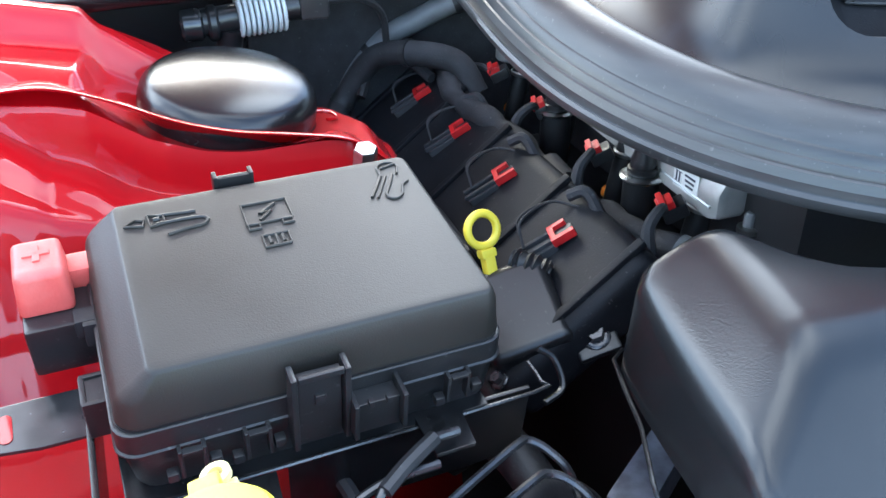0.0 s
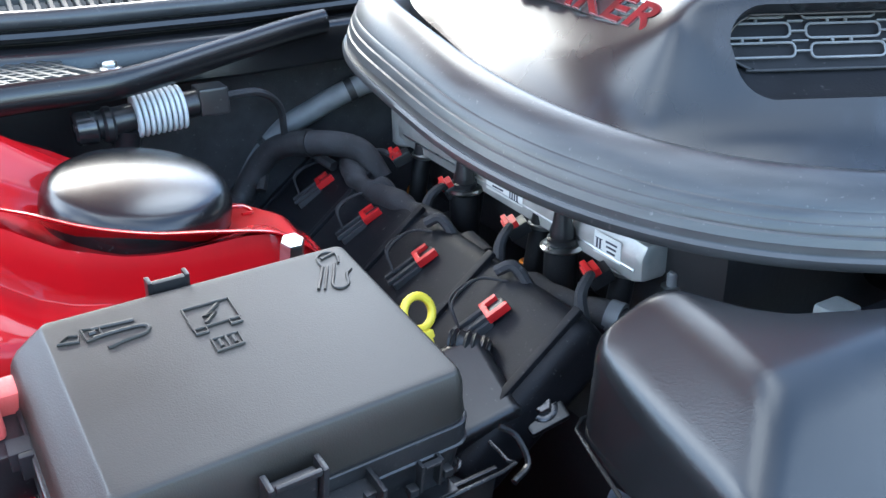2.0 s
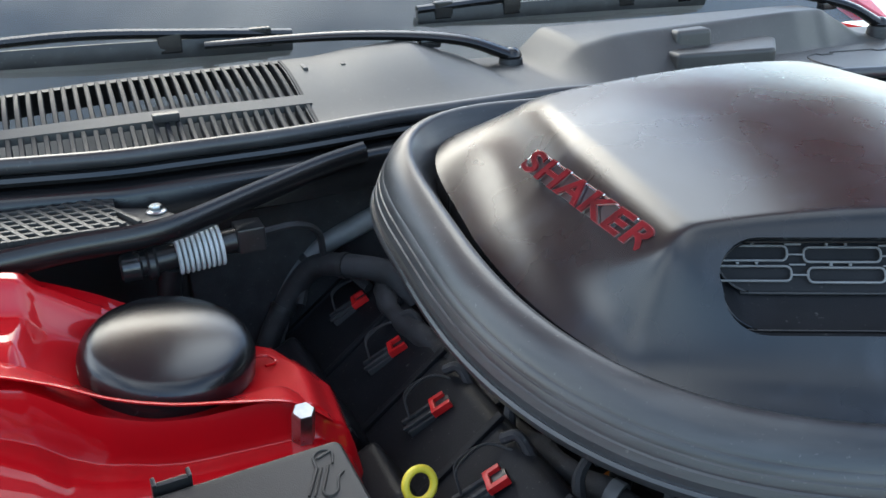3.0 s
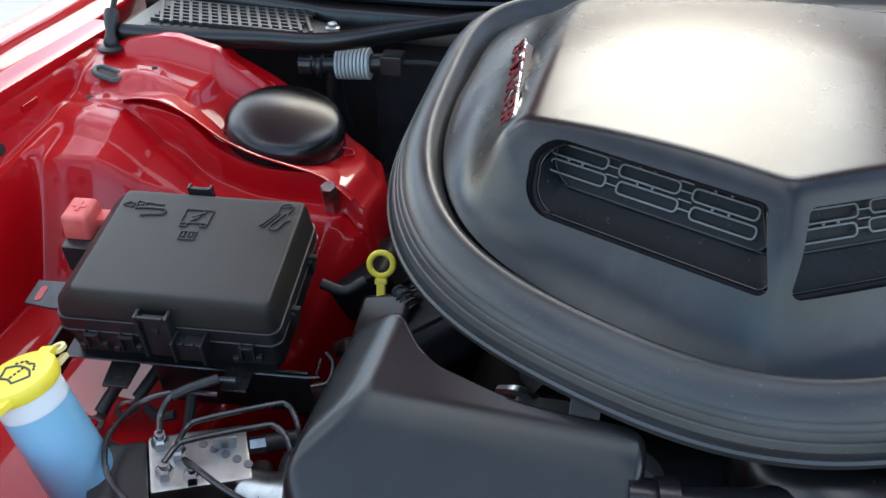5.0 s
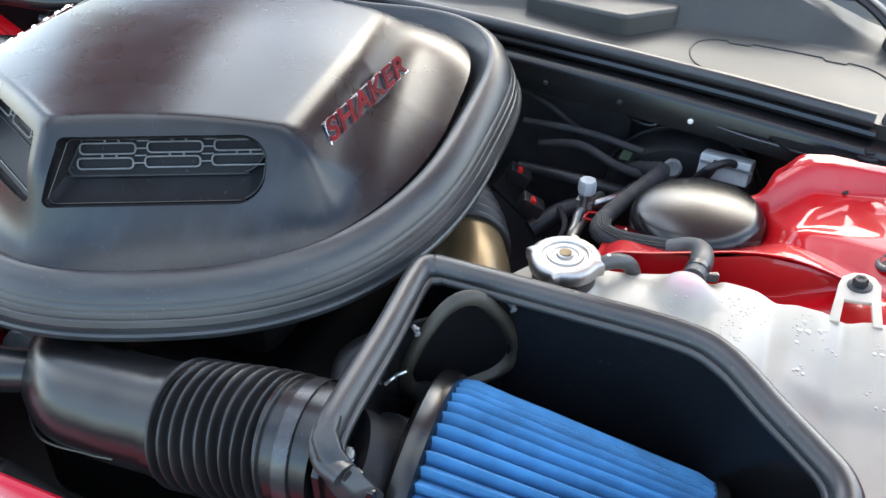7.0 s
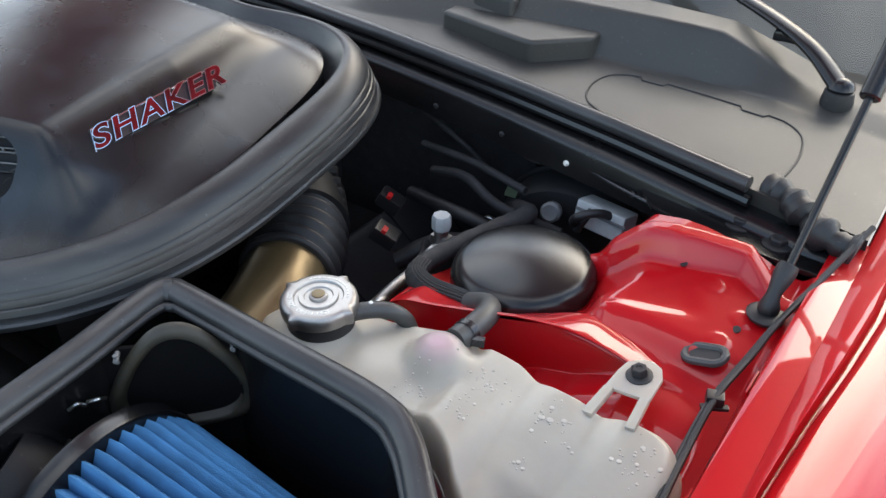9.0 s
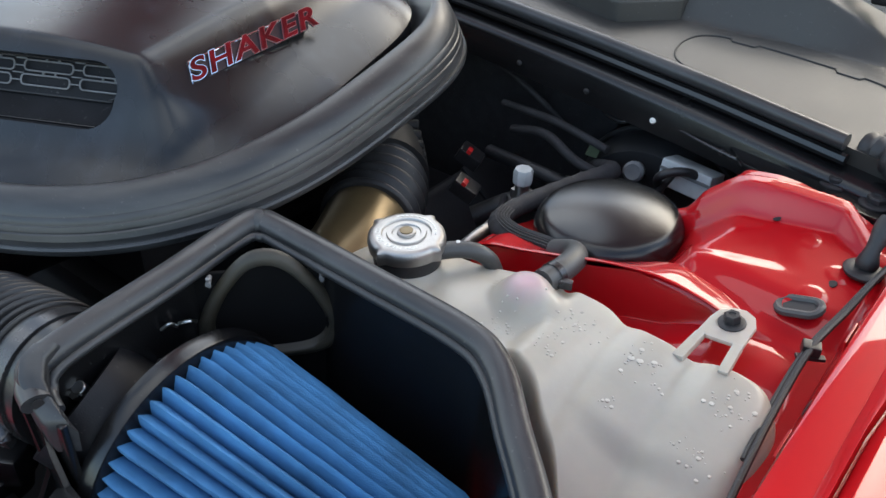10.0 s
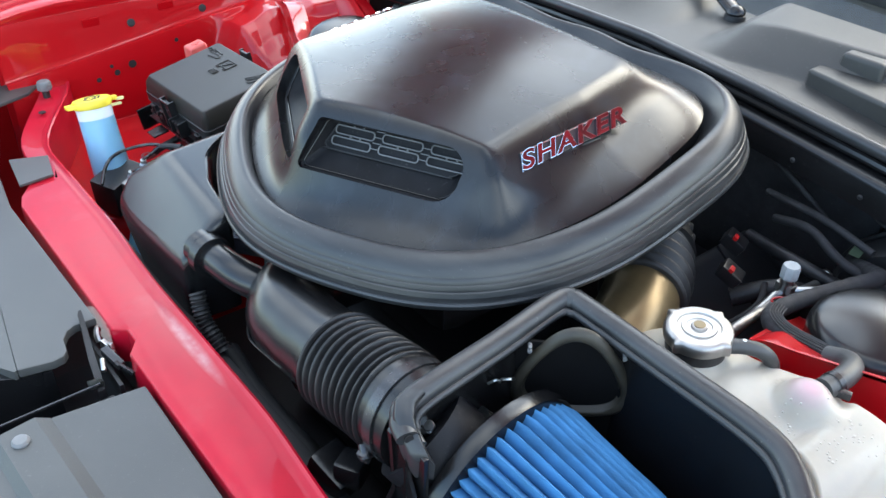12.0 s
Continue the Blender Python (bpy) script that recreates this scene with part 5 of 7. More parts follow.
part("pictogram", joined(cap_line([(-0.0165, 0.001), (-0.009, 0.0058), (0.0, 0.0072), (0.009, 0.0058), (0.0165, 0.001)]), cap_line([(0.0165, 0.001), (0.0085, -0.0095)], res=1), cap_line([(0.0085, -0.0095), (0.0, -0.0075), (-0.0085, -0.0095)]), cap_line([(-0.0085, -0.0095), (-0.0165, 0.001)], res=1)), INK, cap, "dark windscreen pictogram")
for y in (-0.0062, -0.0026, 0.001, 0.0045):
    part("pictogram_dash", cap_line([(0.0, y), (0.0, y + 0.0022)], res=1), INK, cap)
for s in (-1, 1):
    for k in range(4):
        part("pictogram_drop", cap_line([(s * (0.0012 + 0.0032 * k), 0.0095 + 0.003 * math.sin(0.5 + k)), (s * (0.0030 + 0.0032 * k), 0.0098 + 0.003 * math.sin(1.1 + k))], res=1), INK, cap)

# ---- brake unit with its lines ----
ab = thing("brake_unit", (-0.44, -0.17, 0.66), "bare aluminium brake modulator block with steel lines", "brake unit")
BM = pose(-0.445, -0.168, 0.742, 8, 6, 28)
part("block", box(0.085, 0.060, 0.055, bevel=0.004, m=BM), ALU, ab)
part("motor", lathe([(0.028, 0), (0.029, 0.003), (0.029, 0.05), (0.024, 0.056), (0.008, 0.057)], 26, BM @ pose(0.036, -0.032, -0.004, 0, 75, -30)), ZINC, ab)
part("controller", box(0.05, 0.075, 0.06, bevel=0.004, m=BM @ pose(-0.068, -0.008, -0.006)), PLASTIC, ab)
part("steel_nut", lathe([(0.008, 0), (0.008, 0.014), (0.006, 0.016)], 6, BM @ pose(0.044, 0.012, 0.018, 0, 90, 0)), ZINC, ab)
part("hose_end", tube([BM @ Vector((0.058, 0.012, 0.018)), BM @ Vector((0.09, 0.012, 0.016)), BM @ Vector((0.115, -0.01, 0.0)), BM @ Vector((0.125, -0.05, -0.05))], 0.0085, 12), SOFT, ab)
part("tag", box(0.020, 0.003, 0.016, bevel=0.001, m=BM @ pose(0.022, 0.006, 0.034)), ZINC, ab)
ports = ((-0.032, 0.018), (-0.018, 0.004), (-0.030, -0.014), (-0.008, -0.022))
for px, py in ports:
    part("fitting", joined(lathe([(0.0075, 0), (0.0075, 0.010), (0.0055, 0.012)], 6, BM @ pose(px, py, 0.027)), lathe([(0.0045, 0.011), (0.0045, 0.018)], 10, BM @ pose(px, py, 0.027))), ZINC, ab)
for i in range(6):
    part("dimple", lathe([(0.004, 0), (0.004, 0.0008), (0.002, 0.0009)], 12, BM @ pose(-0.005 + 0.009 * i, 0.020 - 0.007 * i, 0.0275)), GREYP, ab)
for pts in (
    [BM @ Vector((-0.032, 0.018, 0.045)), (-0.482, -0.150, 0.795), (-0.474, -0.135, 0.806), (-0.445, -0.118, 0.812), (-0.425, -0.113, 0.811)],
    [BM @ Vector((-0.018, 0.004, 0.045)), (-0.456, -0.155, 0.788), (-0.445, -0.144, 0.789), (-0.392, -0.115, 0.789), (-0.380, -0.111, 0.787), (-0.370, -0.119, 0.782), (-0.362, -0.131, 0.772), (-0.355, -0.14, 0.74)],
    [BM @ Vector((-0.030, -0.014, 0.045)), (-0.455, -0.178, 0.788), (-0.444, -0.169, 0.789), (-0.393, -0.143, 0.789), (-0.381, -0.139, 0.787), (-0.369, -0.145, 0.782), (-0.360, -0.157, 0.772), (-0.352, -0.165, 0.74)],
    [(-0.44, -0.123, 0.80), (-0.475, -0.130, 0.803), (-0.503, -0.146, 0.80), (-0.512, -0.18, 0.798), (-0.505, -0.206, 0.797), (-0.49, -0.226, 0.79), (-0.457, -0.246, 0.78)],
    [BM @ Vector((-0.008, -0.022, 0.045)), (-0.440, -0.195, 0.792), (-0.428, -0.205, 0.800), (-0.390, -0.225, 0.800), (-0.345, -0.240, 0.796), (-0.29, -0.262, 0.79)],
):
    part("brake_line", tube(pts, 0.0027, 8, 8), STEEL, ab)
single("line_sleeve", tube([(-0.475, -0.138, 0.806), (-0.46, -0.128, 0.810), (-0.44, -0.116, 0.813)], 0.0046, 8), SOFT, "black sleeve on a brake line", "sleeve")

# ---- inlet resonator cover ahead of the engine ----
OUT = [(-0.318, -0.108), (-0.309, -0.096), (-0.302, -0.095), (-0.275, -0.104), (-0.268, -0.110), (-0.252, -0.137), (-0.232, -0.157), (-0.213, -0.165), (-0.180, -0.180), (-0.154, -0.189), (-0.110, -0.197), (-0.080, -0.201), (-0.072, -0.210), (-0.080, -0.268), (-0.088, -0.275), (-0.312, -0.272), (-0.330, -0.250), (-0.334, -0.235)]


def cover_z(x, y):
    """Three sloping faces with soft ridges between."""
    u, v = x + 0.259, y + 0.195
    left, top, front = 0.903 + 0.82 * (u + 0.020) + 0.04 * v, 0.899 + 0.045 * u + 0.13 * v, 0.9065 + 0.13 * u + 0.95 * v
    return smin(smin(left, top, 0.009), front, 0.012)


edge = [Vector((x, y, 0)) for x, y in OUT]
for k in range(3):
    edge = [q for a, b in zip(edge, edge[1:] + edge[:1]) for q in (a.lerp(b, 0.25), a.lerp(b, 0.75))]
mid = Vector((-0.235, -0.222, 0))
loops = []
for f in lin(0.02, 0.90, 26):
    loops.append([(q.x, q.y, cover_z(q.x, q.y)) for q in (mid.lerp(e, f) for e in edge)])
for inset, drop in ((0.0075, 0.0006), (0.0050, 0.0018), (0.0028, 0.0038), (0.0012, 0.0066), (0.0003, 0.0100), (0.0, 0.0140)):
    loops.append([(q.x, q.y, cover_z(q.x, q.y) - drop) for q in (e + (mid - e).normalized() * inset for e in edge)])
for f in (0.35, 0.7, 1.0):
    loops.append([(e.x - 0.004 * f, e.y, (cover_z(e.x, e.y) - 0.014) * (1 - f) + interp(e.x, (-0.30, -0.27, -0.22), (0.815, 0.80, 0.762)) * f) for e in edge])
rc = thing("resonator_cover", (-0.2, -0.18, 0.74), "satin black faceted inlet resonator cover with soft edges", "inlet cover")
part("shell", rings(loops), INLET, rc, smooth=70)
part("flange", tube([Vector((-0.322, -0.252, 0.80)), (-0.342, -0.200, 0.800), (-0.346, -0.185, 0.812), (-0.332, -0.150, 0.815), (-0.318, -0.095, 0.818), (-0.30, -0.088, 0.818)], 0.0014, 8, 2), INLET, rc)
part("spout", tube([(-0.085, -0.245, 0.868), (-0.06, -0.243, 0.868), (-0.02, -0.238, 0.868), (0.01, -0.228, 0.864), (0.045, -0.205, 0.858)], 0.02, 18, 4, radii=lambda t: 0.0235 if t < 0.25 else 0.0205), INLET, rc)
part("spout_bead", tube([(-0.066, -0.245, 0.868), (-0.052, -0.244, 0.868)], 0.0265, 20, 2), INLET, rc)

# ---- suspension dome covers ----
OY = {-1: 0.255, 1: 0.186}
for side in (-1, 1):
    dx = -0.495 if side < 0 else 0.531
    z0 = 0.885 if side < 0 else 0.890
    dy = 0.240 if side < 0 else 0.224
    m = frame_m((dx, dy, z0 - 0.008), (1, 0, 0.13 * side if side < 0 else 0.05), (0, 1, 0.16 if side < 0 else 0.05))
    dc = thing("strut_cover", (dx, dy, z0 - 0.01), "satin black domed plastic cover on the strut tower", "strut cover", "strut covers")
    part("dome", lathe([(0.0690, 0.000), (0.0712, 0.006), (0.0718, 0.013), (0.0712, 0.020), (0.0692, 0.0262), (0.0660, 0.0308), (0.0620, 0.0338), (0.0570, 0.0358), (0.048, 0.0380), (0.036, 0.0400), (0.022, 0.0415), (0.010, 0.0422), (0.002, 0.0424)], 72, m), SATIN, dc, smooth=60)
    part("flange", lathe([(0.0700, -0.010), (0.0722, -0.008), (0.0726, -0.003), (0.0700, 0.0015)], 72, m), SATIN, dc)
    c = Vector((side * 0.417, 0.228, tower_top(side * 0.417, 0.228) - 0.006))
    single("stamped_hook", tube([c + Vector((side * 0.0, -0.006, 0.002)), c + Vector((-side * 0.010, 0.0, 0.0)), c + Vector((-side * 0.006, 0.010, 0.002)), c + Vector((side * 0.006, 0.010, 0.004))], 0.0014, 6), RED, "small stamped bead on the strut tower", "bead")
    for ax, ay, r in ((0.735, 0.225, 0.004), (0.668, 0.270, 0.0035)):
        single("panel_hole", lathe([(r, 0), (r, 0.0008), (r * 0.6, 0.001)], 14, frame_m((side * ax, ay, tower(side * ax, ay)), (1, 0, 0.25 * side), (0, 1, 0.33))), DARK, "small dark drain hole in red metal", "hole", "drain holes")
    og = thing("oval_grommet", (side * 0.723, OY[side], tower(side * 0.723, OY[side])), "black rubber grommet with a slot in red metal", "grommet", "grommets")
    m = frame_m((side * 0.723, OY[side], tower(side * 0.723, OY[side]) + 0.004), (1, 0, 0.3 * side), (0, 1, 0.2))
    part("rim", tube([m @ p for p in rrect(-0.017, 0.017, -0.009, 0.009, 0.0088)], 0.0035, 8, 1, closed=True), PANEL, og)
    part("slot", prism([(p.x, p.y) for p in rrect(-0.013, 0.013, -0.006, 0.006, 0.0058)], -0.001, 0.001, 0, m), DARK, og)

# gas struts holding the bonnet
for side in (-1, 1):
    fx, fy = (0.751, 0.252) if side > 0 else (-0.742, 0.305)
    foot = Vector((fx, fy, tower(fx, fy) + 0.004))
    head = foot + Vector((side * 0.022, 0.30, 0.33))
    gs = thing("gas_strut", foot, "black gas strut of the bonnet on a ball stud", "gas strut", "gas struts")
    part("washer", lathe([(0.0165, -0.003), (0.0175, 0.0), (0.0145, 0.0025), (0.008, 0.003)], 26, Matrix.Translation(foot)), SOFT, gs)
    part("ball_socket", tube([foot, foot + Vector((0, 0.004, 0.018)), foot + Vector((side * 0.003, 0.022, 0.040))], 0.008, 14, 6, radii=lambda t: 0.0078 + 0.0016 * math.sin(9 * t)), SOFT, gs)
    part("rod", rod(foot + Vector((side * 0.003, 0.022, 0.038)), foot.lerp(head, 0.5), 0.0038), SATIN, gs)
    part("cylinder", rod(foot.lerp(head, 0.46), head, 0.0095), SATIN, gs)

# hexagonal stud on the shelf
hx = frame_m((-0.408, 0.143, 0.836), (1, 0, 0), (0, 0.94, 0.3))
single("hex_standoff", joined(lathe([(0.0095, 0.0), (0.0095, 0.044), (0.0083, 0.046), (0.005, 0.046)], 6, hx)), ZINC, "bright zinc hexagonal standoff on the red shelf", "standoff")

# ---- engine, battery-side bank ----
eb = thing("engine_block", (0, 0.2, 0.46), "dark cast engine block deep in the bay", "engine")
part("block", box(0.46, 0.50, 0.26, (0, 0.20, 0.60), 0.02), DARK, eb)
part("intake", box(0.30, 0.46, 0.14, (0, 0.18, 0.84), 0.03), DARK, eb)
part("front_cover", box(0.36, 0.05, 0.28, (0.0, -0.08, 0.62), 0.02), DARK, eb)
part("pulley", lathe([(0.05, 0), (0.052, 0.004), (0.05, 0.02), (0.03, 0.022)], 32, pose(0.06, -0.12, 0.72, 90, 0, 0)), DARK, eb)
part("pulley", lathe([(0.035, 0), (0.037, 0.004), (0.035, 0.02), (0.02, 0.022)], 32, pose(-0.08, -0.13, 0.78, 90, 0, 0)), GREYP, eb)
part("bracket", box(0.05, 0.03, 0.05, (-0.15, -0.10, 0.79), 0.005), ALU, eb)
part("bracket", tube([(-0.19, -0.07, 0.80), (-0.17, -0.085, 0.815), (-0.145, -0.088, 0.80)], 0.006, 8), ZINC, eb)
part("cast_bracket", prism([(-0.250, -0.056), (-0.245, -0.088), (-0.306, -0.134), (-0.324, -0.110)], 0.690, 0.722, 0.006), CASTDARK, eb, "rough blue-grey casting")
part("bracket", box(0.025, 0.02, 0.05, (-0.115, -0.115, 0.83), 0.003), PALE, eb)
VC = pose(-0.285, 0.235, 0.768, 0, -38, 0)
vc = thing("valve_cover", (-0.285, 0.235, 0.72), "black plastic valve cover with four coil wells", "valve cover")
part("cover", box(0.150, 0.50, 0.05, bevel=0.016, m=VC, seg=4), ENGINE, vc, smooth=60)
for y in (-0.235, -0.12, 0.0, 0.115, 0.235):
    part("rib", box(0.15, 0.008, 0.006, bevel=0.002, m=VC @ pose(0, y, 0.026)), ENGINE, vc)
for y in (-0.24, -0.08, 0.08, 0.24):
    part("bolt", bolt((0, 0, 0), 0.005, 0.006, 1.5, VC @ pose(-0.068, y, 0.022)), STEEL, vc)
for i, (x, y, z) in enumerate(((-0.278, 0.410, 0.804), (-0.277, 0.295, 0.804), (-0.278, 0.182, 0.804), (-0.280, 0.066, 0.805))):
    m = pose(x, y, z, 0, -32, -14) @ Matrix.Scale(1.02, 4)
    cp = thing("ignition_coil", (x, y, z - 0.03), "black ignition coil with a grey connector and red lock clip", "ignition coil", "ignition coils")
    part("coil_cap", box(0.075, 0.05, 0.030, bevel=0.007, m=m @ pose(-0.040, 0.0, -0.024), seg=3), ENGINE, cp)
    part("connector", joined(box(0.030, 0.020, 0.015, bevel=0.002, m=m @ pose(-0.012, 0, -0.004)), box(0.034, 0.004, 0.004, bevel=0.001, m=m @ pose(-0.012, 0.006, 0.005)), box(0.034, 0.004, 0.004, bevel=0.001, m=m @ pose(-0.012, -0.005, 0.005))), SLAT, cp)
    part("red_clip", joined(box(0.005, 0.022, 0.007, bevel=0.001, m=m @ pose(0.004, 0, 0.005)), box(0.014, 0.005, 0.007, bevel=0.001, m=m @ pose(0.010, 0.0085, 0.005)), box(0.018, 0.005, 0.007, bevel=0.001, m=m @ pose(0.012, -0.0085, 0.005))), CONN_RED, cp, "bright red lock clip")
    part("plug", box(0.014, 0.014, 0.012, bevel=0.002, m=m @ pose(0.013, 0, -0.001)), PLASTIC, cp)
    for s in (-0.003, 0.003):
        part("wire", tube([m @ Vector((-0.02, s + 0.004, 0.008)), m @ Vector((-0.012, s + 0.018, 0.022)), (x + 0.012, y + 0.030, z + 0.020), (x + 0.030, y + 0.012, z + 0.020)], 0.0012, 6), TAPE, cp)
# wire loom along the bank
lm = thing("engine_loom", (-0.23, 0.2, 0.78), "taped black engine loom along the valve cover", "wire loom")
part("trunk", tube([(-0.235, 0.46, 0.825), (-0.245, 0.40, 0.833), (-0.255, 0.345, 0.826), (-0.244, 0.27, 0.824), (-0.235, 0.225, 0.818), (-0.222, 0.165, 0.800), (-0.218, 0.11, 0.802), (-0.208, 0.05, 0.806), (-0.180, -0.01, 0.80), (-0.15, -0.05, 0.79)], 0.012, 12, 8, radii=lambda t: 0.0115 + 0.0018 * math.sin(47 * t) + 0.001 * math.sin(101 * t)), TAPE, lm)
for (ix, iy, iz), jy in (((-0.201, 0.369, 0.839), 0.40), ((-0.198, 0.264, 0.836), 0.245), ((-0.198, 0.152, 0.834), 0.12), ((-0.195, 0.043, 0.832), 0.01)):
    part("branch", tube([(-0.238 + 0.10 * (0.3 - jy) * 0.3, jy, 0.815), (-0.225, jy + 0.01, 0.832), (-0.212, (iy + jy) / 2, 0.842), (ix - 0.006, iy - 0.006, iz + 0.002)], 0.005, 8, 6, radii=lambda t: 0.006 - 0.003 * t), TAPE, lm)
for y in (0.41, 0.295, 0.182, 0.066):
    part("branch", tube([(-0.240, y - 0.004, 0.822), (-0.246, y + 0.012, 0.838), (-0.256, y + 0.022, 0.832)], 0.005, 8, 5), TAPE, lm)
part("wrap", tube([(-0.226, 0.185, 0.812), (-0.224, 0.155, 0.806)], 0.0135, 12, 3), SOFT, lm)
part("clip_ring", tube([(-0.196, 0.020, 0.806), (-0.191, 0.010, 0.805)], 0.014, 14, 2), GREYP, lm)
part("branch", tube([(-0.262, 0.40, 0.83), (-0.285, 0.46, 0.845), (-0.31, 0.47, 0.83), (-0.33, 0.45, 0.80)], 0.006, 8, 6), TAPE, lm)

for i, (x, y, z) in enumerate(((-0.201, 0.369, 0.839), (-0.198, 0.264, 0.836), (-0.198, 0.152, 0.834), (-0.195, 0.043, 0.832))):
    inj = thing("fuel_injector", (x, y, z - 0.05), "black fuel injector with a red clip and orange seal", "injector", "fuel injectors")
    m = pose(x, y, z, 0, -28, -20)
    part("red_clip", joined(box(0.013, 0.017, 0.007, bevel=0.0015, m=m @ pose(0, 0, 0.004)), box(0.005, 0.019, 0.004, bevel=0.001, m=m @ pose(-0.002, 0, 0.0085))), CONN_RED, inj, "red lock clip")
    part("plug", box(0.020, 0.018, 0.012, bevel=0.002, m=m @ pose(0.004, 0, -0.004)), PLASTIC, inj)
    part("barrel", rod((x + 0.020, y - 0.004, z - 0.055), (x + 0.032, y - 0.004, z + 0.01), 0.010), PLASTIC, inj)
    part("seal", lathe([(0.0105, 0), (0.0115, 0.002), (0.0115, 0.006), (0.0105, 0.008)], 16, pose(x + 0.027, y + 0.008, z - 0.052, 0, 10, 0)), ORANGE, inj, "orange sealing ring")
    part("spigot", lathe([(0.012, 0), (0.016, 0.002), (0.016, 0.005), (0.011, 0.007), (0.009, 0.016)], 18, pose(x + 0.034, y - 0.004, z - 0.006)), ZINC, inj)

# fuel rail with its stickers and cone covers
fr = thing("fuel_rail", (-0.155, 0.22, 0.83), "stamped aluminium fuel rail with white stickers", "fuel rail")
RX = -0.155


def rail_z(y):
    return 0.846 + 0.012 * (y / 0.45)


loops = []
for y, w, h in ((0.010, 0.012, 0.010), (0.013, 0.017, 0.015), (0.020, 0.020, 0.0175), (0.085, 0.020, 0.0175), (0.092, 0.017, 0.015), (0.104, 0.017, 0.015), (0.111, 0.020, 0.0175), (0.235, 0.020, 0.0175), (0.242, 0.017, 0.015), (0.258, 0.017, 0.015), (0.265, 0.020, 0.0175), (0.40, 0.020, 0.0175), (0.408, 0.017, 0.015), (0.42, 0.017, 0.015)):
    z = rail_z(y)
    loops.append([Vector((RX + px, y, z + pz)) for px, pz in ((-w, -h * 0.9), (-w * 1.02, -h * 0.2), (-w * 1.02, h * 0.3), (-w * 0.75, h * 0.9), (-w * 0.3, h), (w * 0.7, h), (w, h * 0.6), (w, -h * 0.6), (w * 0.6, -h), (-w * 0.8, -h))])
part("rail_body", rings(loops), CAST, fr, smooth=35)
part("seam", tube([(RX - 0.0205, y, rail_z(y) - 0.006) for y in (0.018, 0.1, 0.2, 0.3, 0.40)], 0.0011, 6, 2), ZINC, fr)
part("end_tube", rod((RX, 0.43, 0.83), (RX, 0.43, 0.895), 0.018), CAST, fr)


def sticker(y0, y1, code):
    x = RX - 0.0208
    st = part("sticker", box(0.0008, y1 - y0, 0.019, (x, (y0 + y1) / 2, rail_z(y0) + 0.0015), 0.0002), PAPER, fr, "white printed sticker")
    c = y0 + (y1 - y0) * (0.22 if code > 0 else 0.80)
    part("code_patch", box(0.0006, 0.013 if code > 0 else 0.009, 0.014 if code > 0 else 0.009, (x - 0.0006, c, rail_z(y0) + 0.0015), 0), INK, st)
    for k in range(3):
        part("text_bar", box(0.0006, (y1 - y0) * (0.42 - 0.06 * k), 0.0016, (x - 0.0006, y0 + (y1 - y0) * (0.66 if code > 0 else 0.33), rail_z(y0) + 0.006 - 0.004 * k), 0), INK, st)
        part("code_gap", box(0.0007, 0.0012, 0.012 if code > 0 else 0.008, (x - 0.0008, c - 0.004 + 0.0038 * k, rail_z(y0) + 0.0015), 0), PAPER, st)


sticker(0.168, 0.228, 1)
sticker(0.034, 0.066, -1)
for y in (0.256, 0.098):
    cn = thing("rail_stud_cover", (-0.182, y, 0.80), "black tapered cover on a zinc rail stud", "stud cover", "stud covers")
    part("cone", lathe([(0.0125, 0.0), (0.0125, 0.005), (0.0105, 0.006), (0.0105, 0.012), (0.0085, 0.018), (0.0048, 0.048), (0.0055, 0.052), (0.003, 0.056)], 20, pose(-0.184, y, 0.836)), PLASTIC, cn)
    part("washer", lathe([(0.018, 0), (0.0185, 0.0015), (0.016, 0.0035)], 24, pose(-0.184, y, 0.832)), ZINC, cn)
    part("post", rod((-0.184, y, 0.76), (-0.184, y, 0.832), 0.015), PLASTIC, cn)
part("sensor", lathe([(0.011, 0), (0.012, 0.002), (0.012, 0.014), (0.010, 0.017)], 18, pose(-0.165, 0.072, 0.862)), PLASTIC, fr, "round black sensor cap")
sd = thing("zinc_stud", (-0.151, 0.001, 0.80), "zinc stud with a hexagonal flange", "stud")
part("flange", lathe([(0.0085, 0.824), (0.0085, 0.828), (0.006, 0.829)], 18, pose(-0.151, 0.001, 0)), ZINC, sd)
part("stem", lathe([(0.0045, 0.78), (0.0045, 0.838), (0.003, 0.840)], 12, pose(-0.151, 0.001, 0)), GREYP, sd)

# oil dipstick
dp = thing("oil_dipstick", (-0.335, 0.07, 0.74), "yellow plastic ring handle of the oil dipstick", "dipstick")
c = Vector((-0.336, 0.072, 0.825))
ringm = frame_m(c, (1, 0.15, 0), (0, 0.40, 0.92))
part("ring", tube([ringm @ Vector((0.0125 * math.cos(a), 0.0125 * math.sin(a), 0)) for a in lin(0, 2 * math.pi, 25)[:-1]], 0.0033, 10, 1, closed=True), YELLOW, dp)
part("stem", joined(box(0.013, 0.007, 0.010, bevel=0.002, m=ringm @ pose(0, -0.018, 0)), box(0.009, 0.016, 0.010, bevel=0.002, m=ringm @ pose(0, -0.028, 0))), YELLOW, dp)
part("tube_end", tube([ringm @ Vector((0, -0.033, 0)), ringm @ Vector((0.004, -0.06, -0.005)), ringm @ Vector((0.01, -0.12, -0.02))], 0.006, 10), SOFT, dp)
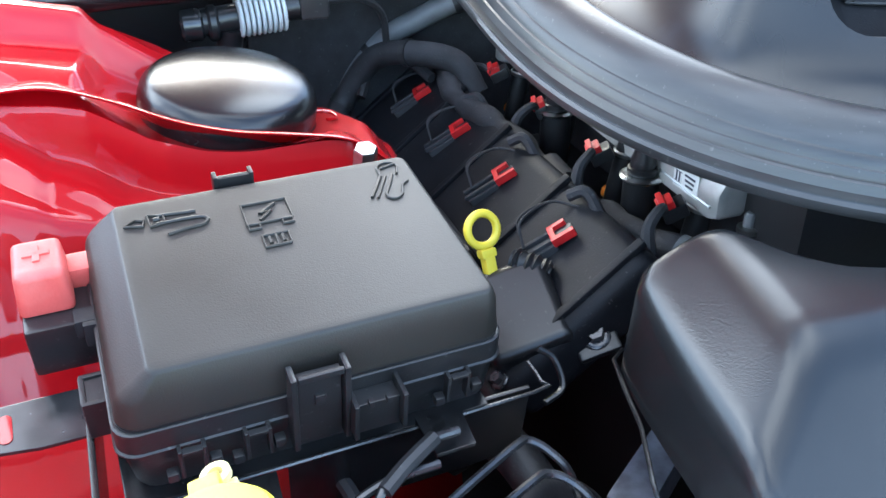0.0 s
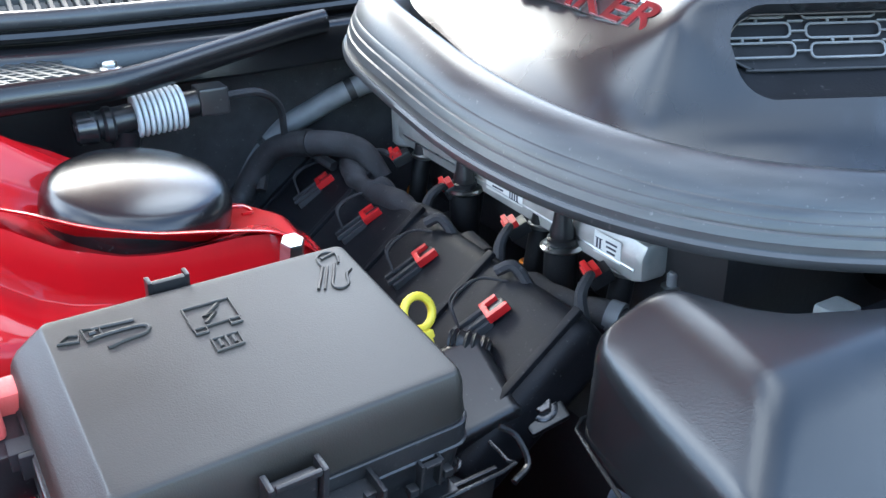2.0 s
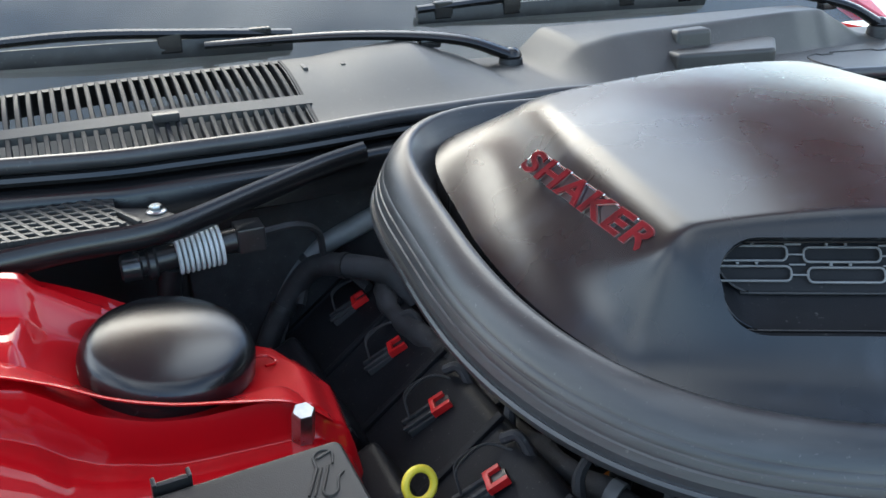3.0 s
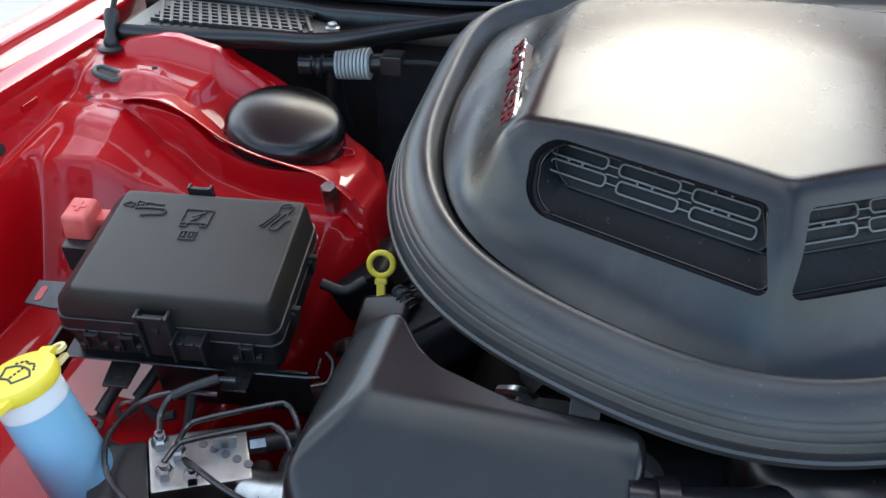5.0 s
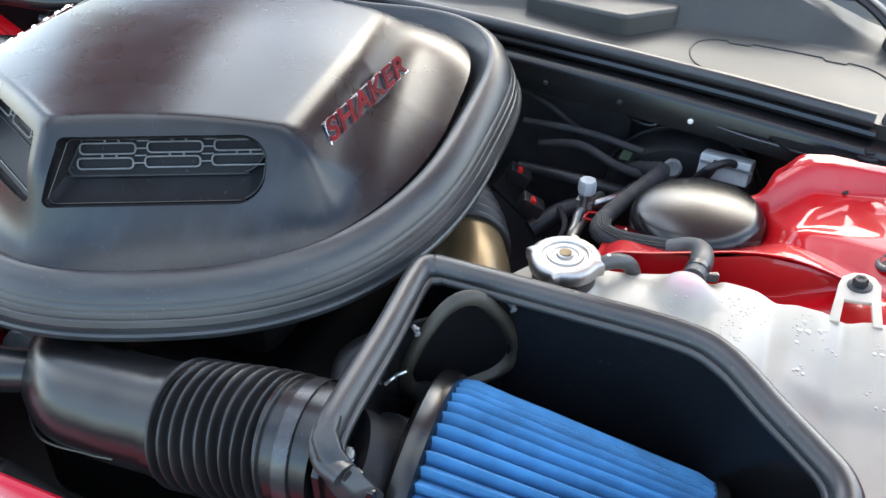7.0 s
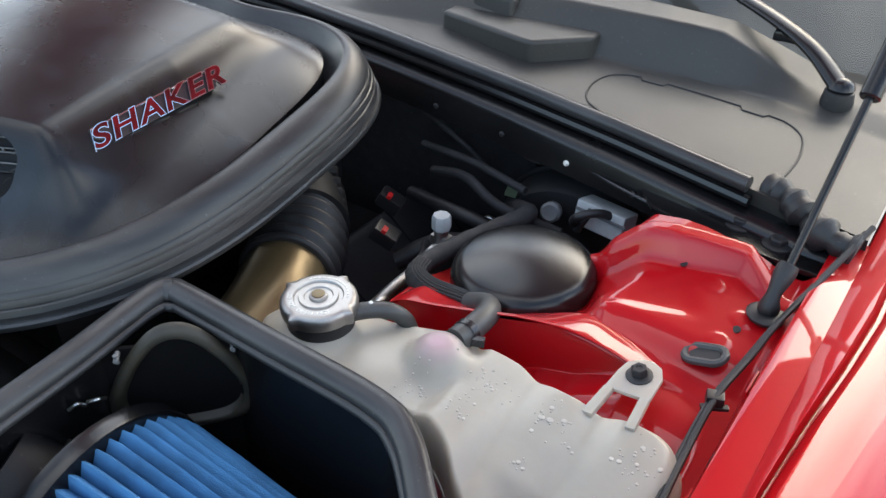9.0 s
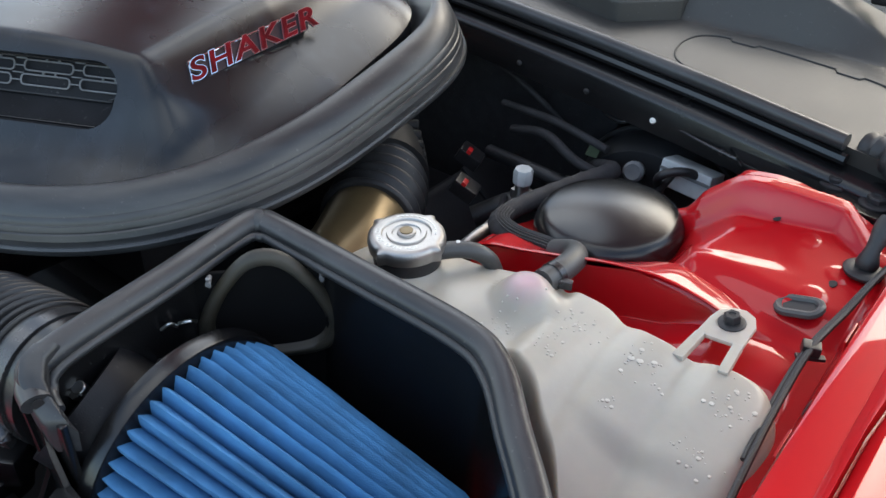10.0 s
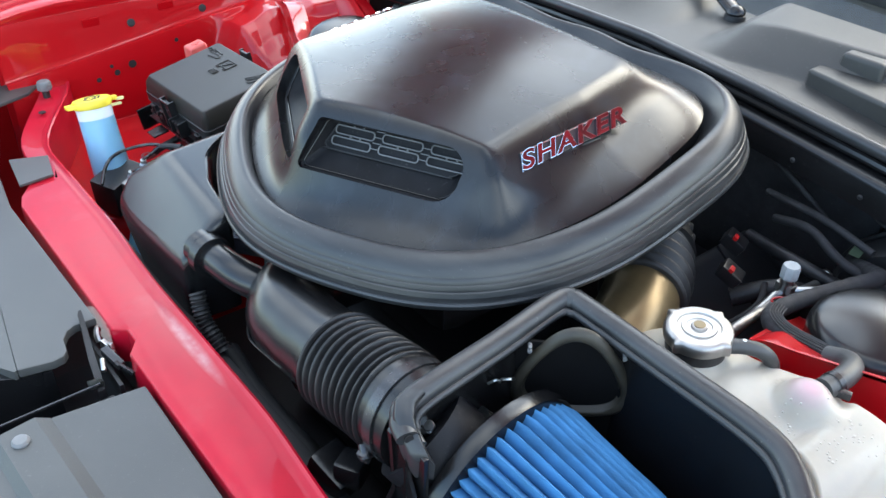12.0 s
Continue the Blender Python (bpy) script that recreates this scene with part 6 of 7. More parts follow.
# corrugated breather and cover beside it
single("breather_elbow", tube([(-0.315, 0.06, 0.80), (-0.305, 0.048, 0.80), (-0.295, 0.04, 0.795)], 0.010, 12, 8, radii=lambda t: 0.0095 + 0.0015 * math.sin(60 * t)), SOFT, "corrugated black breather elbow", "breather")
cb = thing("coil_box", (-0.32, 0.02, 0.74), "satin black plastic cover with a flanged bolt", "cover box")
CBM = pose(-0.322, 0.028, 0.772, 26, -20, -12)
part("lid", box(0.070, 0.085, 0.034, bevel=0.007, m=CBM, seg=3, top=0.86), PLASTIC, cb)
part("ear", prism([(0.028, -0.05), (0.060, -0.05), (0.060, -0.02), (0.028, -0.02)], -0.012, -0.004, 0.003, CBM), PLASTIC, cb)
part("bolt", bolt((0, 0, 0), 0.0075, 0.007, 1.5, CBM @ pose(0.045, -0.035, -0.004)), STEEL, cb)
for k, (x, y, z) in enumerate(((-0.36, 0.13, 0.765), (-0.37, 0.245, 0.76), (-0.375, 0.35, 0.76))):
    single("coil_cover", joined(box(0.075, 0.085, 0.05, bevel=0.010, m=pose(x, y, z, 0, -30, 0), seg=3), box(0.06, 0.012, 0.014, bevel=0.003, m=pose(x - 0.005, y - 0.045, z + 0.02, 0, -30, 0))), ENGINE, "matt black plastic cover beside the valve cover", "cover", "coil covers")

# hoses on the bulkhead side
for pts, r, material, word in (
    ([(-0.395, 0.44, 0.70), (-0.37, 0.455, 0.76), (-0.342, 0.468, 0.798), (-0.31, 0.455, 0.842), (-0.277, 0.405, 0.858), (-0.24, 0.38, 0.85), (-0.225, 0.36, 0.82)], 0.0135, TAPE, "thick taped black heater hose curving over the valve cover"),
    ([(-0.37, 0.47, 0.70), (-0.345, 0.478, 0.79), (-0.30, 0.475, 0.85), (-0.255, 0.47, 0.875), (-0.20, 0.455, 0.90), (-0.12, 0.44, 0.92)], 0.0125, GREYP, "grey-black heater hose along the bulkhead"),
):
    hh = thing("heater_hose", pts[0], word, "hose", "heater hoses")
    part("hose", tube(pts, r, 14, 8), material, hh)
    way = curve(pts, 8)
    for k in (14, 30):
        part("clamp", tube([way[k], way[k + 1]], r + 0.0015, 16, 2), SOFT, hh)
# ribbed grey sleeve on the bulkhead connector
sv = thing("bulkhead_connector", (-0.44, 0.365, 0.91), "black cable connector with a ribbed grey sleeve", "connector")
a, b = Vector((-0.512, 0.368, 0.921)), Vector((-0.382, 0.372, 0.930))
part("barrel", rod(a, b, 0.0125), PLASTIC, sv)
L0, L1 = Vector((-0.464, 0.366, 0.926)), Vector((-0.424, 0.367, 0.928))
for k in range(9):
    p = L0.lerp(L1, k / 8)
    part("sleeve_rib", rod(p, p + (L1 - L0).normalized() * 0.0036, 0.0205, 20, 0.1), PALE, sv, "pale grey rib")
part("glass_end", rod(a + Vector((-0.004, 0, 0)), a + Vector((0.016, 0.0, 0.0)), 0.0150), STEEL, sv)
part("collar", rod(a + Vector((0.020, 0, 0)), a + Vector((0.030, 0.0, 0.0)), 0.0165), PLASTIC, sv)
part("clip", box(0.028, 0.03, 0.026, bevel=0.003, m=pose(-0.392, 0.372, 0.930)), PLASTIC, sv)
part("drop_cable", tube([(-0.47, 0.37, 0.915), (-0.475, 0.38, 0.88), (-0.47, 0.40, 0.82)], 0.012, 12), PLASTIC, sv)
part("tail", tube([(-0.38, 0.375, 0.930), (-0.34, 0.39, 0.925), (-0.31, 0.42, 0.90), (-0.30, 0.44, 0.86)], 0.004, 8), TAPE, sv)
# dark pipes between fuse box and cover, low in the bay
for pts, r in (([(-0.40, -0.02, 0.70), (-0.37, -0.03, 0.72), (-0.35, -0.08, 0.70), (-0.34, -0.14, 0.66)], 0.016), ([(-0.38, 0.05, 0.72), (-0.36, 0.03, 0.74), (-0.35, -0.02, 0.72)], 0.010), ([(-0.40, 0.06, 0.80), (-0.375, 0.062, 0.792), (-0.355, 0.075, 0.80)], 0.006), ([(-0.42, -0.10, 0.68), (-0.40, -0.16, 0.70), (-0.37, -0.20, 0.68)], 0.012)):
    single("bay_hose", tube(pts, r, 12), SOFT, "dark rubber hose low in the bay", "hose", "bay hoses")
single("lower_casting", joined(box(0.06, 0.09, 0.05, bevel=0.012, m=pose(-0.35, -0.14, 0.70, 20, 15, 30)), box(0.04, 0.05, 0.05, bevel=0.010, m=pose(-0.37, -0.19, 0.68, 0, 30, 10))), GREYP, "dusty grey casting below the inlet cover", "casting")

# ---- intake pipe ----
ip = thing("intake_pipe", (0.1, -0.2, 0.80), "satin black intake elbow with a ribbed rubber bellows", "intake pipe")
part("elbow", tube([(0.040, -0.06, 0.850), (0.035, -0.13, 0.850), (0.042, -0.185, 0.851), (0.075, -0.216, 0.853), (0.118, -0.221, 0.857), (0.155, -0.221, 0.861), (0.188, -0.221, 0.866)], 0.048, 36, 8), SATIN, ip, smooth=60)
part("mould_line", tube([(-0.006, -0.17, 0.836), (0.01, -0.222, 0.832), (0.06, -0.262, 0.834), (0.12, -0.268, 0.845), (0.15, -0.268, 0.851)], 0.0012, 6, 8), SATIN, ip)
part("cuff", tube([(0.182, -0.221, 0.865), (0.198, -0.221, 0.8675)], 0.0500, 40, 4), SATIN, ip)
part("bellows", tube([(0.194, -0.221, 0.867), (0.23, -0.221, 0.874), (0.265, -0.220, 0.881), (0.298, -0.220, 0.886)], 0.05, 44, 56, radii=lambda t: 0.0455 + 0.0095 * (0.5 + 0.5 * math.sin(2 * math.pi * 9.5 * t)) ** 2.0), BELLOWS, ip, smooth=80)
part("cuff", tube([(0.290, -0.220, 0.885), (0.315, -0.219, 0.889), (0.334, -0.219, 0.890)], 0.0515, 40, 4), SATIN, ip)
part("band", tube([(0.306, -0.220, 0.888), (0.318, -0.2195, 0.889)], 0.0535, 40, 3), STEEL, ip, "dark steel hose clamp")
part("band_screw", joined(rod((0.305, -0.270, 0.872), (0.315, -0.274, 0.862), 0.005), box(0.010, 0.010, 0.016, bevel=0.002, m=pose(0.310, -0.272, 0.862, 20, 0, 20))), STEEL, ip)

# ---- filter box ----
RIM = [(0.364, -0.262), (0.345, -0.255), (0.338, -0.235), (0.330, -0.13), (0.322, -0.045), (0.330, -0.031), (0.345, -0.029), (0.45, -0.031), (0.55, -0.034), (0.590, -0.048), (0.632, -0.086), (0.662, -0.113), (0.679, -0.132), (0.685, -0.155), (0.676, -0.179), (0.656, -0.198), (0.633, -0.215), (0.610, -0.229), (0.590, -0.238)]
RZ = 0.940


def rim_z(x, y):
    return RZ + 0.035 * (y + 0.03) - 0.010 * sstep((x - 0.56) / 0.12) + (-0.012 * sstep((-0.24 - y) / 0.02))


fbx = thing("filter_box", (0.5, -0.15, 0.70), "open black filter box with a rubber-trimmed rim", "filter box")
wall_out = [Vector((x, y, 0)) for x, y in RIM]
cen = Vector((0.50, -0.15, 0))
outer_top, outer_low, inner_low, inner_top = [], [], [], []
for p in curve([(v.x, v.y, 0) for v in wall_out], 4):
    d = (p - cen)
    q = p - d.normalized() * 0.004
    zt = rim_z(p.x, p.y)
    outer_top.append(Vector((p.x, p.y, zt)))
    outer_low.append(Vector((p.x - d.x * 0.05, p.y - d.y * 0.05, 0.70)))
    inner_low.append(Vector((q.x - d.x * 0.05, q.y - d.y * 0.05, 0.70)))
    inner_top.append(Vector((q.x, q.y, zt)))
bm = rings([[a, b, c, d] for a, b, c, d in zip(outer_top, outer_low, inner_low, inner_top)])
part("wall", bm, SATIN, fbx, smooth=50)
part("floor", prism([(v.x, v.y) for v in outer_low], 0.700, 0.705), DARK, fbx)
part("rim_trim", tube([(x, y, rim_z(x, y) + 0.004) for x, y in RIM], 0.0108, 16, 8, flat=0.72), RUBBER, fbx, "black rubber bulb trim of the rim", smooth=60)
part("rim_lip", tube([(x + (0.5 - x) * 0.055, y + (-0.15 - y) * 0.085, rim_z(x, y) - 0.004) for x, y in RIM], 0.0042, 10, 8), RUBBER, fbx)
part("corner_fold", rings([[(x - 0.006, y - 0.005, z - h), (x - 0.007, y - 0.007, z - 0.003), (x - 0.003, y - 0.006, z + 0.002), (x + 0.005, y + 0.004, z + 0.002), (x + 0.007, y + 0.007, z - 0.003), (x + 0.006, y + 0.006, z - h)] for x, y, z, h in ((0.338, -0.236, 0.946, 0.016), (0.341, -0.248, 0.943, 0.020), (0.350, -0.256, 0.935, 0.023), (0.362, -0.259, 0.925, 0.024), (0.375, -0.259, 0.914, 0.024), (0.381, -0.258, 0.908, 0.022))]), RUBBER, fbx, "folded rubber end of the trim", smooth=60)
part("corner_plate", box(0.046, 0.006, 0.215, (0.362, -0.258, 0.805), 0.002), SATIN, fbx)
part("trim_bore", lathe([(0.0042, 0), (0.0042, 0.0012), (0.001, 0.0013)], 12, frame_m((0.3652, -0.2622, rim_z(0.364, -0.262) + 0.005), (0.3, 0.9, 0), (0, 0, 1))), DARK, fbx)
# low front wall, mounting foot and its bolt
part("front_wall", rings([[(x, y, 0.70), (x, y - 0.002, zt), (x, y + 0.002, zt), (x, y + 0.004, 0.70)] for x, y, zt in ((0.362, -0.262, 0.905), (0.372, -0.266, 0.885), (0.385, -0.268, 0.862), (0.43, -0.270, 0.856), (0.48, -0.272, 0.858), (0.54, -0.266, 0.864), (0.572, -0.252, 0.872), (0.586, -0.243, 0.895), (0.592, -0.238, 0.922))]), SATIN, fbx)
part("foot", prism([(0.372, -0.270), (0.385, -0.264), (0.470, -0.268), (0.462, -0.295), (0.452, -0.318), (0.425, -0.330), (0.405, -0.318), (0.402, -0.300), (0.380, -0.288)], 0.848, 0.854, 0.002), SATIN, fbx)
part("washer", lathe([(0.0175, 0), (0.0175, 0.0018), (0.012, 0.003)], 28, pose(0.427, -0.300, 0.854)), DARK, fbx)
part("bolt", bolt((0.427, -0.300, 0.856), 0.0075, 0.005, 1.3), STEEL, fbx)
part("side_plate", prism([(-0.245, 0.70), (-0.275, 0.74), (-0.285, 0.80), (-0.262, 0.84), (-0.266, 0.915), (-0.252, 0.93), (-0.235, 0.93)], 0.338, 0.344, 0.001, Matrix(((0, 0, 1, 0), (1, 0, 0, 0), (0, 1, 0, 0), (0, 0, 0, 1)))), SATIN, fbx)
part("outer_bolt", joined(lathe([(0.015, 0), (0.015, 0.002), (0.009, 0.003)], 20, pose(0.342, -0.268, 0.775, 0, -80, 0)), bolt((0, 0, 0), 0.008, 0.007, 1.2, pose(0.340, -0.268, 0.775, 0, -80, 0))), ZINC, fbx, "zinc bolt with a wide washer")
# moulded duct collar on the back wall inside
cn = frame_m((0.374, -0.068, 0.888), (0.70, 0.714, 0), (0, 0, 1))
if (cn.to_3x3() @ Vector((0, 0, 1))).dot(Vector((1, -1, 0))) < 0:
    cn = cn @ Matrix.Rotation(math.pi, 4, "Y")
# plate painted near-black so it sinks into the shade of the box
part("corner_wall", box(0.118, 0.150, 0.004, bevel=0.001, m=cn @ pose(0, -0.032, -0.004)), DUCT_SHADE, fbx)


def collar_loop(r, z, n=60):
    """Rounded triangle standing on its flat side."""
    pts = []
    for k in range(n):
        a = 2 * math.pi * k / n
        q = r * (1 + 0.13 * math.cos(3 * (a - math.pi / 2)) + 0.02 * math.cos(6 * (a - math.pi / 2)))
        pts.append(cn @ Vector((q * math.cos(a) * 1.05, q * math.sin(a) + 0.002, z)))
    return pts


part("duct_collar", rings([collar_loop(r, z) for r, z in ((0.055, -0.002), (0.055, 0.002), (0.052, 0.005), (0.048, 0.0065), (0.0445, 0.005), (0.043, 0.0), (0.041, -0.0015))], caps=False), DUCT, fbx, "dark moulded duct collar", smooth=50)
# flat disc, no depth behind it: the shade of the mouth is its colour
part("duct_hole", rings([collar_loop(0.043, -0.0018), collar_loop(0.043, -0.0010)]), DUCT_SHADE, fbx, "flat near-black disc, the shade of the duct mouth painted on")
for x in (-0.045, 0.045):
    part("rivet", joined(rod(cn @ Vector((x, 0.040, -0.002)), cn @ Vector((x, 0.040, 0.010)), 0.0022), rod(cn @ Vector((x, 0.034, 0.004)), cn @ Vector((x, 0.046, 0.009)), 0.0015)), GREYP, fbx)
part("wire_clip", joined(tube([(0.338, -0.148, 0.902), (0.344, -0.143, 0.908), (0.342, -0.136, 0.900)], 0.0015, 6), tube([(0.340, -0.133, 0.900), (0.347, -0.128, 0.903), (0.345, -0.120, 0.897)], 0.0015, 6)), ZINC, fbx)

# pleated filter
af = thing("air_filter", (0.5, -0.16, 0.70), "blue pleated conical gauze air filter with black rubber ends", "air filter")
A0, A1 = Vector((0.382, -0.166, 0.811)), Vector((0.606, -0.148, 0.789))
AXF = (A1 - A0).normalized()
s1 = AXF.cross(Vector((0, 0, 1))).normalized()
s2 = s1.cross(AXF)
NP, SUB = 50, 10
loops = []
for t in lin(0, 1, 15):
    c = A0.lerp(A1, t)
    R = 0.104 - 0.020 * t
    ease = min(1.0, 14 * t + 0.25, 14 * (1 - t) + 0.4)
    loop = []
    for i in range(NP * SUB):
        a = 2 * math.pi * i / (NP * SUB)
        ph = (i % SUB) / SUB
        wav = abs(2 * ph - 1)
        dep = 0.0145 * wav ** 1.5
        wob = 0.0010 * noise.noise(Vector((i // SUB * 3.1, t * 5, 2)))
        r = R - dep * (0.6 + 0.4 * ease) - (1 - ease) * 0.006 + wob
        loop.append(c + r * (math.cos(a) * s1 + math.sin(a) * s2))
    loops.append(loop)
part("pleats", rings(loops), FILTER, af, smooth=75)
FM0 = frame_m(A0, s1, s2)
if (FM0.to_3x3() @ Vector((0, 0, 1))).dot(AXF) < 0:
    FM0 = frame_m(A0, s2, s1)
part("base_ring", lathe([(0.060, -0.020), (0.095, -0.018), (0.1045, -0.012), (0.1060, -0.004), (0.1045, 0.003), (0.098, 0.006), (0.09, 0.006)], 60, FM0), SATIN, af, "black moulded rubber base")
FM1 = FM0.copy()
FM1.translation = A1
part("end_cap", lathe([(0.076, -0.006), (0.0835, -0.005), (0.0845, 0.001), (0.0825, 0.006), (0.076, 0.008), (0.02, 0.0085)], 60, FM1), SATIN, af, "black rubber end cap")
part("neck", tube([Vector((0.325, -0.219, 0.872)), Vector((0.348, -0.205, 0.850)), Vector((0.372, -0.180, 0.820))], 0.052, 36, 5), ENGINE, af)
part("clamp", tube([(0.352, -0.204, 0.848), (0.360, -0.197, 0.840)], 0.0585, 40, 3), ZINC, af, "zinc worm-drive clamp")
part("clamp_screw", joined(rod((0.346, -0.226, 0.902), (0.338, -0.210, 0.868), 0.0055), lathe([(0.0075, 0), (0.0075, 0.006), (0.004, 0.007)], 6, pose(0.343, -0.224, 0.894, 30, 10, 0))), ZINC, af)
single("box_breather", tube([(0.31, -0.09, 0.84), (0.335, -0.095, 0.85), (0.36, -0.10, 0.855)], 0.012, 12), PLASTIC, "small black breather spigot in the filter box", "spigot")

# ---- coolant tank ----
TKO = [(0.372, 0.024), (0.382, 0.056), (0.420, 0.078), (0.470, 0.086), (0.508, 0.100), (0.535, 0.110), (0.565, 0.098), (0.600, 0.094), (0.640, 0.086), (0.690, 0.084), (0.735, 0.084), (0.757, 0.066), (0.760, 0.020), (0.754, -0.040), (0.744, -0.078), (0.724, -0.094), (0.698, -0.096), (0.672, -0.082), (0.645, -0.052), (0.618, -0.030), (0.575, -0.004), (0.480, 0.002), (0.405, 0.002)]
tk = thing("coolant_tank", (0.6, 0.03, 0.65), "translucent white coolant tank with bubbles and yellowed seams", "coolant tank")
line = curve([(x, y, 0) for x, y in TKO], 9, True)
mid = Vector((0.600, 0.048, 0))


def tank_top(x, y):
    """Moulded lobes that slope down towards the front at the outer end."""
    z = 0.906 - 0.42 * smax(0.0, 0.062 - y, 0.03) * sstep((x - 0.56) / 0.12)
    lobe = math.exp(-(((x - 0.590) / 0.030) ** 2) ** 2) * 0.9 + math.exp(-(((x - 0.651) / 0.026) ** 2) ** 2) * 0.9 + math.exp(-(((x - 0.718) / 0.034) ** 2) ** 2)
    z += 0.012 * lobe * sstep((x - 0.555) / 0.02)
    z -= 0.006 * sstep((0.004 - y) / 0.02) * sstep((x - 0.62) / 0.05)
    pads = ((0.433, 0.040, 0.034, 0.014), (0.542, 0.062, 0.026, 0.026), (0.500, 0.040, 0.034, 0.006))
    z += sum((h * math.exp(-(((x - bx) ** 2 + (y - by) ** 2) / r ** 2) ** 1.8)) ** 4 for bx, by, r, h in pads) ** 0.25
    return z


def tank_loop(f, drop):
    out = []
    for p in line:
        x, y = mid.x + (p.x - mid.x) * f, mid.y + (p.y - mid.y) * f
        out.append((x, y, tank_top(x, y) - drop))
    return out


loops = [tank_loop(0.985, 0.050), tank_loop(0.990, 0.046)]
for f, drop in ((0.995, 0.040), (1.0, 0.030), (0.998, 0.022), (0.990, 0.013), (0.975, 0.0065), (0.95, 0.002), (0.91, 0.0)):
    loops.append(tank_loop(f, drop))
for f in lin(0.88, 0.03, 44):
    loops.append(tank_loop(f, 0.0))
part("tank_body", rings(loops), TANK, tk, smooth=80)
part("seam", rings([tank_loop(f, d) for f, d in ((0.985, 0.046), (1.006, 0.0465), (1.010, 0.049), (1.006, 0.0515), (0.985, 0.052))], caps=False), TANK, tk, "yellowed moulded seam")
part("tank_lower", rings([[(mid.x + (p.x - mid.x) * 0.90, mid.y + (p.y - mid.y) * 0.90, 0.66) for p in line], tank_loop(0.955, 0.16), tank_loop(0.975, 0.052)]), PINK, tk, "lower shell tinted pink by the coolant", smooth=80)
random.seed(5)
for bx, by, spread, cnt, big in ((0.540, 0.026, 0.015, 22, 0.0010), (0.592, 0.056, 0.017, 30, 0.0013), (0.590, 0.022, 0.012, 14, 0.0011), (0.652, 0.048, 0.018, 32, 0.0024), (0.722, 0.054, 0.020, 34, 0.0018), (0.645, 0.012, 0.010, 8, 0.0016), (0.722, 0.006, 0.016, 20, 0.0018)):
    for k in range(cnt):
        x, y = bx + random.gauss(0, spread * 0.55), by + random.gauss(0, spread * 0.5)
        r = random.uniform(0.0005, 1.0) ** 2 * big + 0.0005
        part("bubble", lathe([(r * 1.1, -0.0012), (r * 1.0, 0.0001), (r * 0.8, 0.0004), (r * 0.5, 0.0005), (r * 0.1, 0.00045)], 11, pose(x, y, tank_top(x, y))), BUBBLE, tk)
# mounting ear with a window and its bolt
em = frame_m((0.690, 0.129, 0.920), (1, 0, 0.12), (0, 1, 0.1))
part("ear", joined(prism([(0.018, 0.004), (0.013, 0.015), (0.004, 0.020), (-0.006, 0.019), (-0.015, 0.012), (-0.018, 0.0), (-0.020, -0.022), (0.018, -0.022)], -0.002, 0.002, 0.0012, em), prism([(-0.020, -0.021), (-0.024, -0.055), (-0.015, -0.055), (-0.012, -0.021)], -0.003, 0.003, 0.0012, em), prism([(0.010, -0.021), (0.012, -0.055), (0.020, -0.055), (0.018, -0.021)], -0.003, 0.003, 0.0012, em)), TANK, tk, "milky plastic mounting ear")
part("bolt", bolt((0, 0, 0), 0.0068, 0.008, 1.6, em @ pose(0, 0, 0.002)), SOFT, tk)

cp = thing("pressure_cap", (0.428, 0.030, 0.92), "stamped silver pressure cap on a black neck", "cap")
cm = frame_m((0.433, 0.040, 0.914), (1, 0, 0.02), (0, 1, 0.03)) @ Matrix.Scale(1.06, 4)
part("neck", lathe([(0.027, -0.010), (0.028, 0.0), (0.0285, 0.010), (0.027, 0.013), (0.0275, 0.016), (0.026, 0.018)], 40, cm), SOFT, cp, "black rubber neck ring")
loops = []
for r0, z, lob in ((0.029, 0.012, 1.0), (0.0312, 0.013, 1.0), (0.0320, 0.019, 1.0), (0.0312, 0.0235, 1.0), (0.0290, 0.0255, 0.8), (0.0262, 0.0262, 0.3), (0.0205, 0.0262, 0), (0.0196, 0.0245, 0), (0.0165, 0.0245, 0), (0.0158, 0.0262, 0), (0.0120, 0.0262, 0), (0.0112, 0.0250, 0), (0.0078, 0.0250, 0), (0.0072, 0.0268, 0), (0.0060, 0.0275, 0), (0.002, 0.0276, 0)):
    loops.append([cm @ Vector(((r0 + lob * 0.0042 * max(0.0, math.cos(4 * a)) ** 14) * math.cos(a), (r0 + lob * 0.0042 * max(0.0, math.cos(4 * a)) ** 14) * math.sin(a), z)) for a in (2 * math.pi * k / 96 for k in range(96))])
part("cap_shell", rings(loops), ALU, cp, smooth=40)
part("rivet", lathe([(0.0055, 0.027), (0.0055, 0.0282), (0.003, 0.0286)], 18, cm), BRONZE, cp)
words = "DO NOT OPEN HOT"
for k, ch in enumerate(words):
    if ch != " ":
        a = radians(-150 + k * 120 / (len(words) - 1) - 0)
        part("letter", lettering(ch, 0.0055, 0.0003, cm @ Matrix.Rotation(a, 4, "Z") @ pose(0.0235, 0, 0.0262, 0, 0, 90)), ZINC, cp)
for k in range(14):
    a = radians(30 + k * 9)
    part("raised_mark", box(0.0012, 0.0022, 0.0006, bevel=0, m=cm @ Matrix.Rotation(a, 4, "Z") @ pose(0.0235, 0, 0.0264)), ZINC, cp)
single("overflow_hose", tube([(0.454, 0.050, 0.925), (0.469, 0.066, 0.926), (0.481, 0.078, 0.922), (0.488, 0.087, 0.911), (0.490, 0.093, 0.895), (0.490, 0.094, 0.88)], 0.0076, 14, 8), PANEL, "grey-black overflow hose from the tank neck", "hose")
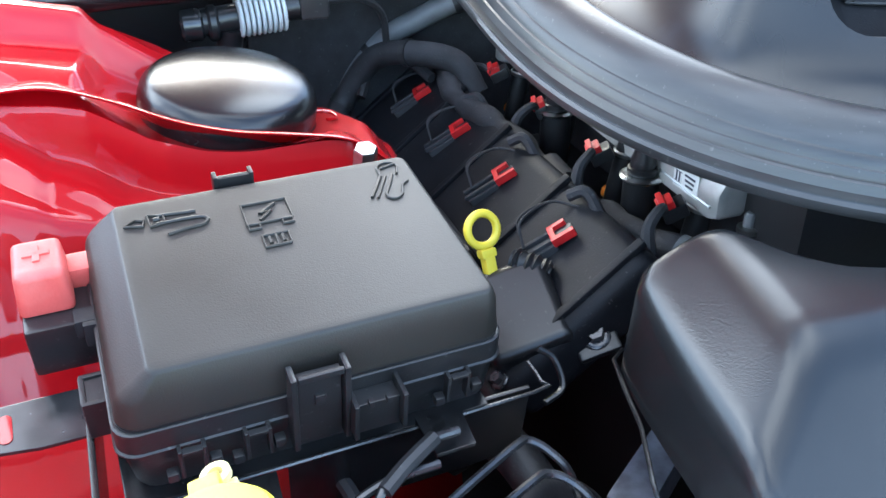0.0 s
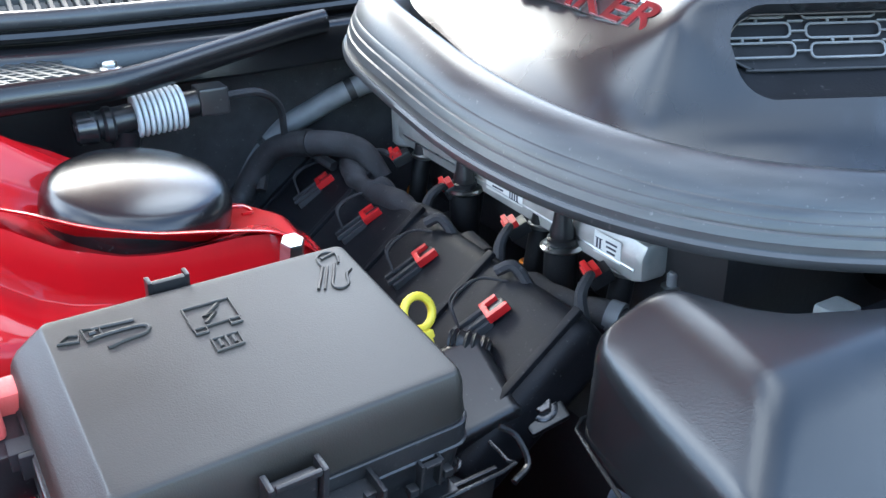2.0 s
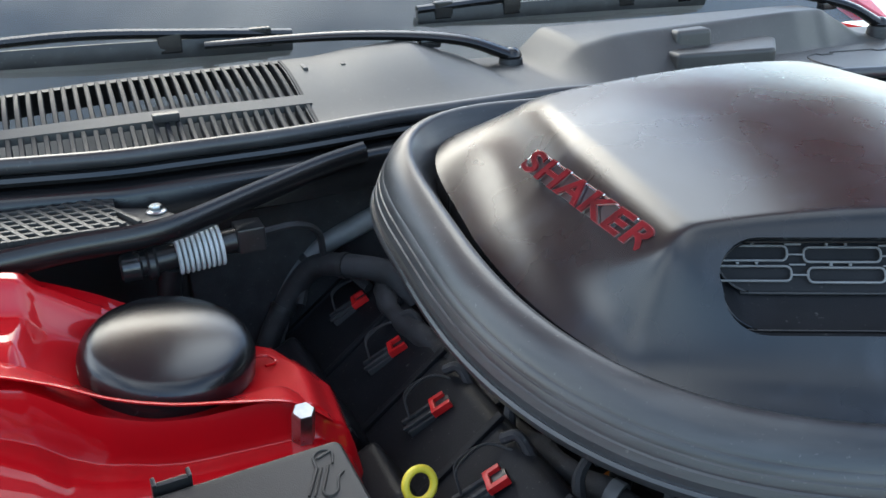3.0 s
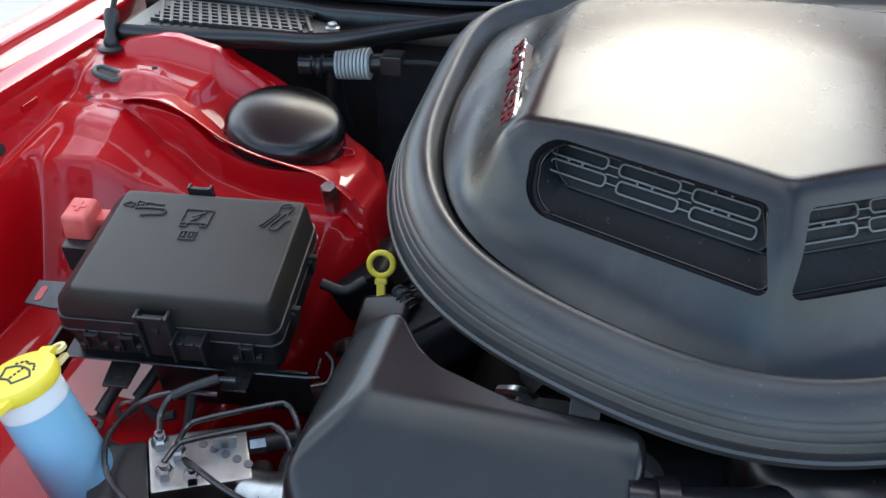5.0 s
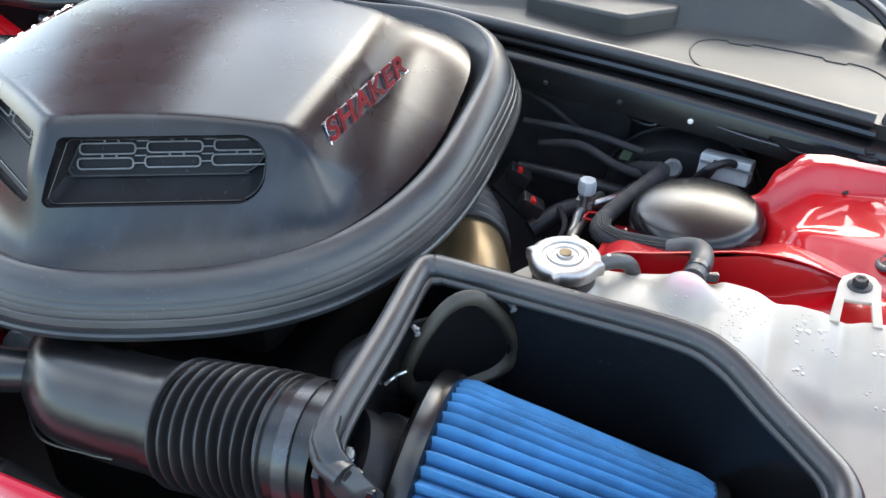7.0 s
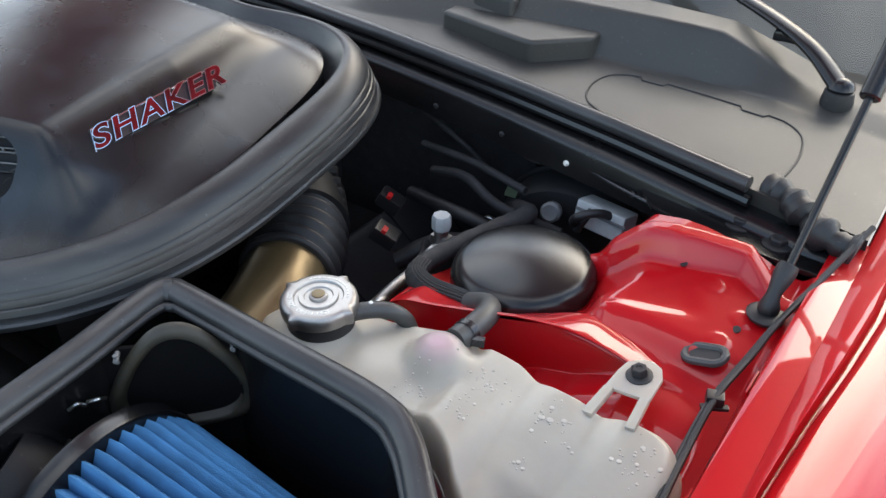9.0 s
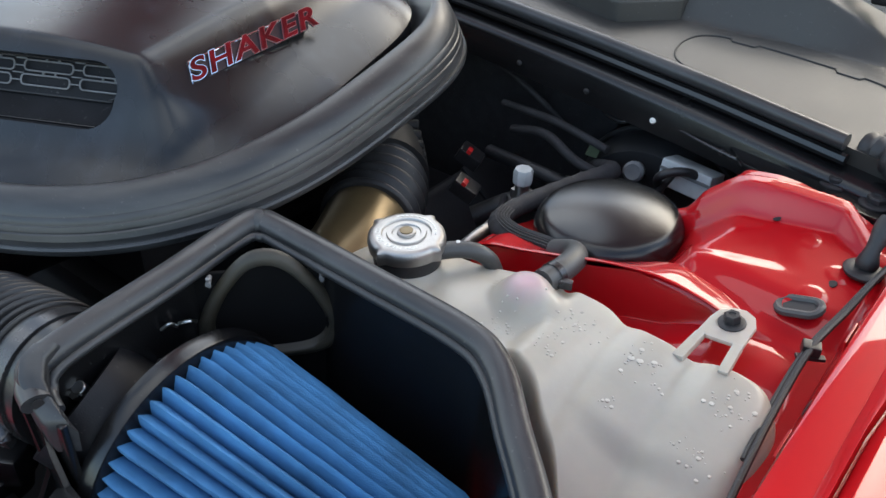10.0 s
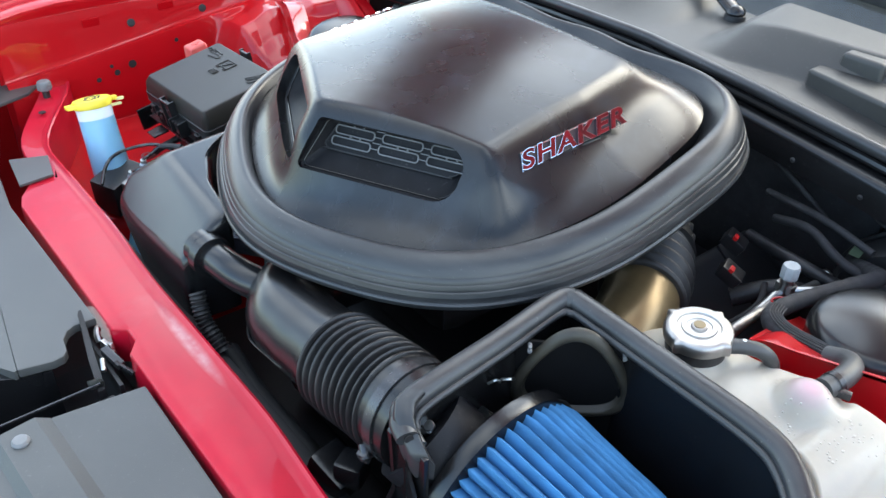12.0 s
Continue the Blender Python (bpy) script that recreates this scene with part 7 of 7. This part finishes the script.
single("hose_dot", lathe([(0.002, 0), (0.002, 0.0006), (0.001, 0.0008)], 10, pose(0.468, 0.0655, 0.9335)), PAPER, "white paint dot on the hose", "mark")

# braided hose to the tank
bh = thing("braided_hose", (0.47, 0.2, 0.86), "black braided coolant hose looping past the strut cover", "hose")
part("braid", tube([(0.420, 0.40, 0.85), (0.452, 0.362, 0.875), (0.472, 0.335, 0.890), (0.462, 0.290, 0.893), (0.443, 0.235, 0.890), (0.433, 0.190, 0.888), (0.442, 0.166, 0.889), (0.470, 0.155, 0.892), (0.505, 0.152, 0.896), (0.530, 0.150, 0.898)], 0.0098, 16, 10, radii=lambda t: 0.0098 + 0.0004 * math.sin(400 * t)), TAPE, bh)
for s in (-0.0075, -0.0045, -0.0015, 0.0015, 0.0045, 0.0075):
    part("tracer", tube([(0.436 + s, 0.190, 0.8995 - abs(s) * 0.3), (0.444 + s * 0.7, 0.169 + s * 0.5, 0.9010 - abs(s) * 0.3), (0.470, 0.155 + s, 0.9045 - abs(s) * 0.3), (0.505, 0.152 + s, 0.9085 - abs(s) * 0.3), (0.528, 0.150 + s, 0.9105 - abs(s) * 0.3)], 0.0008, 6, 6), SLAT, bh)
part("elbow", tube([(0.515, 0.151, 0.900), (0.534, 0.147, 0.910), (0.546, 0.132, 0.917), (0.549, 0.108, 0.920), (0.546, 0.080, 0.920)], 0.0112, 16, 8), PANEL, bh, "moulded grey-black rubber elbow")
part("clip", joined(tube([(0.5480, 0.098, 0.920), (0.5475, 0.091, 0.920)], 0.0122, 18, 2), box(0.012, 0.006, 0.008, bevel=0.001, m=pose(0.562, 0.090, 0.920, 0, 0, 20))), STEEL, bh, "spring clip")

# refrigerant lines
rl = thing("refrigerant_line", (0.41, 0.2, 0.80), "bare aluminium refrigerant line with service caps", "refrigerant line")
part("pipe", tube([(0.398, 0.075, 0.835), (0.40, 0.12, 0.841), (0.40, 0.168, 0.843), (0.395, 0.240, 0.846), (0.396, 0.275, 0.850), (0.43, 0.31, 0.858), (0.44, 0.36, 0.85)], 0.0062, 14, 8), ZINC, rl)
part("pipe", tube([(0.380, 0.075, 0.80), (0.392, 0.13, 0.83), (0.400, 0.19, 0.848), (0.398, 0.26, 0.842), (0.40, 0.35, 0.83)], 0.0065, 14, 8), ALU, rl)
part("valve", joined(rod((0.396, 0.278, 0.845), (0.396, 0.278, 0.874), 0.0085), box(0.022, 0.014, 0.012, bevel=0.002, m=pose(0.396, 0.278, 0.858))), ALU, rl)
part("cap", lathe([(0.0105, 0), (0.0112, 0.002), (0.0112, 0.014), (0.0095, 0.0175), (0.004, 0.018)], 8, pose(0.396, 0.278, 0.872)), PALE, rl, "pale grey plastic service cap")
part("cap", joined(lathe([(0.0095, 0), (0.0095, 0.010), (0.007, 0.012)], 18, pose(0.392, 0.392, 0.818, 50, 10, 0)), lathe([(0.005, 0.0121), (0.005, 0.0128), (0.002, 0.013)], 12, pose(0.392, 0.392, 0.818, 50, 10, 0))), ZINC, rl)

# bronze inlet tube running under the scoop
bt = thing("bronze_tube", (0.3, 0.1, 0.80), "bronze-coloured plastic inlet tube with black bellows", "inlet tube")
part("tube", tube([(0.345, -0.020, 0.815), (0.335, 0.035, 0.836), (0.318, 0.090, 0.845), (0.292, 0.140, 0.846)], 0.047, 36, 8), BRONZE, bt, smooth=60)
part("bellows", tube([(0.296, 0.134, 0.846), (0.275, 0.175, 0.846), (0.245, 0.215, 0.846)], 0.05, 40, 40, radii=lambda t: 0.0505 + 0.0036 * math.sin(2 * math.pi * 5.0 * t)), SOFT, bt, smooth=80)
part("throttle", tube([(0.246, 0.213, 0.846), (0.20, 0.26, 0.846)], 0.056, 30, 4), DARK, bt)
for k in range(4):
    part("boss", lathe([(0.006, 0), (0.006, 0.012), (0.004, 0.014)], 12, pose(0.262 - 0.012 * k, 0.252 + 0.010 * k, 0.868 + 0.006 * k, 0, 90, 40)), DARK, bt)

# dim engine details on this side
VR = pose(0.285, 0.25, 0.735, 0, 38, 0)
vr2 = thing("valve_cover", (0.285, 0.25, 0.70), "black valve cover in deep shade", "valve cover")
part("cover", box(0.14, 0.42, 0.05, bevel=0.014, m=VR, seg=3), DARK, vr2)
for y in (-0.12, 0.0, 0.12):
    part("rib", box(0.14, 0.008, 0.006, bevel=0.002, m=VR @ pose(0, y, 0.026)), DARK, vr2)
for x, y, z in ((0.335, 0.255, 0.862), (0.300, 0.31, 0.868)):
    dc2 = thing("dim_connector", (x, y, z), "black connector with a red tab in deep shade", "connector", "dim connectors")
    part("housing", box(0.03, 0.024, 0.018, bevel=0.003, m=pose(x, y, z - 0.01, 0, 30, 20)), PLASTIC, dc2)
    part("tab", box(0.006, 0.010, 0.005, bevel=0.001, m=pose(x + 0.004, y - 0.006, z + 0.001, 0, 30, 20)), CONN_RED, dc2)
for pts, r, mt in (
    ([(0.30, 0.40, 0.86), (0.36, 0.38, 0.88), (0.42, 0.36, 0.87), (0.50, 0.365, 0.86)], 0.006, TAPE),
    ([(0.27, 0.42, 0.88), (0.36, 0.40, 0.89), (0.44, 0.385, 0.885)], 0.005, TAPE),
    ([(0.28, 0.38, 0.83), (0.36, 0.36, 0.84), (0.44, 0.37, 0.83), (0.52, 0.39, 0.82)], 0.009, SOFT),
    ([(0.33, 0.28, 0.80), (0.37, 0.32, 0.82), (0.42, 0.36, 0.81)], 0.013, SOFT),
    ([(0.36, 0.20, 0.80), (0.38, 0.25, 0.83), (0.36, 0.30, 0.83)], 0.004, TAPE),
    ([(0.25, 0.44, 0.92), (0.30, 0.43, 0.905), (0.33, 0.44, 0.88), (0.36, 0.43, 0.87)], 0.004, TAPE),
    ([(0.40, 0.44, 0.93), (0.41, 0.42, 0.915), (0.44, 0.41, 0.912), (0.46, 0.42, 0.925)], 0.003, STEEL),
    ([(0.505, 0.40, 0.85), (0.52, 0.35, 0.893), (0.535, 0.352, 0.905), (0.55, 0.37, 0.90), (0.56, 0.40, 0.87)], 0.005, SOFT),
):
    single("bay_cable", tube(pts, r, 10), mt, "dark cable in the shade of the bay", "cable", "bay cables")
bb = thing("brake_booster", (0.49, 0.47, 0.70), "black brake booster on the bulkhead", "brake booster")
part("drum", lathe([(0.02, 0), (0.09, 0.004), (0.103, 0.014), (0.103, 0.05), (0.09, 0.07)], 40, pose(0.49, 0.47, 0.80, 90, 0, 0)), DARK, bb)
part("rolled_seam", tube([(0.49 + 0.106 * math.cos(a), 0.438, 0.80 + 0.106 * math.sin(a)) for a in lin(0, 2 * math.pi, 41)[:-1]], 0.004, 8, 1, closed=True), DARK, bb)
part("boss", lathe([(0.03, 0.06), (0.03, 0.085), (0.024, 0.09)], 24, pose(0.49, 0.47, 0.80, 90, 0, 0)), DARK, bb)
single("sensor_cap", lathe([(0.010, 0), (0.012, 0.003), (0.012, 0.012), (0.009, 0.015), (0.004, 0.013)], 18, pose(0.478, 0.385, 0.872, 70, 0, 10)), GREYP, "round black sensor cap", "sensor")
pb = thing("pale_module", (0.54, 0.385, 0.86), "pale grey control module behind the strut tower", "module")
part("case", box(0.062, 0.03, 0.030, bevel=0.003, m=pose(0.542, 0.385, 0.886, -12, 0, -8)), PALE, pb)
part("lid_line", box(0.063, 0.002, 0.003, bevel=0, m=pose(0.542, 0.3695, 0.894, -12, 0, -8)), GREYP, pb)
part("lead", tube([(0.530, 0.372, 0.898), (0.528, 0.362, 0.890), (0.520, 0.360, 0.874)], 0.004, 8), SOFT, pb)
single("green_tag", box(0.014, 0.004, 0.022, bevel=0.001, m=pose(0.418, 0.395, 0.875, 10, 15, 30)), mat("green_tag", (0.12, 0.16, 0.10), 0.5), "dull green tag on a cable", "tag")

# washer hose clipped along the wing
wh = thing("washer_hose", (0.75, 0.1, 0.92), "thin black washer hose clipped along the wing", "hose")
part("hose", tube([(0.80, 0.36, 0.985), (0.782, 0.30, 0.962), (0.765, 0.235, 0.945), (0.757, 0.19, 0.932), (0.749, 0.140, 0.924), (0.748, 0.09, 0.912), (0.752, 0.02, 0.905), (0.760, -0.08, 0.89), (0.765, -0.18, 0.85)], 0.0028, 8, 8), SOFT, wh)
part("hose", tube([(0.795, 0.36, 0.978), (0.778, 0.30, 0.956), (0.762, 0.235, 0.940), (0.7535, 0.19, 0.929), (0.7455, 0.140, 0.921), (0.7440, 0.09, 0.910), (0.748, 0.02, 0.902)], 0.0020, 8, 8), SOFT, wh)
part("clip", joined(box(0.014, 0.012, 0.010, bevel=0.002, m=pose(0.748, 0.140, 0.921, 0, 0, 20)), box(0.022, 0.006, 0.003, bevel=0.001, m=pose(0.750, 0.136, 0.916, 0, 0, 30))), PLASTIC, wh)
# dark bits below the intake pipe
single("shroud_bracket", joined(box(0.05, 0.04, 0.05, bevel=0.008, m=pose(0.245, -0.268, 0.775, 0, 20, 10)), box(0.03, 0.03, 0.03, bevel=0.006, m=pose(0.27, -0.262, 0.80, 0, 0, 30))), SATIN, "black plastic bracket by the shroud", "bracket")
single("lower_hose", tube([(-0.03, -0.250, 0.74), (0.05, -0.255, 0.73), (0.14, -0.250, 0.72), (0.2, -0.24, 0.70)], 0.012, 12), DARK, "black hose below the intake pipe", "hose")
single("corrugated_loom", tube([(-0.05, -0.272, 0.83), (-0.03, -0.276, 0.80), (0.0, -0.27, 0.77)], 0.010, 12, 20, radii=lambda t: 0.010 + 0.0014 * math.sin(90 * t)), DARK, "corrugated black loom by the bar", "loom")
single("elbow_hose", tube([(0.29, -0.13, 0.83), (0.275, -0.10, 0.86), (0.295, -0.08, 0.875), (0.32, -0.085, 0.87)], 0.013, 14, 8), SOFT, "black elbow hose beside the filter box", "hose")
